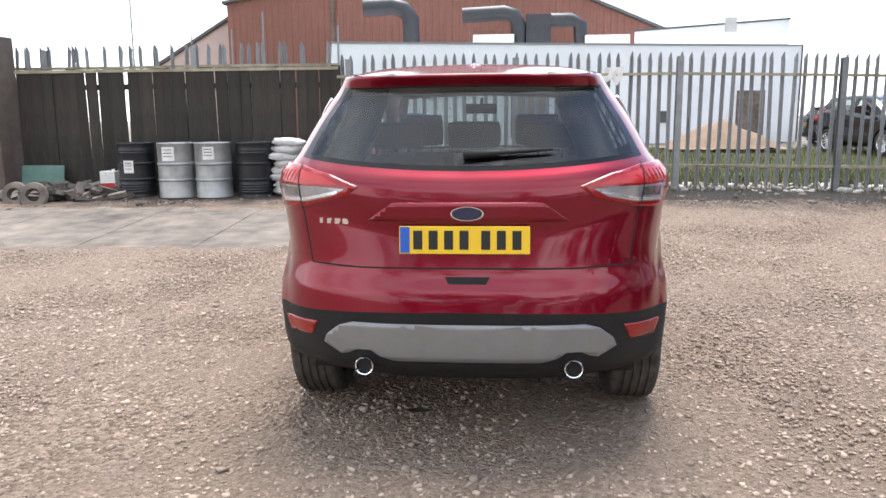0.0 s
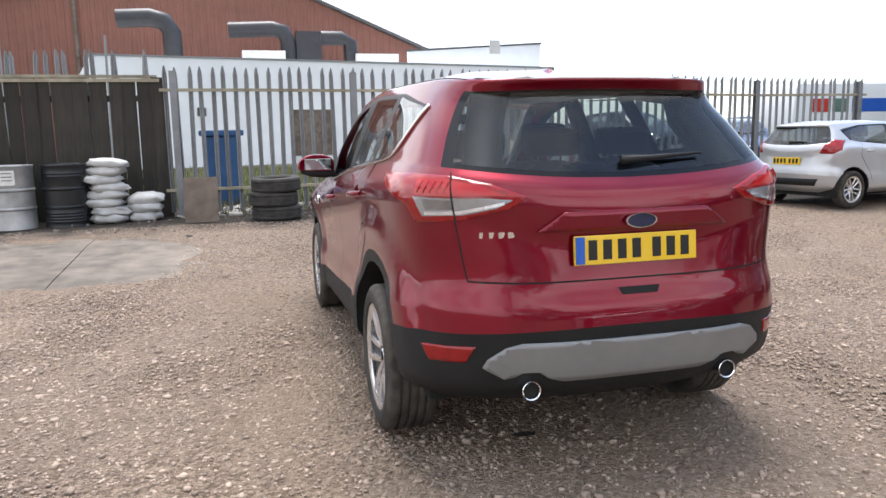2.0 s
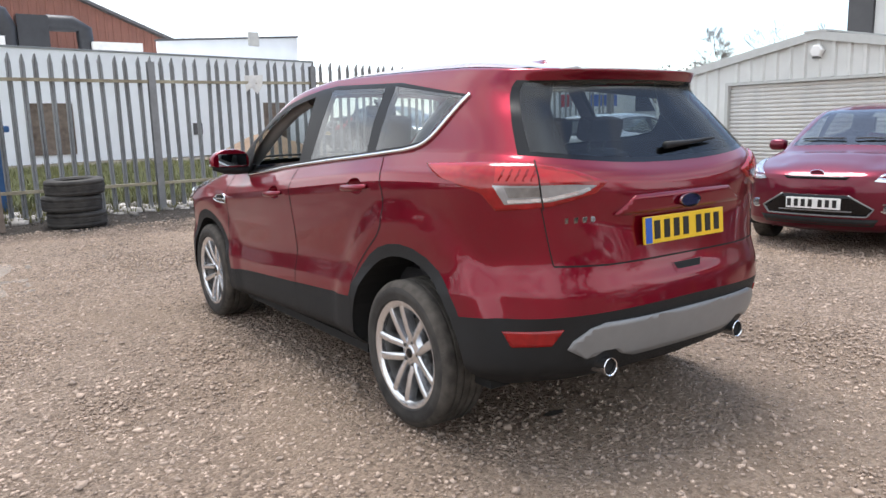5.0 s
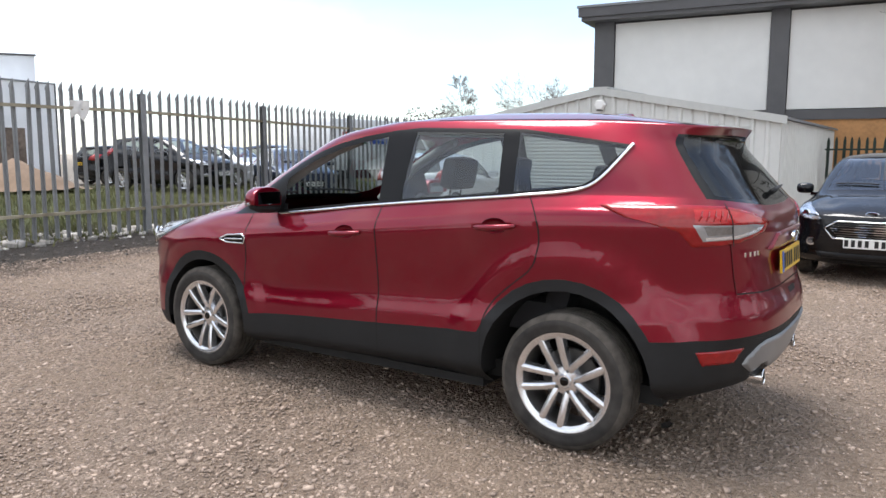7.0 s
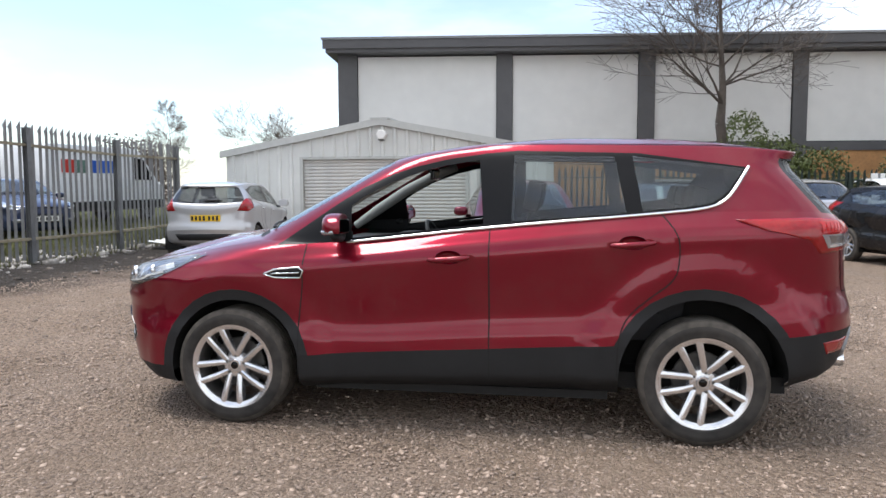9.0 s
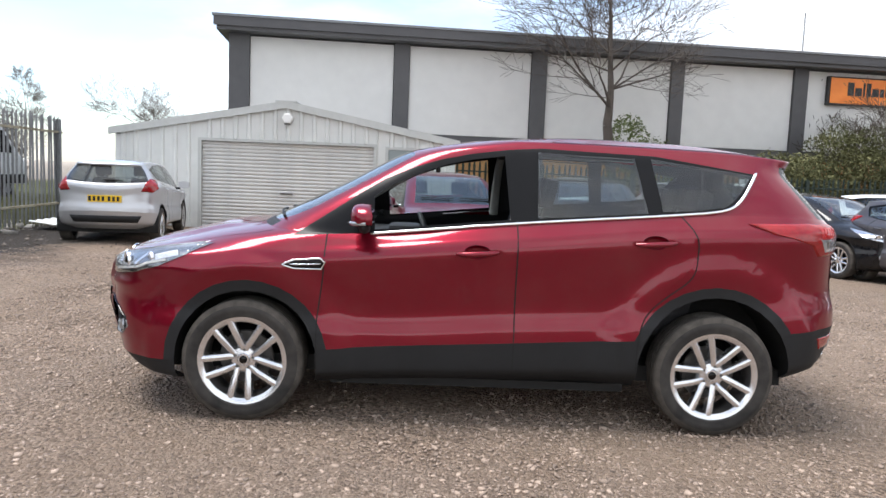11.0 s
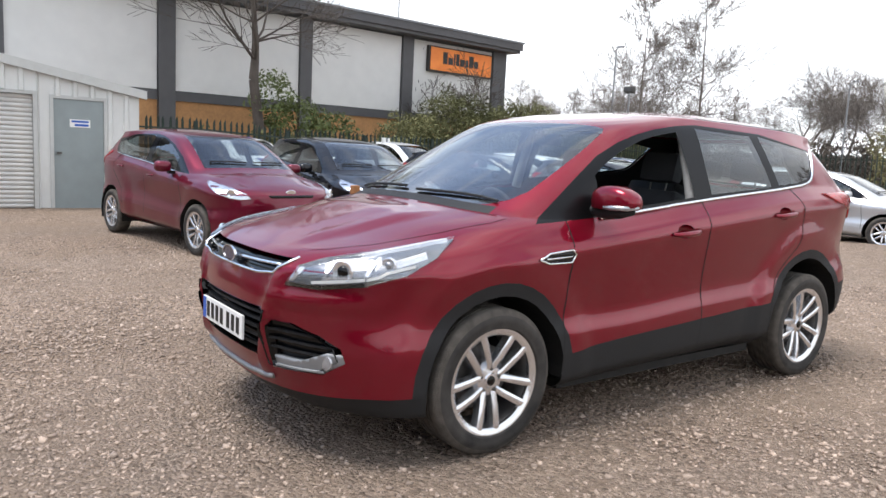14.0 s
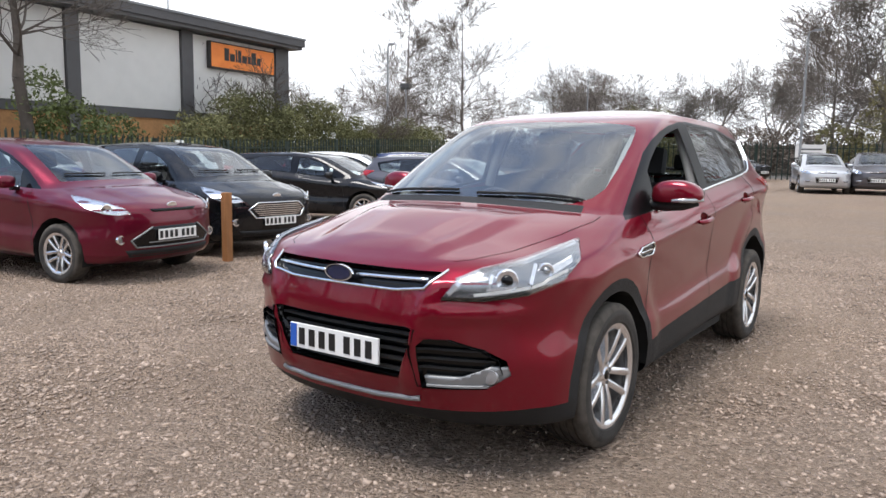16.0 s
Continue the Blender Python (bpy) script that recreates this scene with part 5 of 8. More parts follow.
    for x in (-0.38, 0.38):
        seat(car, x, 0.16, 0.52, SEAT_CLOTH, 0.56, True)
    seat(car, 0.0, 0.16, 0.52, SEAT_CLOTH, 0.22, True)
    bm = bmesh.new()
    add_box(bm, (-0.11, 1.60, 1.45), (0.11, 1.63, 1.52), bevel=0.012)
    add_tube(bm, [(0, 1.63, 1.49), (0, 1.69, 1.555)], 0.012, 6)
    part("cabin_mirror", bm, GLOSS_BLACK, car)
    sh.bm.free()
    return car


hero = build_hero()


# ---- ground ----
def build_ground():
    def axis(lo, hi, dense_lo, dense_hi, step):
        inner = np.arange(dense_lo, dense_hi + 1e-6, step)
        left, d, x = [], step, dense_lo
        while x > lo:
            d *= 1.35
            x -= d
            left.append(x)
        right, d, x = [], step, dense_hi
        while x < hi:
            d *= 1.35
            x += d
            right.append(x)
        return np.concatenate([left[::-1], inner, right])
    xs, ys = axis(-900, 900, -11, 14, 0.25), axis(-900, 900, -9, 13, 0.25)
    X, Y = np.meshgrid(xs, ys)
    Z = ground_z(X, Y)
    for r in range(len(ys)):
        for c in range(len(xs)):
            if abs(xs[c]) < 16 and abs(ys[r]) < 16:
                Z[r, c] += 0.010 * noise.noise((xs[c] * 0.9, ys[r] * 0.9, 0)) + 0.006 * noise.noise((xs[c] * 2.7, ys[r] * 2.7, 3))
    n = len(xs)
    idx = np.arange(len(xs) * len(ys)).reshape(len(ys), n)
    faces = np.stack([idx[:-1, :-1], idx[:-1, 1:], idx[1:, 1:], idx[1:, :-1]], -1).reshape(-1, 4)
    ob = obj("ground", np.stack([X, Y, Z], -1).reshape(-1, 3), faces.tolist(), GROUND, smooth=True)
    tagged(ob, "gravel yard with bare earth by the fence and rough grass beyond", "ground", kind="structure")


build_ground()


# ---- fences ----
def fence_y(x):
    return 8.9 + 0.07 * x


def pale_mesh(height, name, width=0.068):
    """One palisade pale: a W-shaped strip with a three-pointed, splayed head."""
    w = width / 2
    xs, ds = (-w, -w * 0.5, 0, w * 0.5, w), (0.010, -0.008, 0.006, -0.008, 0.010)
    tops = (height - 0.10, height - 0.03, height, height - 0.03, height - 0.10)
    lean = (0.02, 0.0, -0.03, 0.0, 0.02)
    verts, faces = [], []
    for off in (0.0, 0.004):
        for x, d, t, s in zip(xs, ds, tops, lean):
            verts += [(x, d + off, 0), (x, d + off, height - 0.14), (x * 0.9, d + off + s, t)]
    for side in (0, 1):
        b = side * 15
        for k in range(4):
            for r in range(2):
                q = (b + 3 * k + r, b + 3 * k + 3 + r, b + 3 * k + 4 + r, b + 3 * k + 1 + r)
                faces.append(q if side == 0 else q[::-1])
    me = bpy.data.meshes.new(name)
    me.from_pydata(verts, [], faces)
    me.update()
    return me


def palisade(name, a, b, base, height, pitch, mat, post_x, label, rails=(0.18, 0.86), seed=1, ragged=0.0):
    """A palisade from a to b: pales, posts and two rails."""
    rnd = random.Random(seed)
    a, b = Vector((*a, 0)), Vector((*b, 0))
    d = (b - a)
    ang = math.atan2(d.y, d.x)
    f = tagged(new(name), label, "fence")
    f.location = (a.x, a.y, base(a.x, a.y))
    me = pale_mesh(height, "pale")
    me.materials.append(mat)
    n = int(d.length / pitch)
    for k in range(n):
        p = a + d * ((k + 0.5) / n)
        o = new("pale", me)
        o.parent = f
        o.matrix_local = Matrix.Translation(Vector((p.x, p.y, base(p.x, p.y) + 0.05 + rnd.uniform(-1, 1) * 0.012)) - f.location) @ Euler((rnd.gauss(0, 0.006 + ragged), rnd.gauss(0, 0.009 + ragged), ang)).to_matrix().to_4x4()
    for fr in rails:
        pts = []
        m = max(2, int(d.length / 1.35))
        for k in range(m + 1):
            p = a + d * (k / m)
            pts.append(Vector((p.x, p.y - 0.03, base(p.x, p.y) + height * fr + rnd.uniform(-1, 1) * 0.006)) - f.location)
        bm = bmesh.new()
        prev = None
        for p in pts:
            cur = [bm.verts.new(p + Vector(o)) for o in ((0, -0.022, -0.022), (0, 0.022, -0.022), (0, 0.022, 0.022), (0, -0.022, 0.022))]
            if prev:
                for k in range(4):
                    bm.faces.new((prev[k], prev[(k + 1) % 4], cur[(k + 1) % 4], cur[k]))
            prev = cur
        part("rail", bm, GALV_RUST if mat is GALV else mat, f)
    for x in post_x:
        t = (x - a.x) / d.x if abs(d.x) > abs(d.y) else (x - a.y) / d.y
        p = a + d * t - f.location + Vector((0, 0, base(*(a + d * t).xy)))
        p.z = base(*(a + d * t).xy) - f.location.z
        bm = bmesh.new()
        m = Matrix.Translation((p.x, p.y - 0.08, p.z)) @ Matrix.Rotation(ang, 4, "Z")
        add_box(bm, (-0.05, -0.006, -0.1), (0.05, 0.0, height - 0.03), m)
        add_box(bm, (-0.004, 0.0, -0.1), (0.004, 0.075, height - 0.03), m)
        add_box(bm, (-0.05, 0.075, -0.1), (0.05, 0.081, height - 0.03), m)
        part("post", bm, mat, f)
    return f


palisade("palisade_fence", (-2.55, fence_y(-2.55)), (11.35, fence_y(11.35)), lambda x, y: gz(x, y), 2.22, 0.168, GALV, (-2.35, 0.40, 3.10, 5.80, 8.50, 11.15),
         "galvanised steel palisade fence with a rusty top rail", seed=2)
palisade("palisade_fence", (-13.5, 9.25), (-2.6, 9.02), lambda x, y: gz(x, y), 2.48, 0.185, GALV, (-10.5, -7.8, -5.1), "dull steel palisade fence behind old boards", seed=3, ragged=0.02)


def board_fence():
    rnd = random.Random(5)
    f = tagged(new("board_fence"), "dark weathered board fence, oil-stained and gapped", "fence")
    f.location = (-8.2, 8.8, 0.2)
    x = -8.2
    k = 0
    while x < -2.62:
        w = rnd.uniform(0.16, 0.27)
        top = 2.07 + rnd.uniform(-0.03, 0.03)
        bm = bmesh.new()
        add_box(bm, (0, 0, -0.05), (w - (0.004 if x < -4.2 else rnd.choice((0.004, 0.006, 0.022))), 0.022, top))
        for v in bm.verts:
            if v.co.z > 1:
                v.co.z += rnd.uniform(-0.012, 0.012)
        o = part("board", bm, TIMBER, f)
        o.location = (x + 8.2, rnd.uniform(-0.012, 0.012), 0)
        o.rotation_euler = (rnd.gauss(0, 0.006), rnd.gauss(0, 0.008), 0)
        x += w
        k += 1
    for z in (0.5, 1.75):
        box("back_rail", (0, 0.03, z), (5.6, 0.08, z + 0.09), TIMBER, f)
    box("top_strip", (0.0, -0.035, 2.035), (5.65, -0.016, 2.085), GALV_RUST, f, "rusty top strip")


board_fence()
bm = bmesh.new()
add_box(bm, (-8.85, 8.35, 0), (-8.28, 8.95, 2.85), bevel=0.02)
tagged(part("gate_pier", bm, BRICK_PIER), "brown rendered pier at the end of the boards", "pier")


def drum(x, y, body, label, paper=None, ribs=(0.33, 0.62), tilt=0.0):
    z0 = gz(x, y)
    prof = [(0, 0.012), (0.27, 0.012), (0.288, 0.0), (0.296, 0.012), (0.290, 0.03)]
    for h in ribs:
        h *= 0.88
        prof += [(0.287, h - 0.025), (0.299, h - 0.008), (0.299, h + 0.008), (0.287, h + 0.025)]
    if body is BARREL_BLACK:
        for h in (0.09, 0.13, 0.17, 0.21, 0.72, 0.76):
            prof += [(0.287, h - 0.014), (0.293, h), (0.287, h + 0.014)]
    prof = sorted(prof[:5], key=lambda p: 0) + sorted(prof[5:], key=lambda p: p[1])
    prof += [(0.288, 0.855), (0.297, 0.868), (0.295, 0.882), (0.284, 0.884), (0.278, 0.868), (0.0, 0.868)]
    d = empty("oil_drum", Matrix.Translation((x, y, z0 - 0.01)) @ Matrix.Rotation(tilt, 4, "X"), label, "oil drum", "drums by the fence")
    lathe("drum_body", prof, body, d, segs=40)
    lathe("bung", [(0, 0.885), (0.03, 0.884), (0.033, 0.868)], STEEL_DARK, d, segs=12, m=Matrix.Translation((0.17, 0.05, 0)))
    if paper:
        a0, a1, lo, hi = paper
        verts, faces = [], []
        for i in range(9):
            a = a0 + (a1 - a0) * i / 8
            verts += [(0.2985 * math.cos(a), 0.2985 * math.sin(a), lo), (0.2985 * math.cos(a), 0.2985 * math.sin(a), hi)]
        for i in range(8):
            faces.append((2 * i, 2 * i + 2, 2 * i + 3, 2 * i + 1))
        obj("paper_label", verts, faces, PAPER, d, label="white paper label")
        for j in range(3):
            verts, faces = [], []
            z = hi - (hi - lo) * (0.22 + 0.24 * j)
            for i in range(7):
                a = a0 + (a1 - a0) * (0.12 + 0.7 * i / 6)
                verts += [(0.3005 * math.cos(a), 0.3005 * math.sin(a), z), (0.3005 * math.cos(a), 0.3005 * math.sin(a), z + 0.012)]
            for i in range(6):
                faces.append((2 * i, 2 * i + 2, 2 * i + 3, 2 * i + 1))
            obj("printed_bar", verts, faces, STEEL_DARK, d)
    return d


drum(-5.86, 8.22, BARREL_BLACK, "black ribbed steel drum with a white paper label", (-1.85, -1.30, 0.40, 0.60))
drum(-5.13, 8.10, BARREL_STEEL, "bare steel drum with a worn paper label", (-1.95, -1.25, 0.60, 0.82))
drum(-4.52, 8.12, BARREL_STEEL, "bare steel drum with a torn label", (-1.75, -1.15, 0.62, 0.82))
drum(-3.86, 8.22, BARREL_BLACK, "dull black steel drum beside stacked sacks", None, tilt=0.02)


def sack(x, y, z, yaw, seed, w=0.52, d=0.36, h=0.13, group="white sacks in a stack"):
    rnd = random.Random(seed)
    bm = bmesh.new()
    bmesh.ops.create_uvsphere(bm, u_segments=18, v_segments=10, radius=1)
    for v in bm.verts:
        p = Vector([math.copysign(abs(c) ** 0.72, c) for c in v.co])
        wob = 1 + 0.30 * noise.noise(v.co * 2.1 + Vector((seed * 3.1, 0, 0)))
        v.co = Vector((p.x * w / 2 * wob, p.y * d / 2 * wob, p.z * h / 2 * (1 - 0.45 * abs(v.co.x) ** 3) + 0.026 * noise.noise(v.co * 3 + Vector((0, seed, 0)))))
    o = part("sack", bm, SACK, smooth=True)
    o.location, o.rotation_euler = (x, y, z), (rnd.uniform(-0.08, 0.08), rnd.uniform(-0.06, 0.06), yaw)
    return tagged(o, "lumpy white woven sack in a leaning stack", "sack", group)


for k in range(8):
    sack(-3.33 + 0.05 * math.sin(k * 2.1), 8.28, gz(-3.3, 8.3) + 0.065 + 0.113 * k, 0.35 * math.sin(k * 1.7), k + 1, 0.54, 0.40, 0.155)
for k in range(3):
    sack(-2.86 + 0.02 * k, 8.42, gz(-2.9, 8.4) + 0.07 + 0.125 * k, 0.1 - 0.1 * k, k + 20, 0.50, 0.40, 0.16 if k < 2 else 0.20, "white sacks in a low pile")

bm = bmesh.new()
add_box(bm, (-0.235, -0.012, 0.0), (0.235, 0.012, 0.66), bevel=0.006)
o = part("leaning_sheet", bm, RUST)
o.matrix_world = Matrix.Translation((-2.02, 7.80, gz(-2, 7.8))) @ Matrix.Rotation(radians(-14), 4, "X")
tagged(o, "rust-brown metal sheet leaning on the fence", "metal sheet")


def tyre(x, y, z, r, w, seed):
    rim = r * 0.60
    h = w / 2
    prof = [(rim, -h * 0.75), (rim + 0.02, -h * 0.95), (r * 0.86, -h), (r * 0.97, -h * 0.85), (r, -h * 0.6), (r - 0.008, -h * 0.3), (r, -h * 0.25), (r, h * 0.25), (r - 0.008, h * 0.3), (r, h * 0.6),
            (r * 0.97, h * 0.85), (r * 0.86, h), (rim + 0.02, h * 0.95), (rim, h * 0.75), (rim + 0.05, h * 0.5), (r * 0.9, 0), (rim + 0.05, -h * 0.5)]
    o = lathe("old_tyre", prof, RUBBER, segs=40, close=True)
    rnd = random.Random(seed)
    o.location, o.rotation_euler = (x + rnd.uniform(-0.03, 0.03), y, z), (rnd.uniform(-0.03, 0.03), rnd.uniform(-0.03, 0.03), 0)
    tagged(o, "worn black tyre in a stack by the fence", "tyre", "stacked tyres")


for k in range(3):
    tyre(-0.98, 7.85, gz(-1, 7.85) + 0.105 + 0.205 * k, 0.36, 0.21, k)

# odds and ends along the boards
rnd = random.Random(11)
bm = bmesh.new()
for k in range(90):
    x, y = rnd.uniform(-8.1, -5.9), rnd.uniform(7.5, 8.6)
    m = Matrix.Translation((x, y, gz(x, y) + rnd.uniform(0.0, 0.13))) @ Euler((rnd.uniform(-0.4, 0.4), rnd.uniform(-0.4, 0.4), rnd.uniform(0, 3))).to_matrix().to_4x4()
    s = rnd.uniform(0.05, 0.22)
    add_box(bm, (-s * rnd.uniform(0.6, 2.0), -s * 0.35, -s * 0.2), (s * rnd.uniform(0.6, 2.0), s * 0.35, s * 0.2), m)
tagged(part("scrap_heap", bm, JUNK), "heap of oily scrap and rubbish below the boards", "scrap", kind="stuff")
for k, (x, y) in enumerate(((-7.45, 7.40), (-7.10, 7.32))):
    o = lathe("rope_coil", [(0.10, 0.0), (0.20, 0.01), (0.22, 0.05), (0.20, 0.09), (0.11, 0.10), (0.09, 0.05)], CONCRETE, segs=28, close=True)
    o.location, o.rotation_euler = (x, y, gz(x, y) + 0.10), (radians(70), 0, 0.2 * k)
    tagged(o, "pale coiled hose on the rubbish heap", "hose coil", "hose coils")
o = box("green_sheet", (-0.38, -0.01, 0), (0.38, 0.01, 0.36), GREEN_SHEET, bevel=0.004)
o.matrix_world = Matrix.Translation((-7.75, 8.58, gz(-7.7, 8.5) + 0.12)) @ Matrix.Rotation(radians(-10), 4, "X")
tagged(o, "faded green sheet leaning on the boards", "sheet")
can = empty("oil_can", Matrix.Translation((-6.38, 8.30, gz(-6.4, 8.3))), "white and red square oil can beside a drum", "can")
box("can_body", (-0.13, -0.10, 0.0), (0.13, 0.10, 0.40), PAPER, can, bevel=0.015)
box("red_panel", (-0.125, -0.103, 0.03), (0.125, -0.1015, 0.20), RED_PRINT, can)
tube("can_spout", [(0.06, 0, 0.40), (0.06, 0, 0.43)], 0.025, PAPER, can)

bm = bmesh.new()
add_box(bm, (-2.05, 10.6, 0.2), (-1.42, 11.4, 1.42), bevel=0.05)
add_box(bm, (-2.12, 10.55, 1.42), (-1.35, 11.45, 1.52), bevel=0.03)
tagged(part("plastic_bin", bm, BLUE_BIN), "blue plastic bin behind the palisade", "bin")


# ---- concrete slab ----
def slab():
    rnd = random.Random(3)
    n = 120
    near, far = [], []
    for i in range(n + 1):
        x = -13.0 + 11.9 * i / n
        near.append((x + rnd.uniform(-0.02, 0.02), 4.14 + 0.06 * noise.noise((x * 1.3, 0, 0)) + 0.05 * noise.noise((x * 5, 2, 0)) + 0.05 * max(0, x + 3.2)))
        far.append((x, 6.98 + 0.16 * noise.noise((x * 1.1, 5, 0)) + 0.07 * noise.noise((x * 6, 1, 0)) - 0.35 * max(0, x + 3.4)))
    s = tagged(new("concrete_slab"), "worn pale concrete strip with loose grit on it", "slab", kind="structure")
    cuts = [0, 26, 48, 68, 84, 98, 120]
    for c0, c1 in zip(cuts, cuts[1:]):
        verts, faces = [], []
        m = 18
        for i in range(c0, c1 + 1):
            for j in range(m + 1):
                a, b = near[i], far[i]
                x, y = a[0] + (b[0] - a[0]) * j / m, a[1] + (b[1] - a[1]) * j / m
                if i == c1:
                    x -= 0.012
                if i == n:
                    x += 0.35 * noise.noise((y * 1.7, 3, 0)) + 0.2 * noise.noise((y * 5, 1, 0))
                edge = max(0.0, 1 - j / 2.5) + max(0.0, 1 - (m - j) / 4) + smoothstep(-3.0, -1.2, x) * 1.15
                verts.append((x, y, gz(x, y) + 0.020 - 0.026 * edge + 0.010 * noise.noise((x * 2.2, y * 2.2, 0)) * min(1, edge + 0.2) + 0.012 * noise.noise((x * 7, y * 7, 4)) * min(1, edge)))
        k = m + 1
        for i in range(c1 - c0):
            for j in range(m):
                faces.append((i * k + j, (i + 1) * k + j, (i + 1) * k + j + 1, i * k + j + 1))
        top = len(verts)
        ring = [i * k for i in range(c1 - c0 + 1)] + [(c1 - c0) * k + j for j in range(1, k)] + [i * k + m for i in range(c1 - c0 - 1, -1, -1)] + [j for j in range(m - 1, 0, -1)]
        verts += [(verts[r][0], verts[r][1], verts[r][2] - 0.06) for r in ring]
        for q in range(len(ring)):
            faces.append((ring[q], top + q, top + (q + 1) % len(ring), ring[(q + 1) % len(ring)]))
        obj("concrete_bay", verts, faces, CONCRETE, s)


slab()


# ---- loose stones ----
def stones(name, n, place, size, mat, label, seed, category, flat=0.6, sink=0.15):
    """Many small angular stones in one mesh."""
    g = np.random.default_rng(seed)
    base = np.array([(x, y, z) for x in (-1, 1) for y in (-1, 1) for z in (-1, 1)], float)
    tri = np.array([(0, 1, 3, 2), (4, 6, 7, 5), (0, 4, 5, 1), (2, 3, 7, 6), (0, 2, 6, 4), (1, 5, 7, 3)])
    xy = place(g, n)
    n = len(xy)
    r = size(g, n)
    v = base[None] * g.uniform(0.45, 1.0, (n, 8, 1)) * np.stack([g.uniform(0.7, 1.25, n), g.uniform(0.6, 1.0, n), np.full(n, flat)], -1)[:, None, :]
    a = g.uniform(0, 2 * np.pi, n)
    ca, sa = np.cos(a)[:, None], np.sin(a)[:, None]
    tx = g.normal(0, 0.35, n)[:, None]
    vx, vy, vz = v[..., 0], v[..., 1], v[..., 2]
    vy, vz = vy * np.cos(tx) - vz * np.sin(tx), vy * np.sin(tx) + vz * np.cos(tx)
    px, py = vx * ca - vy * sa, vx * sa + vy * ca
    z = ground_z(xy[:, 0], xy[:, 1])
    P = np.stack([xy[:, 0:1] + px * r[:, None], xy[:, 1:2] + py * r[:, None], (z + r * flat * sink)[:, None] + vz * r[:, None]], -1)
    F = (tri[None] + 8 * np.arange(n)[:, None, None]).reshape(-1, 4)
    me = bpy.data.meshes.new(name)
    me.vertices.add(n * 8)
    me.vertices.foreach_set("co", P.reshape(-1).astype(np.float32))
    me.loops.add(len(F) * 4)
    me.loops.foreach_set("vertex_index", F.reshape(-1).astype(np.int32))
    me.polygons.add(len(F))
    me.polygons.foreach_set("loop_start", np.arange(0, len(F) * 4, 4, dtype=np.int32))
    me.update(calc_edges=True)
    me.materials.append(mat)
    return tagged(new(name, me), label, category, kind="stuff")


def yard_places(g, n):
    x, y = g.uniform(-9.5, 7.5, n * 3), g.uniform(-6.5, 7.6, n * 3)
    # thicker near the walking line round the car
    d = np.abs(np.hypot((x - 0.0) / 1.05, (y - 1.35) / 1.15) - 3.4)
    keep = g.uniform(0, 1, n * 3) < np.clip(1.25 - d / 4.2, 0.10, 1)
    patch = np.array([noise.noise((a * 0.55, b * 0.55, 7)) for a, b in zip(x, y)])
    keep &= g.uniform(-0.75, 0.55, n * 3) < patch + 0.15
    slab_hit = (y > 3.95) & (y < 7.1) & (x < -2.3)
    keep &= ~(slab_hit & (g.uniform(0, 1, n * 3) < 0.88))
    return np.stack([x, y], 1)[keep][:n]


stones("gravel", 160000, yard_places, lambda g, n: np.clip(g.lognormal(-4.9, 0.42, n), 0.003, 0.024), PEBBLE, "loose pinkish and grey angular gravel", 4, "gravel")


def rubble_places(g, n):
    x = g.uniform(-2.4, 11.2, n)
    return np.stack([x, fence_y(x) + g.normal(0.25, 0.35, n)], 1)


stones("fence_rubble", 1100, rubble_places, lambda g, n: np.clip(g.lognormal(-3.3, 0.6, n), 0.015, 0.12), STONE_WHITE, "pale broken rubble along the foot of the fence", 6, "rubble")
stones("yard_litter", 500, lambda g, n: np.stack([g.uniform(-8, 8, n), g.normal(7.9, 0.45, n)], 1), lambda g, n: np.clip(g.lognormal(-3.9, 0.5, n), 0.01, 0.06), JUNK, "dark bits of rubbish and stone on bare earth", 8, "litter")


def tufts(name, n, place, h, mat, label, seed):
    """Thin blades of grass in one mesh."""
    g = np.random.default_rng(seed)
    xy = place(g, n)
    n = len(xy)
    z = ground_z(xy[:, 0], xy[:, 1])
    a = g.uniform(0, 2 * np.pi, n)
    hh = h * g.uniform(0.4, 1.2, n)
    wd = hh * 0.07 + 0.003
    lean = g.uniform(0.05, 0.6, n) * hh
    b = g.uniform(0, 2 * np.pi, n)
    p0 = np.stack([xy[:, 0] - wd * np.cos(a), xy[:, 1] - wd * np.sin(a), z - 0.01], -1)
    p1 = np.stack([xy[:, 0] + wd * np.cos(a), xy[:, 1] + wd * np.sin(a), z - 0.01], -1)
    p2 = np.stack([xy[:, 0] + lean * np.cos(b), xy[:, 1] + lean * np.sin(b), z + hh], -1)
    V = np.stack([p0, p1, p2], 1).reshape(-1, 3)
    return tagged(obj(name, V.tolist(), np.arange(n * 3).reshape(-1, 3).tolist(), mat), label, "grass", kind="stuff")


GRASS = material("rough_grass", (0.065, 0.085, 0.022), 0.7, vary=0.3, scale=4, island=0.4, second=(0.15, 0.14, 0.05))
tufts("rough_grass", 26000, lambda g, n: np.stack([g.uniform(-6, 22, n), 10.0 + 13.5 * g.uniform(0, 1, n) ** 1.4], 1), 0.16, GRASS, "rough yellow-green grass beyond the palisade", 12)
tufts("fence_weeds", 2500, lambda g, n: (lambda x: np.stack([x, fence_y(x) + g.normal(0.3, 0.3, n)], 1))(g.uniform(-2.3, 11.2, n)), 0.14, GRASS, "weeds among rubble at the fence", 13)

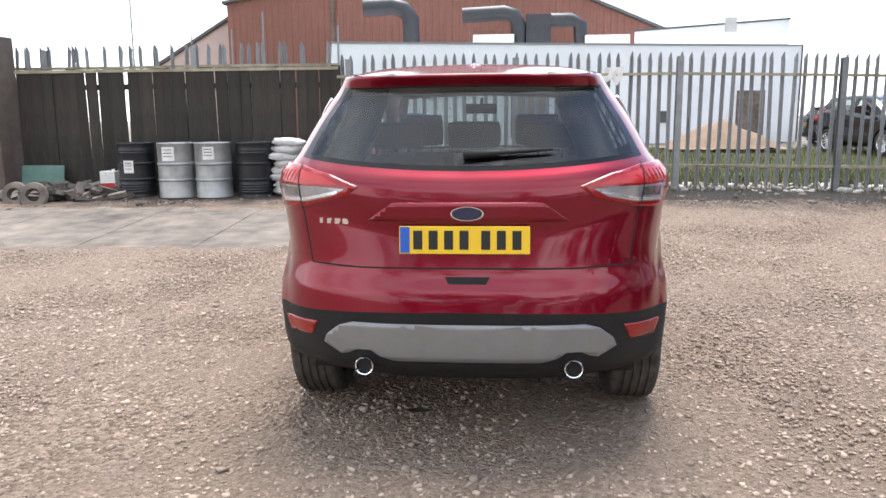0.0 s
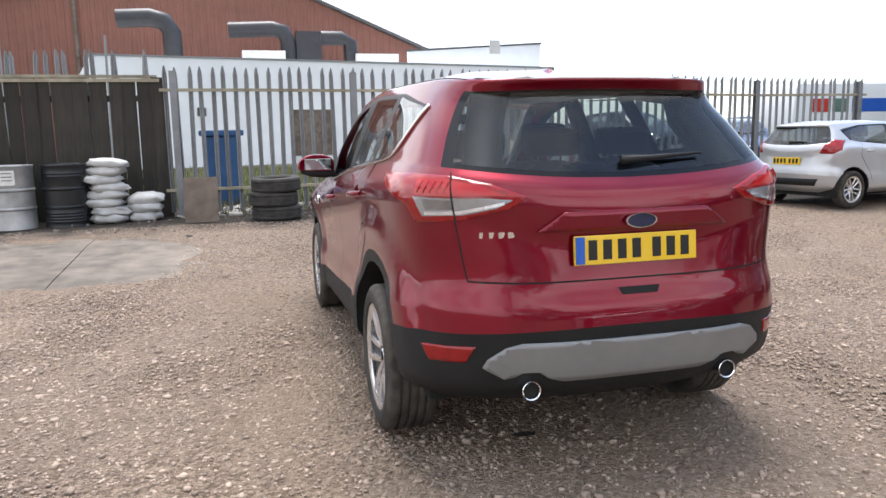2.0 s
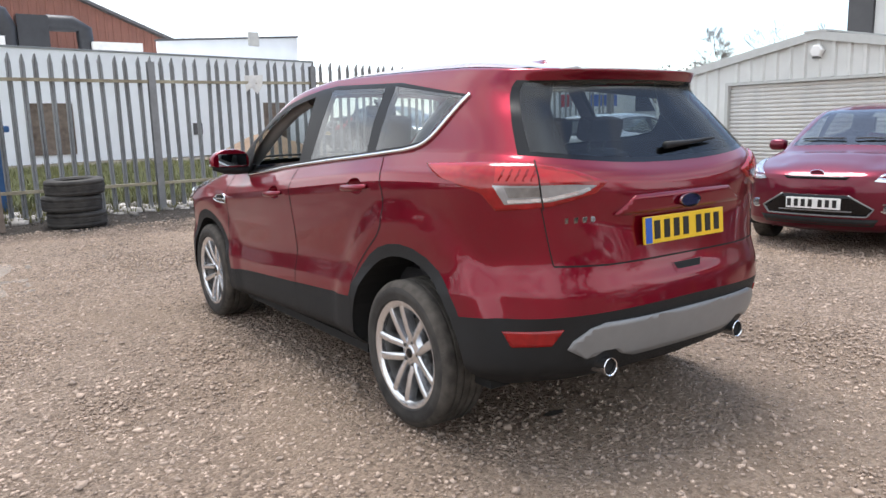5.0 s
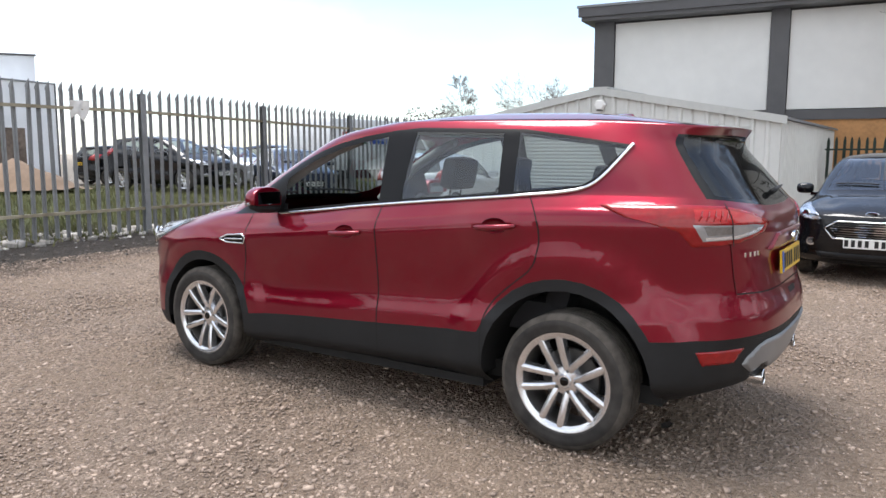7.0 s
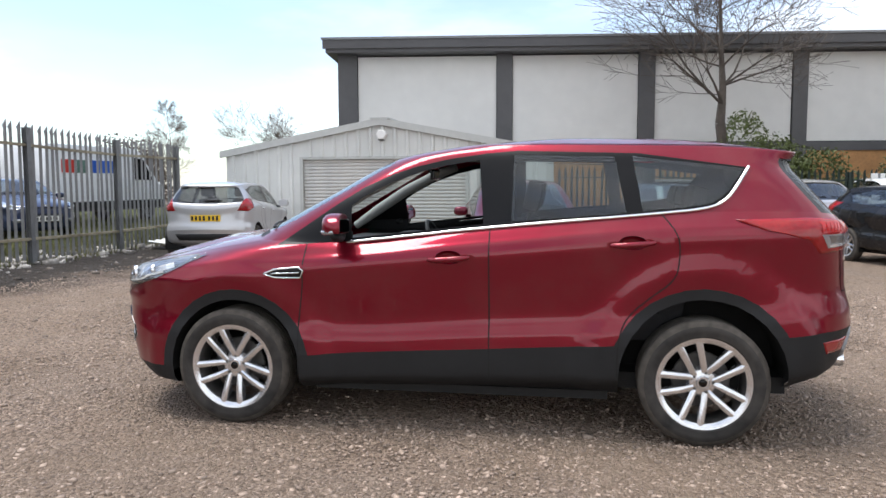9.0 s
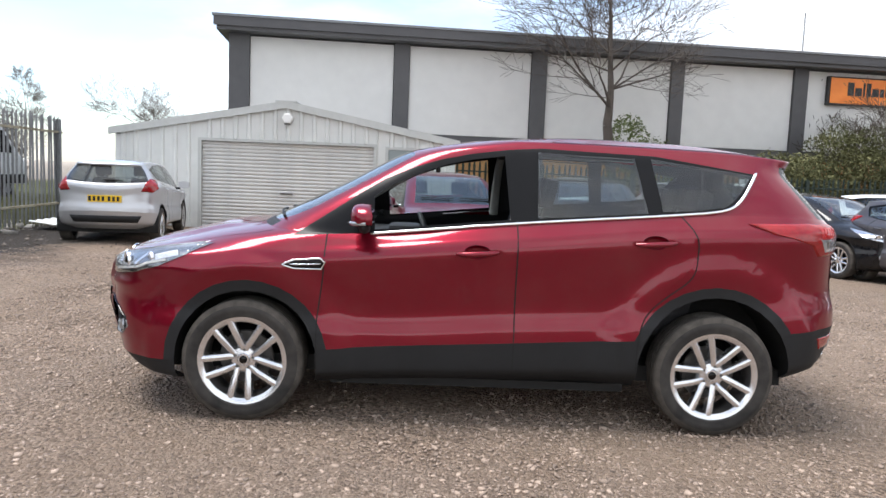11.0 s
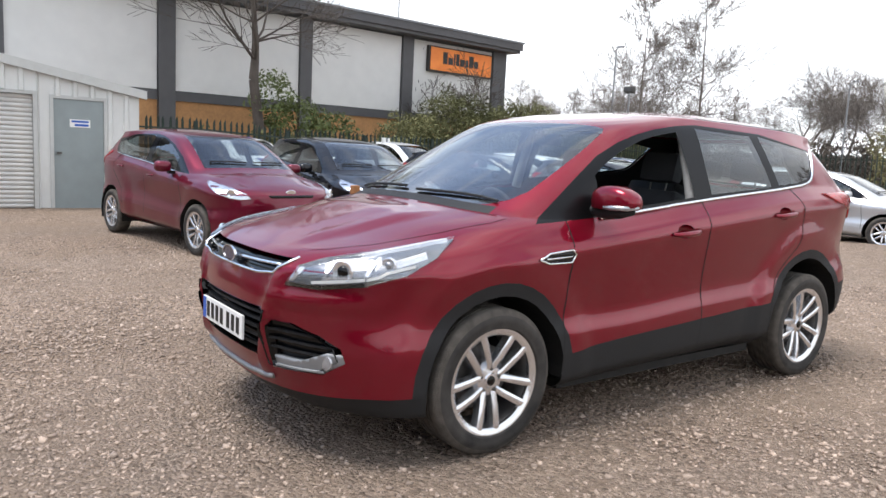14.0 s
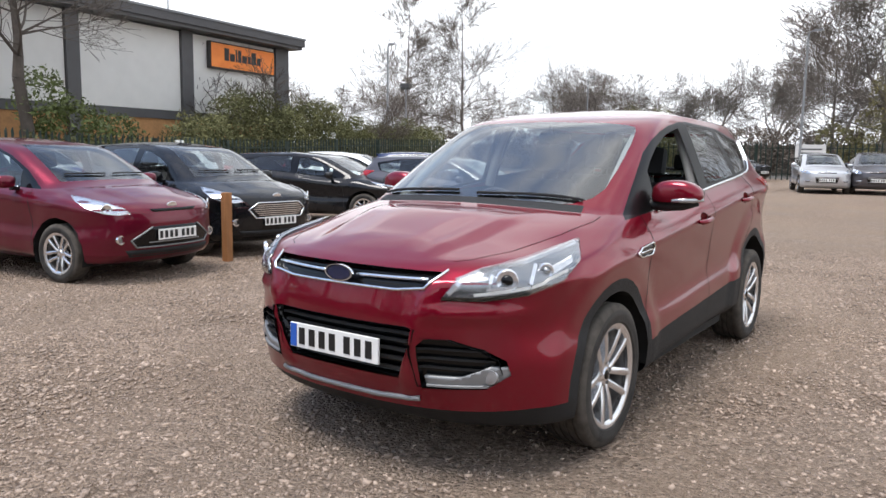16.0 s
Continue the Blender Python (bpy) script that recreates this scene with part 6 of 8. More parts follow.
# oily stain left on the gravel behind the car
STAIN = material("oil_stain", (0.035, 0.028, 0.022), 0.7, vary=0.4, scale=20, bump=0.5, bump_scale=120)
poly = [(-0.27 + (0.06 + 0.035 * noise.noise((math.cos(a) * 2, math.sin(a) * 2, 0))) * math.cos(a), -0.34 + (0.028 + 0.02 * noise.noise((math.cos(a) * 2, math.sin(a) * 2, 4))) * math.sin(a)) for a in np.linspace(0, 2 * math.pi, 25)[:-1]]
bm = bmesh.new()
vs = [bm.verts.new((x, y, gz(x, y) + 0.012)) for x, y in poly]
bm.faces.new(vs)
tagged(part("oil_stain", bm, STAIN), "small black oil stain on the gravel", "stain", kind="structure")


# ---- shed with roller shutter ----
def profiled_sheet(name, ys, top, base, x_out, mat, parent=None, pitch=0.285, rib=0.055, depth=0.045, axis="y", mirror=1):
    """Upright ribbed sheet between ys[0] and ys[1]; top and base give heights along it."""
    verts, faces = [], []
    y = ys[0]
    knots = []
    while y < ys[1]:
        for off, d in ((0, 0), (pitch - rib * 2.0, 0), (pitch - rib * 1.5, depth), (pitch - rib * 0.5, depth)):
            if y + off < ys[1]:
                knots.append((y + off, d))
        y += pitch
    knots.append((ys[1], 0))
    for yy, d in knots:
        for z in (base(yy), top(yy)):
            verts.append((x_out - d * mirror, yy, z) if axis == "y" else (yy, x_out - d * mirror, z))
    for k in range(len(knots) - 1):
        faces.append((2 * k, 2 * k + 2, 2 * k + 3, 2 * k + 1))
    o = obj(name, verts, faces, mat, parent)
    return o


def build_shed():
    X, Y0, Y1, APEX = 11.50, 1.17, 8.58, 4.87
    Z0 = gz(X, 4) + 0.0
    eave, ridge = 2.13, 2.82
    roof_z = lambda y: eave + (ridge - eave) * (1 - abs(y - APEX) / (Y1 - APEX if y > APEX else APEX - Y0))
    shed = tagged(new("shed"), "pale grey ribbed steel shed with a roller shutter", "shed")
    shed.location = (X, APEX, Z0)
    P = Matrix.Translation((-X, -APEX, -Z0))

    def put(o):
        o.parent = shed
        o.matrix_local = P @ o.matrix_local
        return o

    S0, S1, D0, D1, ST, DT = 2.94, 6.70, 1.79, 2.62, 1.99, 1.95
    low = lambda y: Z0 - 0.05
    put(profiled_sheet("wall_sheet", (S1 + 0.06, Y1), roof_z, low, X, SHED_SHEET))
    put(profiled_sheet("wall_sheet", (S0 - 0.06, S1 + 0.06), roof_z, lambda y: ST + 0.04, X, SHED_SHEET))
    put(profiled_sheet("wall_sheet", (D1 + 0.04, S0 - 0.06), roof_z, low, X, SHED_SHEET))
    put(profiled_sheet("wall_sheet", (D0 - 0.04, D1 + 0.04), roof_z, lambda y: DT + 0.04, X, SHED_SHEET))
    put(profiled_sheet("wall_sheet", (Y0, D0 - 0.04), roof_z, low, X, SHED_SHEET))
    put(profiled_sheet("side_wall", (X, X + 8.0), lambda y: eave, low, Y0, SHED_SHEET, axis="x"))
    put(profiled_sheet("side_wall", (X, X + 8.0), lambda y: eave, low, Y1, SHED_SHEET, axis="x", mirror=-1))
    put(box("back_wall", (X + 7.95, Y0, Z0), (X + 8.0, Y1, eave), SHED_SHEET))
    for ya, yb in ((Y0 - 0.12, APEX), (APEX, Y1 + 0.12)):
        za, zb = (eave - 0.02, ridge) if ya < APEX - 0.1 else (ridge, eave - 0.02)
        bm = bmesh.new()
        vs = [bm.verts.new(p) for p in ((X - 0.08, ya, za + 0.02), (X + 8.05, ya, za + 0.02), (X + 8.05, yb, zb + 0.02), (X - 0.08, yb, zb + 0.02))]
        top = [bm.verts.new(v.co + Vector((0, 0, 0.05))) for v in vs]
        bm.faces.new(vs[::-1]), bm.faces.new(top)
        for k in range(4):
            bm.faces.new((vs[k], vs[(k + 1) % 4], top[(k + 1) % 4], top[k]))
        put(part("roof", bm, ROOF_GREY))
        bm = bmesh.new()
        vs = [bm.verts.new(p) for p in ((X - 0.10, ya, za - 0.07), (X - 0.10, yb, zb - 0.07), (X - 0.10, yb, zb + 0.085), (X - 0.10, ya, za + 0.085))]
        bk = [bm.verts.new(v.co + Vector((0.035, 0, 0))) for v in vs]
        bm.faces.new(vs), bm.faces.new(bk[::-1])
        for k in range(4):
            bm.faces.new((vs[k], bk[k], bk[(k + 1) % 4], vs[(k + 1) % 4]))
        put(part("barge_board", bm, SHED_TRIM))
    put(box("ridge_cap", (X - 0.11, APEX - 0.22, ridge + 0.055), (X + 8.0, APEX + 0.22, ridge + 0.09), SHED_TRIM))
    for ya, yb in ((S0 - 0.07, S0), (S1, S1 + 0.07)):
        put(box("shutter_guide", (X - 0.05, ya, Z0 - 0.05), (X + 0.05, yb, ST + 0.05), SHED_TRIM))
    put(box("shutter_lintel", (X - 0.045, S0 - 0.07, ST), (X + 0.05, S1 + 0.07, ST + 0.06), SHED_TRIM))
    shutter = put(box("roller_shutter", (X + 0.07, S0, Z0 - 0.03), (X + 0.09, S1, ST + 0.02), STEEL_DARK, label="grey roller shutter, closed"))
    n = 25
    pitch = (ST - Z0) / n
    verts, faces = [], []
    prof = [(0.0, 0.0), (-0.018, 0.18), (-0.026, 0.5), (-0.018, 0.82), (0.0, 0.97)]
    for yy in (S0 + 0.005, S1 - 0.005):
        for d, f in prof:
            verts.append((d, yy, f * pitch))
    for k in range(4):
        faces.append((k, k + 5, k + 6, k + 1))
    me = bpy.data.meshes.new("slat")
    me.from_pydata(verts, [], faces)
    me.materials.append(SHUTTER)
    me.update()
    for k in range(n):
        o = new("slat", me)
        o.parent = shutter
        o.location = (X + 0.06, 0, Z0 + pitch * k)
    o = put(box("shutter_handle", (X - 0.0, 4.70, 0.88), (X + 0.035, 4.98, 0.905), STEEL_DARK))
    for ya, yb, za, zb in ((D0 - 0.06, D0, Z0 - 0.03, DT + 0.06), (D1, D1 + 0.06, Z0 - 0.03, DT + 0.06), (D0, D1, DT, DT + 0.06)):
        put(box("door_frame", (X - 0.035, ya, za), (X + 0.05, yb, zb), SHED_TRIM))
    door = put(box("shed_door", (X - 0.01, D0 + 0.004, Z0), (X + 0.03, D1 - 0.004, DT - 0.004), SHED_DOOR, label="grey-green steel door, closed"))
    for o in (box("door_sign", (X - 0.016, 2.02, 1.46), (X - 0.012, 2.36, 1.60), PLATE_WHITE, door),
              box("sign_bar", (X - 0.0185, 2.05, 1.545), (X - 0.0165, 2.33, 1.58), PLATE_BLUE, door),
              box("sign_bar", (X - 0.0185, 2.05, 1.48), (X - 0.0165, 2.28, 1.52), PLATE_BLUE, door),
              box("door_lever", (X - 0.06, 2.50, 0.98), (X - 0.012, 2.58, 1.01), STEEL_DARK, door)):
        pass
    alarm = put(lathe("alarm_box", [(0, 0.10), (0.10, 0.095), (0.125, 0.07), (0.13, 0.0)], PLATE_WHITE, segs=6, m=Matrix.Translation((X - 0.035, 4.83, 2.53)) @ Matrix.Rotation(radians(-90), 4, "Y") @ Matrix.Rotation(radians(30), 4, "Z"), angle=20))
    alarm["label"] = "white six-sided alarm box"
    box("alarm_lens", (X - 0.12, 4.77, 2.395), (X - 0.03, 4.89, 2.43), STEEL_DARK, alarm)


build_shed()


# ---- store with white panels ----
def build_store():
    p, q = Vector((20.308, -1.522, 0)), Vector((22.02, -16.73, 0))
    u = (q - p).normalized()
    ang = math.atan2(u.y, u.x)
    m = Matrix.Translation(p) @ Matrix.Rotation(ang, 4, "Z")   # local x along the front, local y into the building, z up
    st = tagged(new("retail_store"), "long store with off-white panels, dark piers and an orange sign", "store building")
    st.matrix_world = m
    box("wall", (-9.75, 0.16, -0.2), (15.2, 24, 5.66), DARK_CLAD, st)
    box("brick_plinth", (-9.7, 0.10, -0.2), (15.15, 0.155, 2.47), TAN_BRICK, st, "tan brick plinth")
    box("dark_band", (-9.72, 0.04, 2.47), (15.17, 0.158, 2.76), DARK_CLAD, st)
    piers = ((-9.80, -9.16), (-4.55, -4.05), (0.05, 0.57), (4.96, 5.42), (9.48, 10.0), (14.45, 15.25))
    for a, b in piers:
        box("pier", (a, -0.06, -0.2), (b, 0.158, 5.66), DARK_CLAD, st, bevel=0.01)
    for (a, b), (c, d) in zip(piers, piers[1:]):
        box("panel", (b + 0.02, 0.05, 2.78), (c - 0.02, 0.157, 5.60), WHITE_PANEL, st, "off-white wall panel")
    box("soffit", (-10.10, -0.56, 5.66), (15.55, 24, 5.80), DARK_CLAD, st)
    for v in st.children[-1].data.vertices:
        if v.co.z < 5.7 and v.co.y < 0:
            v.co.y, v.co.z = -0.20, 5.62
    box("fascia", (-10.18, -0.64, 5.78), (15.63, -0.56, 6.06), DARK_CLAD, st)
    box("roof", (-10.22, -0.68, 6.06), (15.68, 24.2, 6.13), ROOF_GREY, st)
    sign = box("sign", (10.72, -0.13, 4.46), (14.28, 0.02, 5.45), SIGN_DARK, st, "orange store sign")
    box("sign_face", (10.80, -0.15, 4.52), (14.22, -0.133, 5.40), ORANGE, sign)
    x = 11.45
    for w, h in ((0.24, 0.46), (0.26, 0.28), (0.08, 0.46), (0.18, 0.46), (0.26, 0.28), (0.16, 0.28), (0.26, 0.46), (0.22, 0.28)):
        box("sign_bar", (x, -0.160, 4.80), (x + w, -0.152, 4.80 + h), SIGN_DARK, sign)
        x += w + 0.045
    tube("aerial", [(11.6, 3.0, 6.3), (11.6, 3.0, 8.3)], 0.025, LAMP_POST, st)


build_store()


# ---- works beyond the fence ----
def build_works():
    a, b = Vector((-8.0, 33.2, 0)), Vector((16.4, 38.7, 0))
    d = (b - a).normalized()
    L = (b - a).length
    wk = tagged(new("works_building"), "long white-painted works wall with a flat roof", "works building")
    nearer = lambda k: Matrix.Translation((0, -3.5, 1.4)) @ Matrix.Diagonal((k, k, k, 1)) @ Matrix.Translation((0, 3.5, -1.4))
    wk.matrix_world = nearer(0.745) @ Matrix.Translation(a) @ Matrix.Rotation(math.atan2(d.y, d.x), 4, "Z")
    box("wall", (0, 0, 0), (L, 12.0, 5.08), WHITE_WALL, wk)
    box("coping", (-0.05, -0.05, 5.08), (L + 0.05, 0.25, 5.16), ROOF_GREY, wk)
    bm = bmesh.new()
    add_prism(bm, [(16.2, 5.16), (L, 5.16), (L, 6.62), (16.2, 5.90)], -1.6, -1.3, Matrix.Rotation(radians(90), 4, "X"))
    part("upper_wall", bm, WHITE_WALL, wk)
    bm = bmesh.new()
    add_prism(bm, [(16.15, 5.90), (L + 0.06, 6.62), (L + 0.06, 6.72), (16.15, 6.0)], -1.65, -1.25, Matrix.Rotation(radians(90), 4, "X"))
    part("upper_coping", bm, DARK_CLAD, wk)
    box("corner_trim", (L - 0.02, -0.04, 0), (L + 0.06, 0.1, 5.1), DARK_CLAD, wk)
    for x0, x1, z0, z1, mt in ((21.4, 23.0, 0.4, 2.75, RUST), (26.2, 28.0, 1.9, 2.9, DARK_CLAD), (17.0, 17.5, 1.1, 1.7, DARK_CLAD), (9.0, 11.0, 0.4, 2.7, RUST), (4.4, 4.8, 2.4, 2.8, DARK_CLAD)):
        if x1 < L:
            box("wall_hatch", (x0, -0.08, z0), (x1, -0.004, z1), mt, wk, "rust-brown door" if mt is RUST else "")
    box("wall_cabinet", (19.6, -1.75, 5.6), (20.2, -1.62, 6.3), SHUTTER, wk)

    red = tagged(new("gabled_hall"), "red-brown ribbed sheet hall with a shallow gable", "hall building")
    red.matrix_world = nearer(0.838) @ Matrix.Translation((0, 42, 0.3))
    X0, X1, XA = -16.3, 9.9, -1.6
    top = lambda x: 8.0 + 2.8 * (x - X0) / (XA - X0) if x < XA else 10.8 - 4.9 * (x - XA) / (X1 - XA)
    for k, (s0, s1) in enumerate(((X0, -9.8), (-9.8, XA), (XA, X1))):
        o = profiled_sheet("hall_sheet", (s0, s1), top, lambda x: 0.0, -0.03 * (k % 2), RED_SHEET, red, pitch=0.40, rib=0.09, depth=0.05, axis="x")
    for xa, xb in ((X0 - 0.2, XA), (XA, X1 + 0.2)):
        bm = bmesh.new()
        za, zb = top(max(xa, X0)), top(min(xb, X1))
        vs = [bm.verts.new(p) for p in ((xa, -0.3, za), (xb, -0.3, zb), (xb, 30, zb), (xa, 30, za))]
        tp = [bm.verts.new(v.co + Vector((0, 0, 0.16))) for v in vs]
        bm.faces.new(vs[::-1]), bm.faces.new(tp)
        for k in range(4):
            bm.faces.new((vs[k], vs[(k + 1) % 4], tp[(k + 1) % 4], tp[k]))
        part("roof", bm, DARK_CLAD, red)
    bm = bmesh.new()
    add_prism(bm, [(-22.5, 0), (X0 - 0.05, 0), (X0 - 0.05, 7.7), (-17.2, 7.3), (-22.5, 4.2)], -2.5, -2.3, Matrix.Rotation(radians(90), 4, "X"))
    part("side_gable", bm, PINK_RENDER, red, "pale pink rendered gable")
    bm = bmesh.new()
    add_tube(bm, [(-22.6, 2.2, 4.25), (-17.2, 2.2, 7.4), (-16.3, 2.2, 7.9)], 0.14, 6)
    part("verge", bm, DARK_CLAD, red)
    tube("downpipe", [(-9.8, -0.12, 0), (-9.8, -0.12, 9.2)], 0.12, RUST, red)

    def duct(pts, r, label):
        o = tube("roof_duct", [nearer(0.87) @ Vector(p) for p in pts], r * 0.87, DUCT, None, "", 14)
        tagged(o, label, "duct", "roof ducts")

    duct([(-6.9, 36.2, 7.10), (-5.4, 36.2, 7.18), (-4.75, 36.2, 7.0), (-4.45, 36.2, 6.5), (-4.4, 36.2, 4.4)], 0.44, "thick black bent duct on the roof")
    duct([(-1.8, 37.0, 6.75), (0.4, 37.0, 6.85), (0.95, 37.0, 6.7), (1.15, 37.0, 6.2), (1.15, 37.0, 4.4)], 0.40, "thick black bent duct on the roof")
    duct([(2.8, 37.2, 6.45), (3.9, 37.2, 6.45), (4.4, 37.2, 6.2), (4.5, 37.2, 4.4)], 0.38, "short black bent duct on the roof")
    bm = bmesh.new()
    add_box(bm, (1.55, 36.8, 4.4), (2.85, 37.8, 6.75), bevel=0.04)
    bmesh.ops.transform(bm, matrix=nearer(0.87), verts=bm.verts)
    tagged(part("roof_unit", bm, DUCT), "black extractor box between roof ducts", "roof unit")
    for x0, x1, y in ((-1.2, 0.9, 35.6), (4.6, 6.9, 36.6)):
        bm = bmesh.new()
        add_box(bm, (x0, y, 4.4), (x1, y + 0.9, 5.62), bevel=0.03)
        add_box(bm, (x0 + 0.15, y - 0.02, 5.2), (x1 - 0.15, y, 5.5))
        bmesh.ops.transform(bm, matrix=nearer(0.87), verts=bm.verts)
        tagged(part("roof_light", bm, SHUTTER), "pale low roof light on the flat roof", "roof light", "roof lights")
    for x, y, h in ((-16.5, 30, 7.2), (-15.4, 34, 6.0), (-11.9, 30, 5.4), (-14.5, 45, 8.6), (-9.2, 26, 5.6), (-4.95, 20.0, 4.3)):
        o = tube("pole", [(x, y, 0), (x + 0.05, y, h)], [0.05, 0.03], LAMP_POST)
        tagged(o, "thin grey pole beyond the fence", "pole", "thin poles")


build_works()
bm = bmesh.new()
bmesh.ops.create_grid(bm, x_segments=24, y_segments=16, size=1.0)
for v in bm.verts:
    r = math.hypot(v.co.x, v.co.y)
    v.co = Vector((7.6 + v.co.x * 1.95, 22.3 + v.co.y * 1.3, 0.36 + 0.95 * max(0, 1 - r) ** 0.8 + 0.08 * noise.noise((v.co.x * 4, v.co.y * 4, 0))))
tagged(part("sand_mound", bm, SAND, smooth=True), "heap of brown sand before the white wall", "sand heap")


# ---- parked cars ----
def build_car(kind, at, turn, body, label, length=3.95, width=1.72, height=1.48, base=2.49, nose=0.80, wheel=0.305, front=True, estate=0.0, drop=0.0, rear_yellow=True, steel=False, bars=True, group="parked cars", face="", waist=False, stripe=None):
    """A smaller parked car. at: the middle of its rear axle on the ground; turn: degrees, 0 heading along +y."""
    spec, fy, fz, kw = scaled_spec(length, width, height, base, nose, drop)
    S = Shell
    sh = Shell(spec, 4, 14, 32, 16)
    sh.ray()
    car = empty(kind, Matrix.Translation((*at, gz(*at))) @ Matrix.Rotation(radians(turn), 4, "Z"), label, "car", group)
    side = dict(low=(-2, -3, 0), high=(-0.5 * kw, 9, 3))
    poly = lambda pts: [(fy(y), fz(z)) for y, z in pts]
    ra = wheel + 0.065
    for y in (0.0, base):
        sh.cut(circle(y, wheel, ra, 20), 1, 2, S.GONE, (S.PAINT, S.CLAD), **side)
    dlo = [(2.36, 1.075), (1.98, 1.092), (1.13, 1.183), (0.24, 1.262), (-0.03, 1.305), (-0.17, 1.46), (-0.20 - estate, 1.508), (0.36, 1.592), (1.02, 1.612), (1.22, 1.594), (1.45, 1.552), (1.72, 1.468), (2.05, 1.305)]
    sh.cut(poly(dlo), 1, 2, S.FRAME, (S.PAINT,), **side)
    wf = [(1.99, 1.108), (1.20, 1.192), (1.235, 1.560), (1.42, 1.528), (1.70, 1.442), (1.98, 1.30)]
    wr = [(1.06, 1.205), (0.26, 1.275), (0.02, 1.31), (-0.10, 1.46), (0.40, 1.572), (1.04, 1.590)]
    sh.cut(poly(wf), 1, 2, S.WIN_F, (S.FRAME,), **side)
    sh.cut(poly(wr), 1, 2, S.WIN_R, (S.FRAME,), **side)
    part("body", sh.region((S.PAINT, S.BONNET, S.GATE), both=True), body, car)
    part("sill", sh.region((S.CLAD,), both=True), body if not steel else PLASTIC, car)
    part("windscreen", sh.region((S.SCREEN,), both=True), GLASS_TINT, car)
    part("rear_window", sh.region((S.REAR,), both=True), GLASS_DARK, car)
    k = lambda p: (p[0] * kw, fy(p[1]), fz(p[2]))
    for mir in (False, True):
        sx = 1 if mir else -1
        X = lambda p: (k(p)[0] * -sx, k(p)[1], k(p)[2])
        way = Vector((-sx, 0, 0))
        part("window_frame", sh.region((S.FRAME,), mir), GLOSS_BLACK, car)
        part("side_glass", sh.region((S.WIN_F,), mir), GLASS_TINT, car)
        part("side_glass", sh.region((S.WIN_R,), mir), GLASS_DARK, car)
        for pts in ([(2.235, 1.08), (2.245, 0.85), (2.275, 0.60), (2.275, 0.40)], [(1.16, 1.19), (1.16, 0.42)], [(0.46, 0.50), (0.40, 0.70), (0.27, 0.86), (0.15, 1.0), (0.15, 1.13), (0.235, 1.26)]):
            bm = bmesh.new()
            add_ribbon(bm, skin_line(sh, [(0, fy(y), fz(z)) for y, z in pts], way, 0.002, 0.06), 0.009, way)
            part("shut_line", bm, GAP, car)
        for y, z in ((1.385, 1.0), (0.385, 1.085)):
            pts = [sh.drop((sx * 3, fy(y - f * 0.10), fz(z)), way, 0.004 + 0.02 * (1 - f * f)) for f in (-1, -0.5, 0, 0.5, 1)]
            bm = bmesh.new()
            add_tube(bm, pts, 0.012, 6)
            part("door_handle", bm, body, car, smooth=True)
        bm = bmesh.new()
        bmesh.ops.create_uvsphere(bm, u_segments=12, v_segments=8, radius=1.0)
        c = k((1.0, 2.0, 1.16))
        for v in bm.verts:
            p = Vector([math.copysign(abs(q) ** 0.65, q) for q in v.co])
            v.co = Vector((sx * c[0] + p.x * 0.105, c[1] + max(-0.4, p.y) * 0.08, c[2] + p.z * 0.068))
        mo = part("door_mirror", bm, body, car, smooth=True, angle=50)
        box("mirror_foot", (sx * c[0] - 0.03 - sx * 0.12, c[1] - 0.03, c[2] - 0.09), (sx * c[0] + 0.03 - sx * 0.10, c[1] + 0.03, c[2] - 0.05), GLOSS_BLACK, mo)
        wv3 = Vector((0.75 * -sx, -1, 0))
        P3 = [(-0.50, 3.46, 0.815), (-0.55, 3.42, 0.872), (-0.66, 3.28, 0.935), (-0.815, 2.860, 1.020), (-0.845, 2.98, 0.955), (-0.83, 3.14, 0.880), (-0.74, 3.31, 0.820), (-0.62, 3.41, 0.802)]
        hp = [across_of(X(p), wv3) for p in P3]
        hl = part("head_lamp", on_skin(sh, hp, wv3, 0.003, 0.0, 0.04), LAMP_SILVER, car, "clear head lamp")
        part("lens", on_skin(sh, hp, wv3, 0.014, 0.014, 0.05), LENS, hl)
        o = sh.drop(Vector(X((-0.69, 3.30, 0.87))) - wv3 * 3, wv3, 0.006)
        if o is not None:
            rot = (-wv3).normalized().to_track_quat("Z", "Y").to_matrix().to_4x4()
            lathe("reflector", [(0, -0.002), (0.02, 0.002), (0.045, 0.008), (0.052, 0.004), (0.054, -0.006)], CHROME, hl, segs=14, m=Matrix.Translation(o) @ rot)
        wv = Vector((0.62 * -sx, 1, 0))
        P3 = [(-0.86, -0.36, 1.30), (-0.78, -0.58, 1.32), (-0.68, -0.70, 1.22), (-0.62, -0.78, 1.06), (-0.80, -0.62, 1.04), (-0.86, -0.40, 1.12)]
        part("rear_lamp", on_skin(sh, [across_of(X(p), wv) for p in P3], wv, 0.008, 0.012, 0.04), RED_LENS, car, "red rear lamp")
        wv4 = Vector((0.35 * -sx, -1, 0))
        P3 = [(-0.52, 3.50, 0.53), (-0.62, 3.45, 0.55), (-0.70, 3.36, 0.53), (-0.70, 3.36, 0.46), (-0.58, 3.47, 0.45)]
        if waist:
            bm = bmesh.new()
            add_tube(bm, skin_line(sh, [(0, fy(y), fz(z)) for y, z in ((1.99, 1.088), (1.13, 1.180), (0.24, 1.258), (0.03, 1.285))], way, 0.006, 0.05), 0.008, 6)
            part("chrome_waist_strip", bm, CHROME, car, "chrome strip", smooth=True)
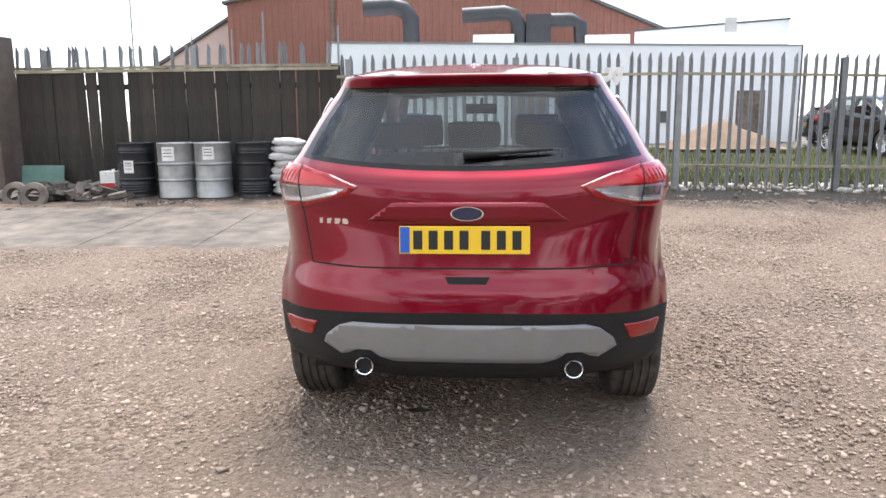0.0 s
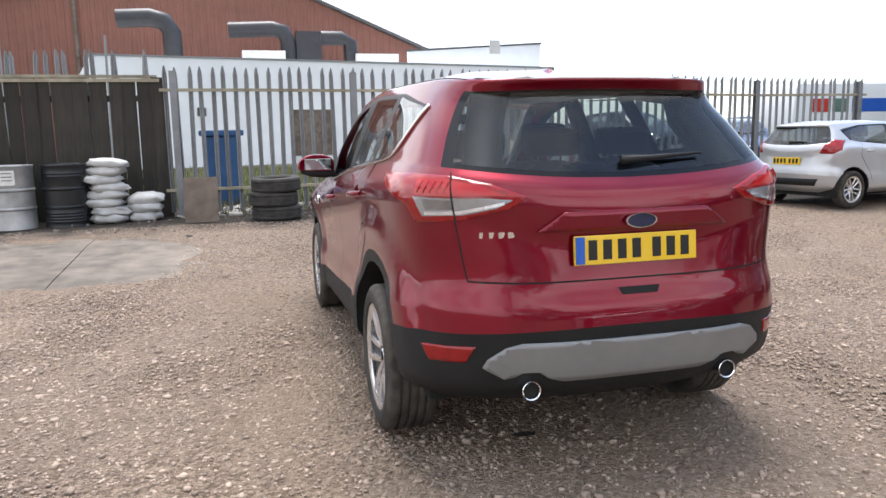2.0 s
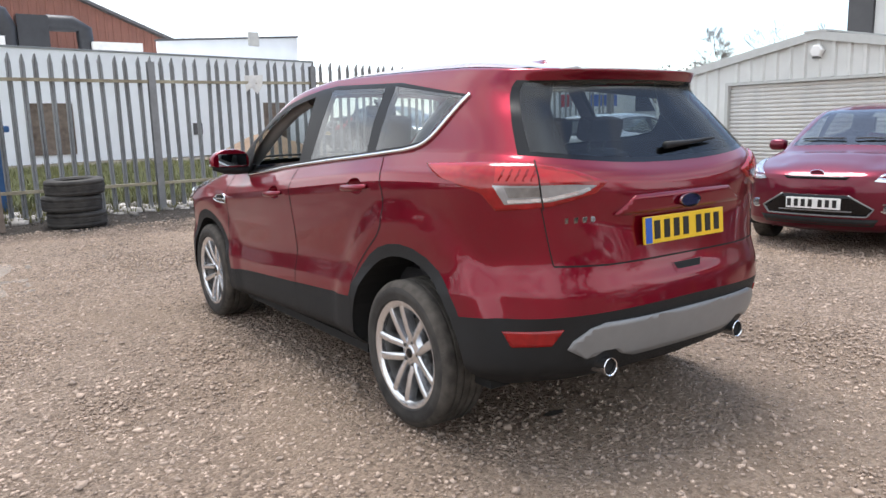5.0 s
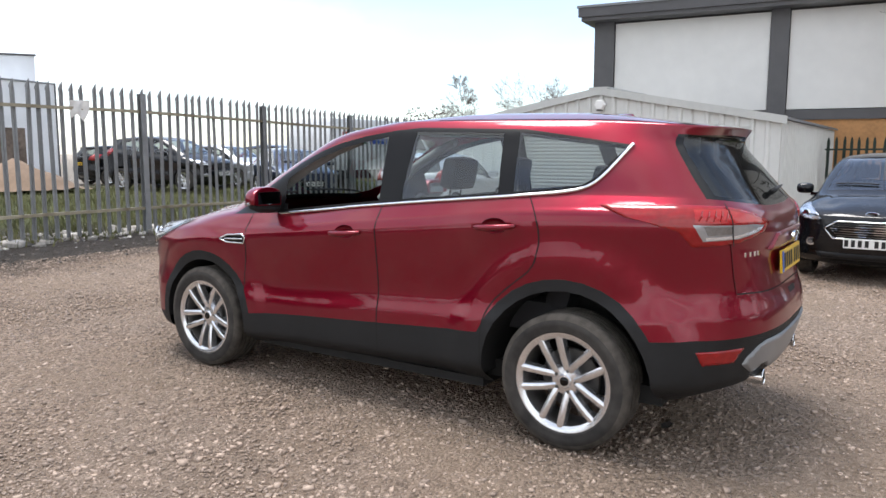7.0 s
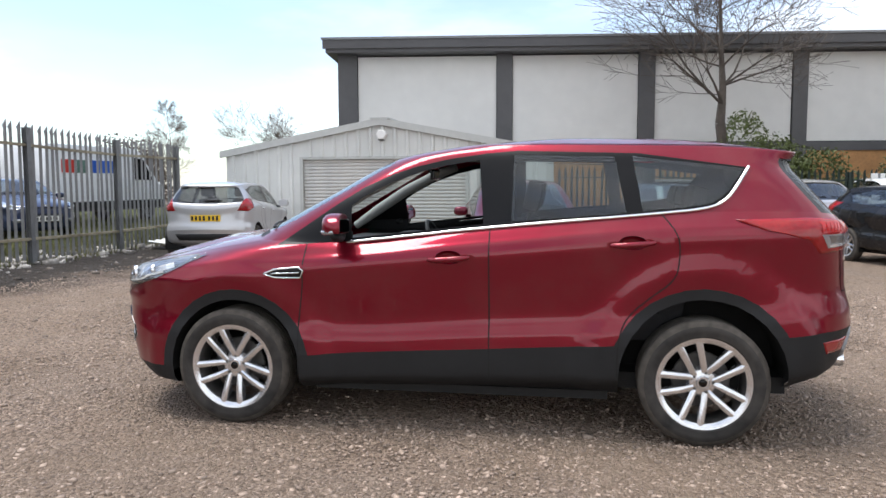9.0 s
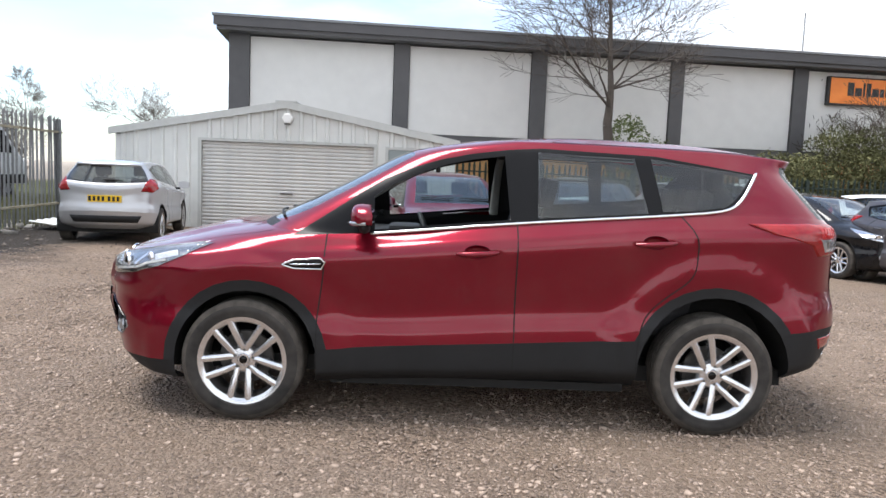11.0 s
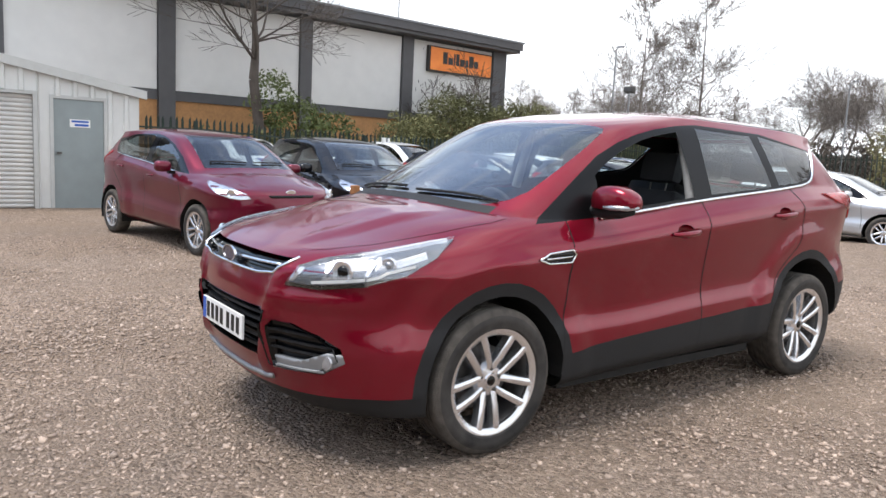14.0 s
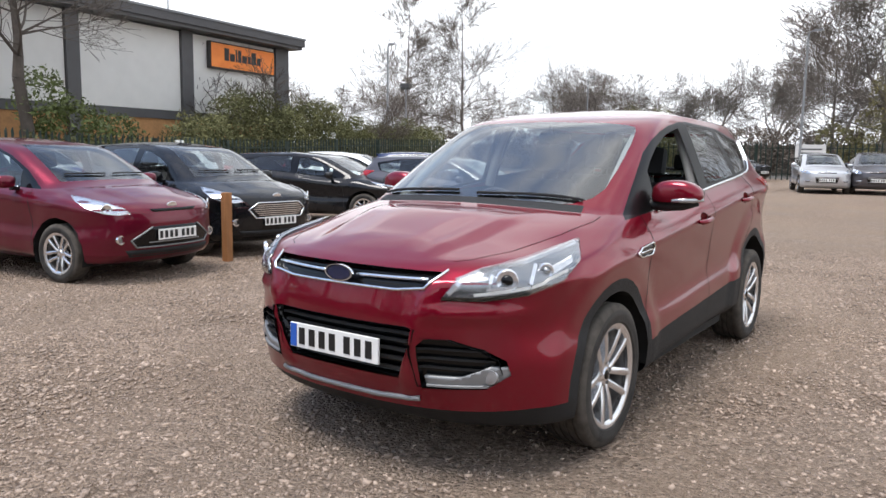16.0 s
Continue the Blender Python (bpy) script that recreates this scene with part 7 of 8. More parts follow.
        if not face:
            part("fog_lamp", on_skin(sh, [across_of(X(p), wv4) for p in P3], wv4, 0.006, 0.008, 0.05), LAMP_CLEAR, car)
        for y in (0.0, base):
            build_wheel(car, (sx * (width / 2 - 0.115), y, wheel), sx, wheel, 0.19, wheel * 0.70, turn=y, alloy=ALLOY if not steel else SATIN, detail=False)
            bm = bmesh.new()
            prev = None
            for i in range(13):
                a = math.pi * (-0.1 + 1.2 * i / 12)
                yy, zz = y + (ra + 0.004) * math.cos(a), wheel + (ra + 0.004) * math.sin(a)
                cur = [bm.verts.new((sx * (width / 2 - 0.03), yy, zz)), bm.verts.new((sx * 0.42, yy, zz)), bm.verts.new((sx * 0.42, y, wheel))]
                if prev:
                    bm.faces.new((prev[0], prev[1], cur[1], cur[0]))
                    bm.faces.new((prev[1], cur[2], cur[1]))
                prev = cur
            part("arch_liner", bm, GAP, car)
    if stripe:
        for y0, y1 in ((2.75, 3.35), (-0.30, 1.25)):
            for x in (-0.24, 0.24):
                bm = bmesh.new()
                add_ribbon(bm, skin_line(sh, [(x * kw, fy(y0), 0), (x * kw, fy(y1), 0)], (0, 0, -1), 0.005, 0.06), 0.26, Vector((0, 0, -1)))
                part("blue_stripe", bm, stripe, car, "broad blue stripe")
    fr, rr = Vector((0, -1, 0)), Vector((0, 1, 0))
    gp = lambda pts: [(x * kw, fz(z)) for x, z in pts]
    mouth = {"wide": [(-0.33, 0.655), (0.33, 0.655), (0.56, 0.50), (0.50, 0.415), (-0.50, 0.415), (-0.56, 0.50)],
             "barred": [(-0.36, 0.80), (0.36, 0.80), (0.50, 0.70), (0.40, 0.575), (-0.40, 0.575), (-0.50, 0.70)]}.get(face, [(-0.40, 0.665), (0.40, 0.665), (0.36, 0.43), (-0.36, 0.43)])
    gr = part("grille", on_skin(sh, gp(mouth), fr, 0.004, 0.01, 0.05), GLOSS_BLACK, car, "black front grille")
    if face:
        bm = bmesh.new()
        ring = [(x * kw, 0, fz(z)) for x, z in mouth]
        add_tube(bm, skin_line(sh, (ring + ring[:1]) if face == "barred" else [ring[1], ring[2], ring[3], ring[4], ring[5], ring[0]], fr, 0.008, 0.05), 0.009, 6)
        part("grille_rim", bm, CHROME if face == "barred" else SATIN, gr, smooth=True)
    if bars:
        for z in (0.765, 0.735, 0.705, 0.675, 0.645, 0.615) if face == "barred" else (0.47,) if face == "wide" else (0.63, 0.59, 0.47):
            w = 0.34 + 0.10 * max(0.0, 1 - abs(z - 0.70) / 0.1) if face == "barred" else 0.37
            bm = bmesh.new()
            add_ribbon(bm, skin_line(sh, [(-w * kw, 0, fz(z)), (w * kw, 0, fz(z))], fr, 0.010, 0.08), 0.011, fr, 0.008)
            part("grille_bar", bm, CHROME if face == "barred" else SATIN, gr)
    if face != "barred":
        part("upper_grille", on_skin(sh, gp([(-0.34, 0.862), (0.34, 0.862), (0.30, 0.828), (-0.30, 0.828)]), fr, 0.003, 0.006, 0.05), GLOSS_BLACK, car)
    if face:
        part("front_valance", on_skin(sh, gp([(-0.60, 0.385), (0.60, 0.385), (0.55, 0.30), (-0.55, 0.30)]), fr, 0.006, 0.01, 0.06), PLASTIC, car, "black lower lip")
        for sx in (-1, 1):
            o = sh.drop((sx * 0.655 * kw, 8, fz(0.515)), fr, 0.004)
            if o is not None:
                mm = Matrix.Translation(o) @ Matrix.Rotation(radians(-90), 4, "X")
                lathe("fog_ring", [(0.036, -0.01), (0.036, 0.010), (0.048, 0.010), (0.050, -0.01)], CHROME, car, segs=18, m=mm)
                lathe("fog_lens", [(0, 0.006), (0.036, 0.002)], LAMP_GREY, car, segs=18, m=mm)
    pz = {"wide": 0.555, "barred": 0.525}.get(face, 0.545)
    yn = sh.drop((0, 8, fz(pz)), fr)
    plate(car, (0, yn.y + 0.020, fz(pz)), 1, PLATE_WHITE, band=False)
    yr = sh.drop((0, -8, fz(0.92)), rr)
    plate(car, (0, yr.y - 0.02, fz(0.90)), -1, PLATE_YELLOW, band=False)
    part("rear_valance", on_skin(sh, gp([(-0.62, 0.56), (0.62, 0.56), (0.55, 0.42), (-0.55, 0.42)]), rr, 0.006, 0.01, 0.06), PLASTIC, car, "black rear valance")
    bm = bmesh.new()
    add_tube(bm, [sh.drop((x * kw, -8, fz(1.27)), rr, 0.015) for x in (-0.02, 0.15, 0.32)], [0.02, 0.014, 0.006], 6)
    part("rear_wiper", bm, PLASTIC, car)
    ye = sh.drop((0, 8, fz(0.90)), fr)
    lathe("front_emblem", [(0, 0.008), (0.062, 0.007), (0.07, 0.0)], CHROME, car, "bright oval emblem", segs=18, m=Matrix.Translation((0, ye.y + 0.012, fz(0.90))) @ Matrix.Rotation(radians(-90), 4, "X") @ Matrix.Diagonal((1, 0.45, 1, 1)))
    for x0, x1 in ((0.55, 0.05), (-0.05, -0.55)):
        bm = bmesh.new()
        pts = [sh.drop(((x0 + (x1 - x0) * f) * kw, fy(2.46) - 0.20 * abs(x0 + (x1 - x0) * f) ** 2, 3), (0, 0, -1), 0.018) for f in (0, 0.33, 0.66, 1)]
        add_tube(bm, [p for p in pts if p is not None], 0.009, 5)
        part("windscreen_wiper", bm, PLASTIC, car)
    box("floor_pan", (-0.66 * kw, fy(-0.5), fz(0.20)), (0.66 * kw, fy(3.2), fz(0.34)), GAP, car)
    bm = sh.region((S.PAINT, S.FRAME), both=True, inward=0.02)
    gone = [f for f in bm.faces if not (fz(0.5) < f.calc_center_median().z and fy(-0.62) < f.calc_center_median().y < fy(2.1))]
    bmesh.ops.delete(bm, geom=gone, context="FACES")
    part("cabin_lining", bm, TRIM, car)
    bm = bmesh.new()
    add_box(bm, (-0.66 * kw, fy(1.80), fz(0.6)), (0.66 * kw, fy(2.34), fz(1.04)), bevel=0.05)
    part("dashboard", bm, TRIM, car)
    for x in (-0.36, 0.36):
        seat(car, x * kw, fy(1.0), fz(0.42), SEAT_CLOTH, 0.46)
    bm = bmesh.new()
    add_box(bm, (-0.62 * kw, fy(0.0), fz(0.45)), (0.62 * kw, fy(0.16), fz(1.15)), bevel=0.05)
    part("rear_bench", bm, SEAT_CLOTH, car)
    sh.bm.free()
    return car


build_car("hatchback", (7.95, 1.64), 99, MAROON, "maroon five-door hatchback parked by the shed", face="wide", waist=True)
build_car("hatchback", (8.56, -0.98), 88, BLACK_PAINT, "black three-door hatchback parked in a row", face="barred")
build_car("hatchback", (7.75, 7.05), -80, SILVER, "silver hatchback parked nose to the shed", 3.76, 1.64, 1.38, 2.42, 0.74, 0.295)
build_car("saloon_car", (10.92, -5.53), 108, BLACK_PAINT, "black saloon with bright wheels in the row", 4.75, 1.85, 1.48, 2.85, 0.92, 0.33)
build_car("hatchback", (16.15, -1.99), 96, WHITE_PAINT, "white hatchback with blue stripes by the green fence", 4.2, 1.76, 1.46, 2.58, 0.85, 0.31, stripe=PURPLE_SIGN)
build_car("people_carrier", (16.06, -5.13), 94, SILVER, "silver people carrier parked by the green fence", 4.4, 1.80, 1.62, 2.7, 0.88, 0.32)
build_car("hatchback", (7.94, -6.78), 96, GREY_PAINT, "dark grey hatchback facing the ruby car", 4.26, 1.78, 1.45, 2.63, 0.86, 0.315)
build_car("hatchback", (5.85, -10.75), 100, SILVER, "silver hatchback parked behind a grey one", 4.3, 1.80, 1.47, 2.64, 0.88, 0.315)
build_car("saloon_car", (13.6, -13.6), 110, BLUE_PAINT, "dark blue car in the far row", 4.5, 1.8, 1.46, 2.7, 0.9, 0.32)
build_car("people_carrier", (17.9, -7.9), 96, WHITE_PAINT, "white people carrier behind the black saloon", 4.5, 1.82, 1.66, 2.72, 0.88, 0.33)
build_car("hatchback", (12.9, -9.0), 112, WHITE_PAINT, "white hatchback behind a dark grey one", 4.2, 1.76, 1.50, 2.58, 0.85, 0.31)
build_car("hatchback", (2.9, -26.6), 16, SILVER, "silver hatchback facing across the yard", 4.2, 1.72, 1.44, 2.62, 0.84, 0.30)
build_car("hatchback", (1.0, -27.2), 10, GREY_PAINT, "grey hatchback in the far row", 4.2, 1.76, 1.50, 2.6, 0.85, 0.31)
build_car("hatchback", (-2.0, -20.2), 8, RED_PAINT, "bright red hatchback in the far row", 4.0, 1.72, 1.47, 2.5, 0.82, 0.30)
build_car("saloon_car", (10.0, -38.5), 60, BLACK_PAINT, "dark saloon by the far fence", 4.5, 1.8, 1.45, 2.7, 0.9, 0.31)
build_car("off_roader", (11.6, 21.6), 190, BLACK_PAINT, "dark off-roader beyond the palisade", 4.6, 1.9, 1.80, 2.7, 0.88, 0.37)
build_car("estate_saloon", (14.9, 22.6), 186, SILVER, "silver car beyond the palisade", 4.5, 1.8, 1.55, 2.65, 0.88, 0.32)
build_car("estate_saloon", (17.6, 22.0), 182, BLUE_PAINT, "dark blue car beyond the palisade", 4.5, 1.8, 1.58, 2.65, 0.88, 0.32)
build_car("hatchback", (12.2, 25.2), -95, BLACK_PAINT, "dark hatchback before the white works wall", 4.2, 1.76, 1.48, 2.58, 0.85, 0.31)
build_car("hatchback", (12.6, 15.8), 150, BLUE_PAINT, "dark blue hatchback beyond the palisade", 4.2, 1.76, 1.48, 2.58, 0.85, 0.31)


def build_van():
    van = empty("panel_van", Matrix.Translation((15.6, 16.6, gz(15.6, 16.6))) @ Matrix.Rotation(radians(-92), 4, "Z"), "white long panel van with printed bars on its side", "van")
    prof = [(-0.9, 0.45), (-0.95, 1.2), (-0.9, 2.35), (-0.8, 2.5), (3.5, 2.52), (3.85, 2.35), (4.55, 1.45), (5.05, 1.25), (5.2, 0.95), (5.2, 0.42)]
    bm = bmesh.new()
    m = Matrix(((0, 0, 1, 0), (1, 0, 0, 0), (0, 1, 0, 0), (0, 0, 0, 1)))
    add_prism(bm, prof, -0.98, 0.98, m)
    bmesh.ops.bevel(bm, geom=[e for e in bm.edges if abs(e.verts[0].co.x - e.verts[1].co.x) < 1e-4], offset=0.08, segments=2, profile=0.6, affect="EDGES")
    part("body", bm, WHITE_PAINT, van, smooth=True, angle=35)
    for s in (-1, 1):
        bm = bmesh.new()
        add_prism(bm, [(3.35, 1.45), (4.40, 1.45), (3.85, 2.15), (3.35, 2.2)], 0, 0.02, Matrix.Translation((s * 0.985, 0, 0)) @ m if s > 0 else Matrix.Translation((-1.005, 0, 0)) @ m)
        part("side_window", bm, GLOSS_BLACK, van)
        for y0, y1, mt in ((-0.3, 0.25, RED_PRINT), (0.4, 0.9, GREEN_SHEET), (1.1, 2.4, PLATE_BLUE)):
            box("printed_bar", (s * 0.99 - 0.004, y0, 1.65), (s * 0.99 + 0.004, y1, 2.05), mt, van)
        box("bumper_strip", (s * 0.985 - 0.02, -0.8, 0.45), (s * 0.985 + 0.02, 5.0, 0.75), PLASTIC, van)
        for y in (0.0, 4.1):
            build_wheel(van, (s * 0.86, y, 0.36), s, 0.36, 0.22, 0.22, alloy=SATIN, detail=False)
    bm = bmesh.new()
    add_prism(bm, [(4.50, 1.50), (3.88, 2.30), (3.90, 2.32), (4.53, 1.52)], -0.85, 0.85, m)
    part("windscreen", bm, GLOSS_BLACK, van)


build_van()

# wooden posts along the row
for x, y in ((5.36, -0.06), (6.49, -5.91), (12.7, -4.0), (11.3, -8.3), (14.0, -9.4)):
    bm = bmesh.new()
    add_box(bm, (-0.048, -0.048, -0.3), (0.048, 0.048, 0.86), bevel=0.010)
    o = part("timber_post", bm, POST_WOOD)
    o.location = (x, y, gz(x, y))
    tagged(o, "short orange-brown square timber post in the gravel", "post", "timber posts")
# corrugated offcut beside the fence
verts, faces = [], []
for i in range(25):
    xx = 9.0 + i * 0.055
    for yy in (8.55, 9.15):
        verts.append((xx, yy, gz(xx, yy) + 0.10 + 0.022 * math.sin(i * 1.3) + 0.10 * (yy - 8.5)))
for i in range(24):
    faces.append((2 * i, 2 * i + 2, 2 * i + 3, 2 * i + 1))
me_ob = obj("corrugated_sheet", verts, faces, SHED_SHEET)
me_ob.modifiers.new("thick", "SOLIDIFY").thickness = 0.006
tagged(me_ob, "loose pale corrugated sheet lying by the fence", "metal sheet")
# a rag caught on the fence
bm = flat_patch([(-0.16, 0.14), (0.15, 0.15), (0.13, -0.02), (0.05, -0.16), (-0.05, -0.05), (-0.14, -0.12)], 0.03)
for v in bm.verts:
    v.co = Vector((2.02 + v.co.x, fence_y(2.0) - 0.06 + 0.03 * noise.noise((v.co.x * 9, v.co.y * 9, 0)), 2.08 + v.co.y))
tagged(part("plastic_rag", bm, PAPER, smooth=True), "torn white plastic caught on the fence rail", "rag")


# ---- trees, hedges and the far side ----
def branch_tree(seed, height, spread=0.5, levels=5, trunk=0.02, twig=0.01, clear=0.2, leader=False):
    """A bare tree: a tapered trunk and limbs that fork down to twigs. Returns trunk and twig meshes as lists."""
    rnd = random.Random(seed)
    thick, thin = ([], []), ([], [])

    def seg(store, p, q, r0, r1, sides):
        verts, faces = store
        d = (q - p).normalized()
        u = d.orthogonal().normalized()
        v = d.cross(u)
        b = len(verts)
        for c, r in ((p, r0), (q, r1)):
            for k in range(sides):
                a = 2 * math.pi * k / sides
                verts.append(c + (u * math.cos(a) + v * math.sin(a)) * r)
        for k in range(sides):
            faces.append((b + k, b + (k + 1) % sides, b + sides + (k + 1) % sides, b + sides + k))

    def grow(p, d, length, r, lev):
        n = 4 if lev < 2 else 3 if lev < 4 else 2 if lev == 4 else 1
        for k in range(n):
            d = (d + Vector((rnd.gauss(0, 0.10), rnd.gauss(0, 0.10), rnd.gauss(0.05, 0.06)))).normalized()
            q = p + d * (length / n)
            r2 = max(twig, r * (0.86 if lev < 2 else 0.8))
            seg(thick if lev < 3 else thin, p, q, r, r2, 7 if lev == 0 else 5 if lev < 3 else 3)
            p, r = q, r2
            if lev < levels and (k > 0 or lev > 0):
                for _ in range(1 if lev < 2 else (1 if rnd.random() < 0.75 else 2)):
                    side = (d.orthogonal().normalized())
                    side.rotate(Matrix.Rotation(rnd.uniform(0, 2 * math.pi), 3, d))
                    nd = (d * (1 - spread) + side * spread * rnd.uniform(0.8, 1.4) + Vector((0, 0, 0.10))).normalized()
                    grow(p, nd, length * rnd.uniform(0.48, 0.72), r * rnd.uniform(0.45, 0.65), lev + 1)
        if lev < levels:
            for _ in range(2):
                nd = (d + Vector((rnd.gauss(0, 0.35), rnd.gauss(0, 0.35), rnd.gauss(0, 0.2)))).normalized()
                grow(p, nd, length * rnd.uniform(0.55, 0.75), r * 0.75, lev + 1)

    def climb(p, r):
        n = 11
        d = Vector((0, 0, 1))
        step = height * (0.97 - clear) / n
        for k in range(n):
            d = (d + Vector((rnd.gauss(0, 0.05), rnd.gauss(0, 0.05), 0.08))).normalized()
            q = p + d * step
            r2 = max(twig, r * 0.84)
            seg(thick, p, q, r, r2, 7)
            p, r = q, r2
            for _ in range(3 if k < n - 1 else 4):
                a = rnd.uniform(0, 2 * math.pi)
                up = rnd.uniform(0.15, 0.9)
                grow(p, Vector((math.cos(a), math.sin(a), up)).normalized(), height * spread * 0.42 * (1.05 - 0.75 * k / n) * rnd.uniform(0.7, 1.2), r * 0.42, 2)

    r0 = height * trunk
    base = Vector((0, 0, -0.2))
    top = Vector((rnd.gauss(0, 0.03) * height, rnd.gauss(0, 0.03) * height, height * clear))
    seg(thick, base, top, r0 * 1.25, r0, 8)
    if leader:
        climb(top, r0)
    else:
        grow(top, (top - base).normalized(), height * (0.98 - clear) * 0.55, r0, 0)
    high = max(p.z for p in thin[0])
    for store in (thick[0], thin[0]):
        for p in store:
            if p.z > top.z:
                p.z = top.z + (p.z - top.z) * (height - top.z) / (high - top.z)
    return thick, thin


def tree_object(at, meshes, scale, turn, label, group, category="tree"):
    t = tagged(new("tree"), label, category, group)
    t.matrix_world = Matrix.Translation(at) @ Matrix.Rotation(turn, 4, "Z") @ Matrix.Diagonal((scale, scale, scale, 1))
    for name, me in meshes:
        o = new(name, me)
        o.parent = t
    return t


def tree_meshes(seed, height, bark, fine, **kw):
    thick, thin = branch_tree(seed, height, **kw)
    out = []
    for name, (v, f), mt in (("trunk", thick, bark), ("crown", thin, fine)):
        me = bpy.data.meshes.new(name)
        me.from_pydata([tuple(p) for p in v], [], f)
        me.materials.append(mt)
        me.update()
        out.append((name, me))
    return out


near = tree_meshes(21, 10.4, BARK, BARK, spread=0.50, levels=5, trunk=0.014, clear=0.30, twig=0.007, leader=True)
tree_object((18.2, -4.2, 0.05), near, 1.0, 0.6, "bare alder before the store's white panels", "bare trees by the store")
small = tree_meshes(22, 6.0, BARK, BARK, spread=0.5, levels=4, trunk=0.009, clear=0.12, twig=0.010)
for x, y, s, a in ((19.6, -12.4, 1.05, 0.3), (20.2, -15.0, 0.85, 2.0), (19.9, -18.0, 0.7, 4.0)):
    tree_object((x, y, 0.1), small, s, a, "thin bare sapling behind the hedge", "saplings")
far_a = tree_meshes(31, 14, TWIG, TWIG, spread=0.45, levels=5, trunk=0.011, clear=0.1, twig=0.011, leader=True)
far_b = tree_meshes(33, 13, TWIG, TWIG, spread=0.56, levels=5, trunk=0.014, clear=0.15, twig=0.012)
far_c = tree_meshes(35, 12, TWIG, TWIG, spread=0.50, levels=5, trunk=0.013, clear=0.16, twig=0.012)
row = random.Random(9)
spots = [(34, -40, far_a, 1.0), (30.5, -43, far_a, 1.1), (37, -47, far_b, 0.72), (27, -50, far_b, 0.68), (23.5, -52, far_c, 0.70), (41, -43, far_c, 0.66), (20, -55, far_c, 0.72), (15, -56, far_b, 0.76),
         (10.5, -54, far_b, 0.80), (6.0, -50, far_c, 0.85), (4.4, -42, far_a, 0.80), (1.9, -42, far_a, 1.22), (0.4, -41, far_c, 1.15), (-0.5, -44, far_c, 1.05), (-4.0, -42, far_a, 1.25), (-8, -46, far_b, 1.2), (46, -40, far_b, 0.62), (52, -44, far_c, 0.66), (-12, -40, far_a, 1.2)]
belt = random.Random(17)
spots += [(46 - 3.3 * k + belt.uniform(-1, 1), -57 - belt.uniform(0, 6), (far_b, far_c)[k % 2], belt.uniform(0.55, 0.82)) for k in range(16)]
for x, y, ms, s in spots:
    tree_object((x, y, 0.15), ms, s * row.uniform(0.94, 1.06), row.uniform(0, 6.28), "bare winter tree on the far side of the yard", "far bare trees")
tree_object((27.5, 14.8, 0.2), far_c, 0.42, 1.0, "small twiggy tree behind the shed", "trees behind the shed")
tree_object((33, 22, 0.2), far_a, 0.42, 2.0, "thin tree behind the works road", "trees behind the shed")


def foliage(name, blobs, n, size, mat, label, seed, category="hedge"):
    """A mass of small leaves spread over and into uneven clumps."""
    g = np.random.default_rng(seed)
    w = np.array([b[3] * b[4] + b[4] * b[5] + b[3] * b[5] for b in blobs])
    pick = g.choice(len(blobs), n, p=w / w.sum())
    B = np.array(blobs)[pick]
    d = g.normal(size=(n, 3))
    d /= np.linalg.norm(d, axis=1)[:, None]
    rad = g.uniform(0.55, 1.0, n) ** 0.5
    rad *= 1 + 0.22 * np.sin(d[:, 0] * 7 + pick) * np.cos(d[:, 2] * 6 + pick * 2)
    P = B[:, :3] + d * B[:, 3:6] * rad[:, None]
    P[:, 2] = np.maximum(P[:, 2], 0.05)
    a = g.normal(size=(n, 3))
    a /= np.linalg.norm(a, axis=1)[:, None]
    b = np.cross(a, g.normal(size=(n, 3)))
    b /= np.linalg.norm(b, axis=1)[:, None]
    s = (size * g.uniform(0.5, 1.3, n))[:, None]
    V = np.stack([P - a * s, P + b * s * 0.45, P + a * s, P - b * s * 0.45], 1).reshape(-1, 3)
    F = np.arange(n * 4).reshape(-1, 4)
    return tagged(obj(name, V.tolist(), F.tolist(), mat), label, category, kind="stuff")


g9 = random.Random(4)
blobs = []
y = -9.0
while y > -25:
    h = 1.25 + 0.35 * g9.random() + (0.25 if -17 < y < -11 else -0.05)
    blobs.append((18.6 + 0.12 * (-y - 10) + g9.uniform(-0.3, 0.3), y, h * 0.95, 1.0, 0.9, h))
    y -= 0.75
foliage("hedge", blobs, 120000, 0.052, LEAF, "dense dark green hedge below the store", 1)
blobs = [(17.8 + g9.uniform(-0.4, 0.4), -2.0 - 0.8 * k, 0.75, 0.7, 0.8, 0.8 + 0.25 * g9.random()) for k in range(9)]
foliage("shrub", blobs, 9000, 0.075, LEAF, "low evergreen shrubs behind the green fence", 2, "shrub")
foliage("shrub", [(18.6, -5.4, 1.7, 1.2, 1.1, 1.1), (18.8, -6.6, 1.5, 1.0, 1.0, 1.0), (18.4, -4.4, 2.6, 0.8, 0.7, 0.9)], 5200, 0.07, LEAF_SPRING, "ragged green climber on the alder", 3, "shrub")
blobs = [(40 - 3.1 * k, -54 - 1.2 * math.sin(k), 1.6, 2.6, 2.0, 2.0 + 0.8 * g9.random()) for k in range(18)]
foliage("far_thicket", blobs, 64000, 0.13, BROWN_TWIG, "brown leafless thicket along the far boundary", 5, "thicket")
blobs = [(4.1, -41, 1.9, 1.3, 1.2, 1.6), (3.2, -41.2, 1.4, 1.0, 1.0, 1.2), (15.6, -42, 2.2, 2.3, 2.0, 2.4), (13.6, -42.5, 1.8, 1.6, 1.6, 1.8), (1.4, -40.6, 2.6, 1.6, 1.4, 3.4)]
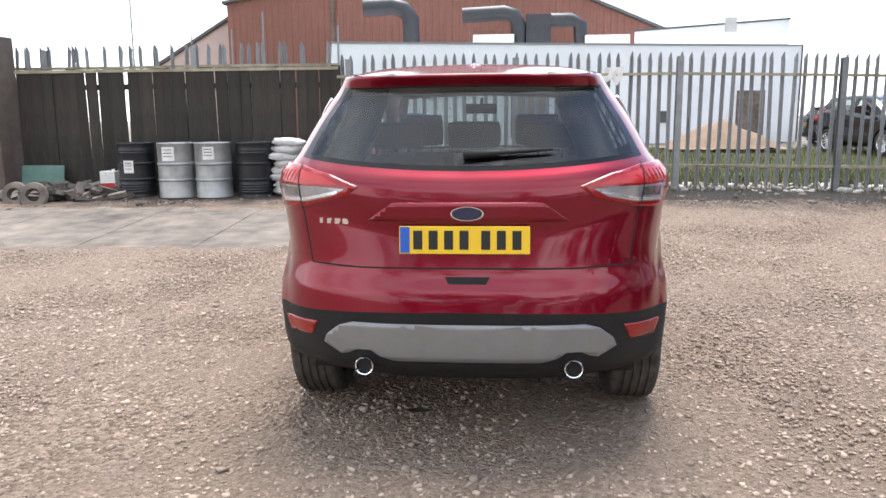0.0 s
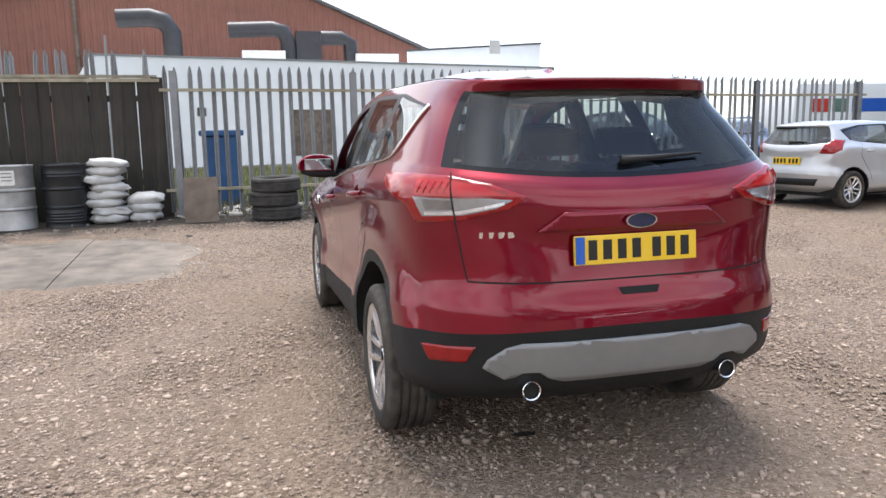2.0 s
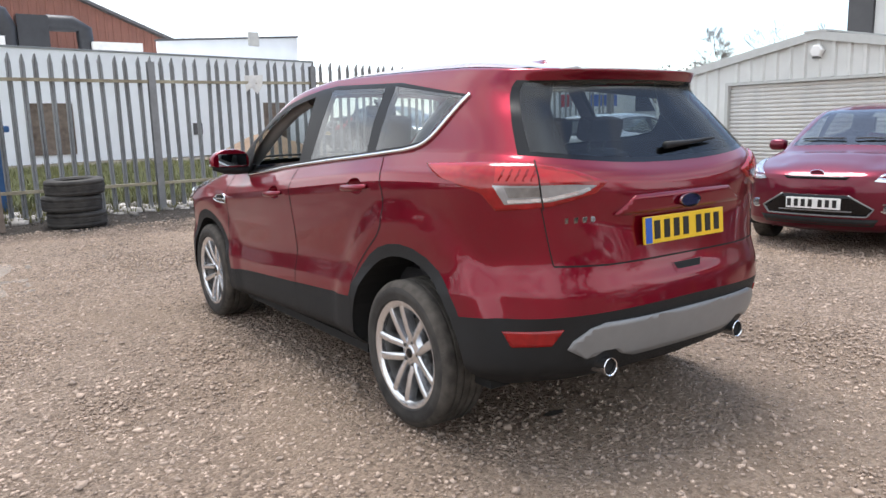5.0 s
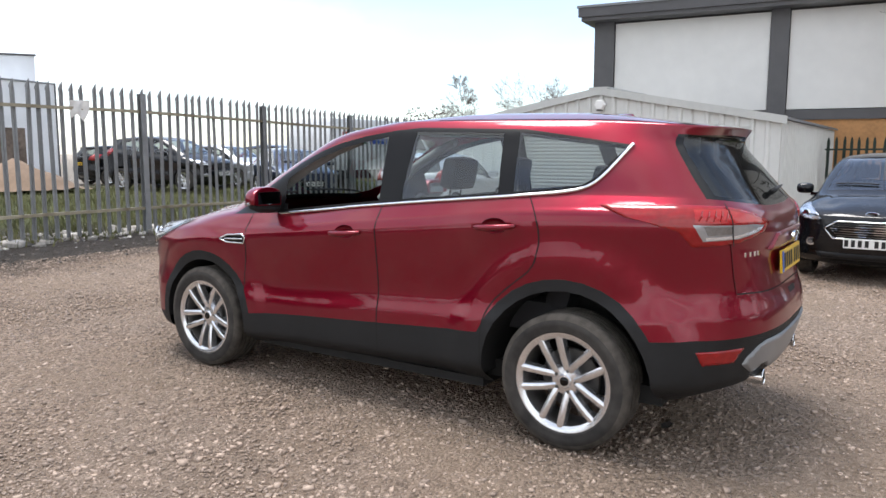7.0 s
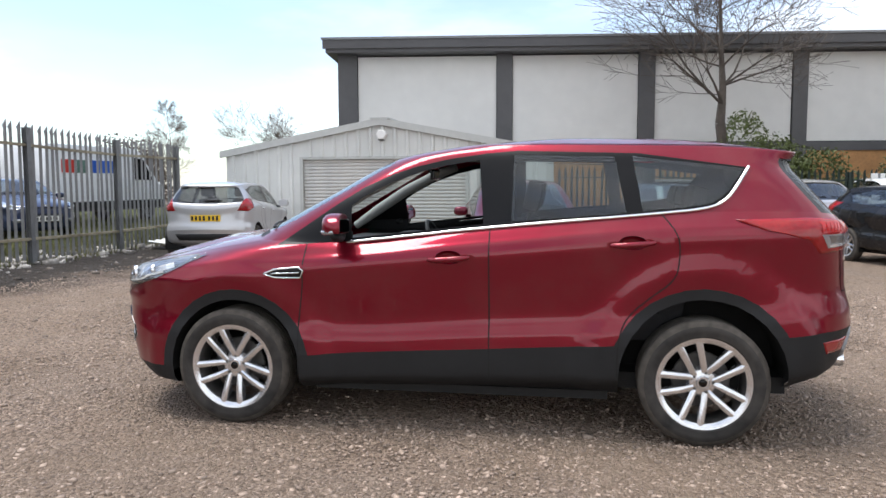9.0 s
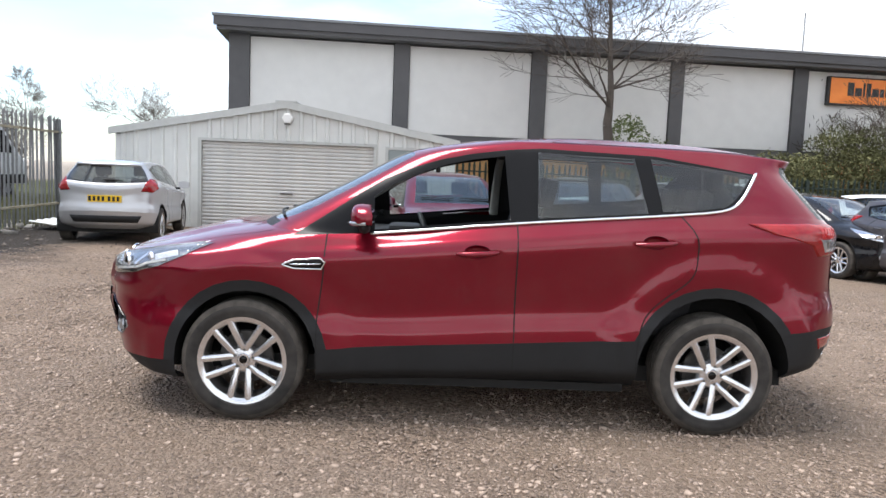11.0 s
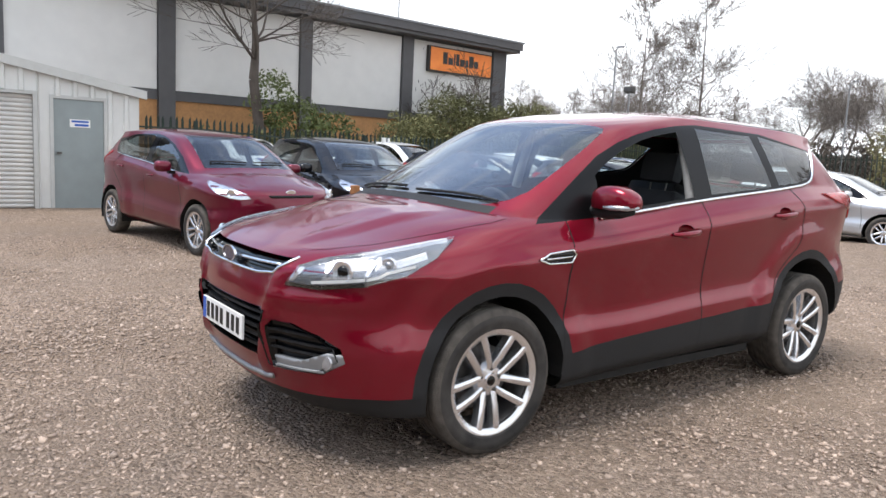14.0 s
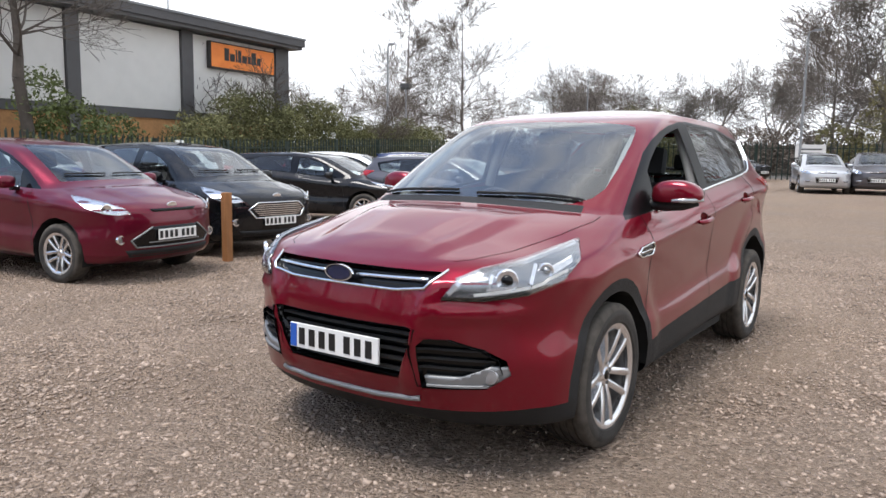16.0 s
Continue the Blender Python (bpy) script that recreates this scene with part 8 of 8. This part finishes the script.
foliage("far_bushes", blobs, 16000, 0.08, LEAF_OLIVE, "yellow-green bushes on the far boundary", 6, "bushes")
blobs = [(30 + 2.5 * k, 24 + 1.0 * k, 1.5, 2.2, 1.6, 1.7 + g9.random()) for k in range(6)]
foliage("far_thicket", blobs, 12000, 0.11, BROWN_TWIG, "brown thicket beyond the works yard", 7, "thicket")

palisade("green_fence", (16.55, 1.0), (18.2, -23.0), lambda x, y: gz(x, y), 1.85, 0.165, GREEN_FENCE, (-1.5, -4.2, -6.9, -9.6, -12.3, -15.0, -17.7), "dark green palisade fence before the hedge", seed=8)
palisade("far_fence", (22.0, -40.0), (-14.0, -38.5), lambda x, y: gz(x, y), 2.1, 0.30, GREEN_FENCE, (20, 14, 8, 2, -4), "dark green fence along the far boundary", seed=9)
FAR_WALL = material("brown_far_wall", (0.11, 0.095, 0.08), 0.9, vary=0.2, scale=2)
tagged(box("wall_far", (-16, -58.5, 0), (60, -58, 2.5), FAR_WALL), "low brown wall at the far boundary", "wall", kind="structure")


def street_lamp(x, y, h, arm, label, flood=False):
    lp = empty("street_lamp", Matrix.Translation((x, y, gz(x, y))), label, "street lamp", "lamps round the yard")
    tube("pole", [(0, 0, -0.2), (0, 0, h * 0.5), (0, 0, h)], [0.075, 0.06, 0.045], LAMP_POST, lp)
    if flood:
        box("lamp_head", (-0.28, -0.14, h), (0.28, 0.14, h + 0.26), STEEL_DARK, lp, bevel=0.03)
        box("bracket", (-0.30, -0.03, h - 0.08), (0.30, 0.03, h), STEEL_DARK, lp)
    else:
        tube("arm", [(0, 0, h - 0.02), (arm[0] * 0.5, arm[1] * 0.5, h + 0.05), (arm[0], arm[1], h + 0.06)], 0.03, LAMP_POST, lp)
        box("lamp_head", (arm[0] - 0.22, arm[1] - 0.09, h + 0.0), (arm[0] + 0.22, arm[1] + 0.09, h + 0.10), LAMP_POST, lp, bevel=0.03)


street_lamp(26.0, -28.2, 7.3, (-0.6, 0.35), "tall grey street lamp beyond the hedge")
street_lamp(22.6, -25.6, 4.6, (0, 0), "floodlight on a short dark pole", True)
street_lamp(5.2, -36.5, 7.6, (-0.5, 0.3), "tall grey street lamp by the far fence")
street_lamp(22.0, -47.0, 7.0, (-0.5, 0.3), "distant grey street lamp")
for x, y, z, sx, sz, mt, lab in ((19.4, -19.5, 0.75, 1.3, 0.55, PURPLE_SIGN, "blue-violet board on the fence"), (5.0, -38.3, 1.5, 1.5, 0.7, PAPER, "white notice on the far fence"), (16.9, -7.6, 1.35, 0.5, 0.32, PAPER, "white notice on the green fence")):
    b = empty("notice_board", Matrix.Translation((x, y, z)), lab, "notice board", "notice boards")
    b.rotation_euler = (0, 0, radians(-60) if x > 10 else 0)
    box("board", (-sx / 2, -0.02, 0), (sx / 2, 0.02, sz), mt, b)
    for k in range(2):
        box("printed_bar", (-sx * 0.38, 0.0215, sz * (0.28 + 0.3 * k)), (sx * 0.3, 0.0235, sz * (0.40 + 0.3 * k)), PAPER if mt is PURPLE_SIGN else STEEL_DARK, b)
    tube("post", [(0, -0.04, -z), (0, -0.04, sz)], 0.03, LAMP_POST, b)
bm = bmesh.new()
add_box(bm, (24.0, -31.0, 0), (29.0, -27.5, 2.6), bevel=0.02)
add_box(bm, (23.8, -31.2, 2.6), (29.2, -27.3, 2.75))
tagged(part("kiosk", bm, SHED_TRIM), "small cream flat-roofed hut beyond the hedge", "hut")
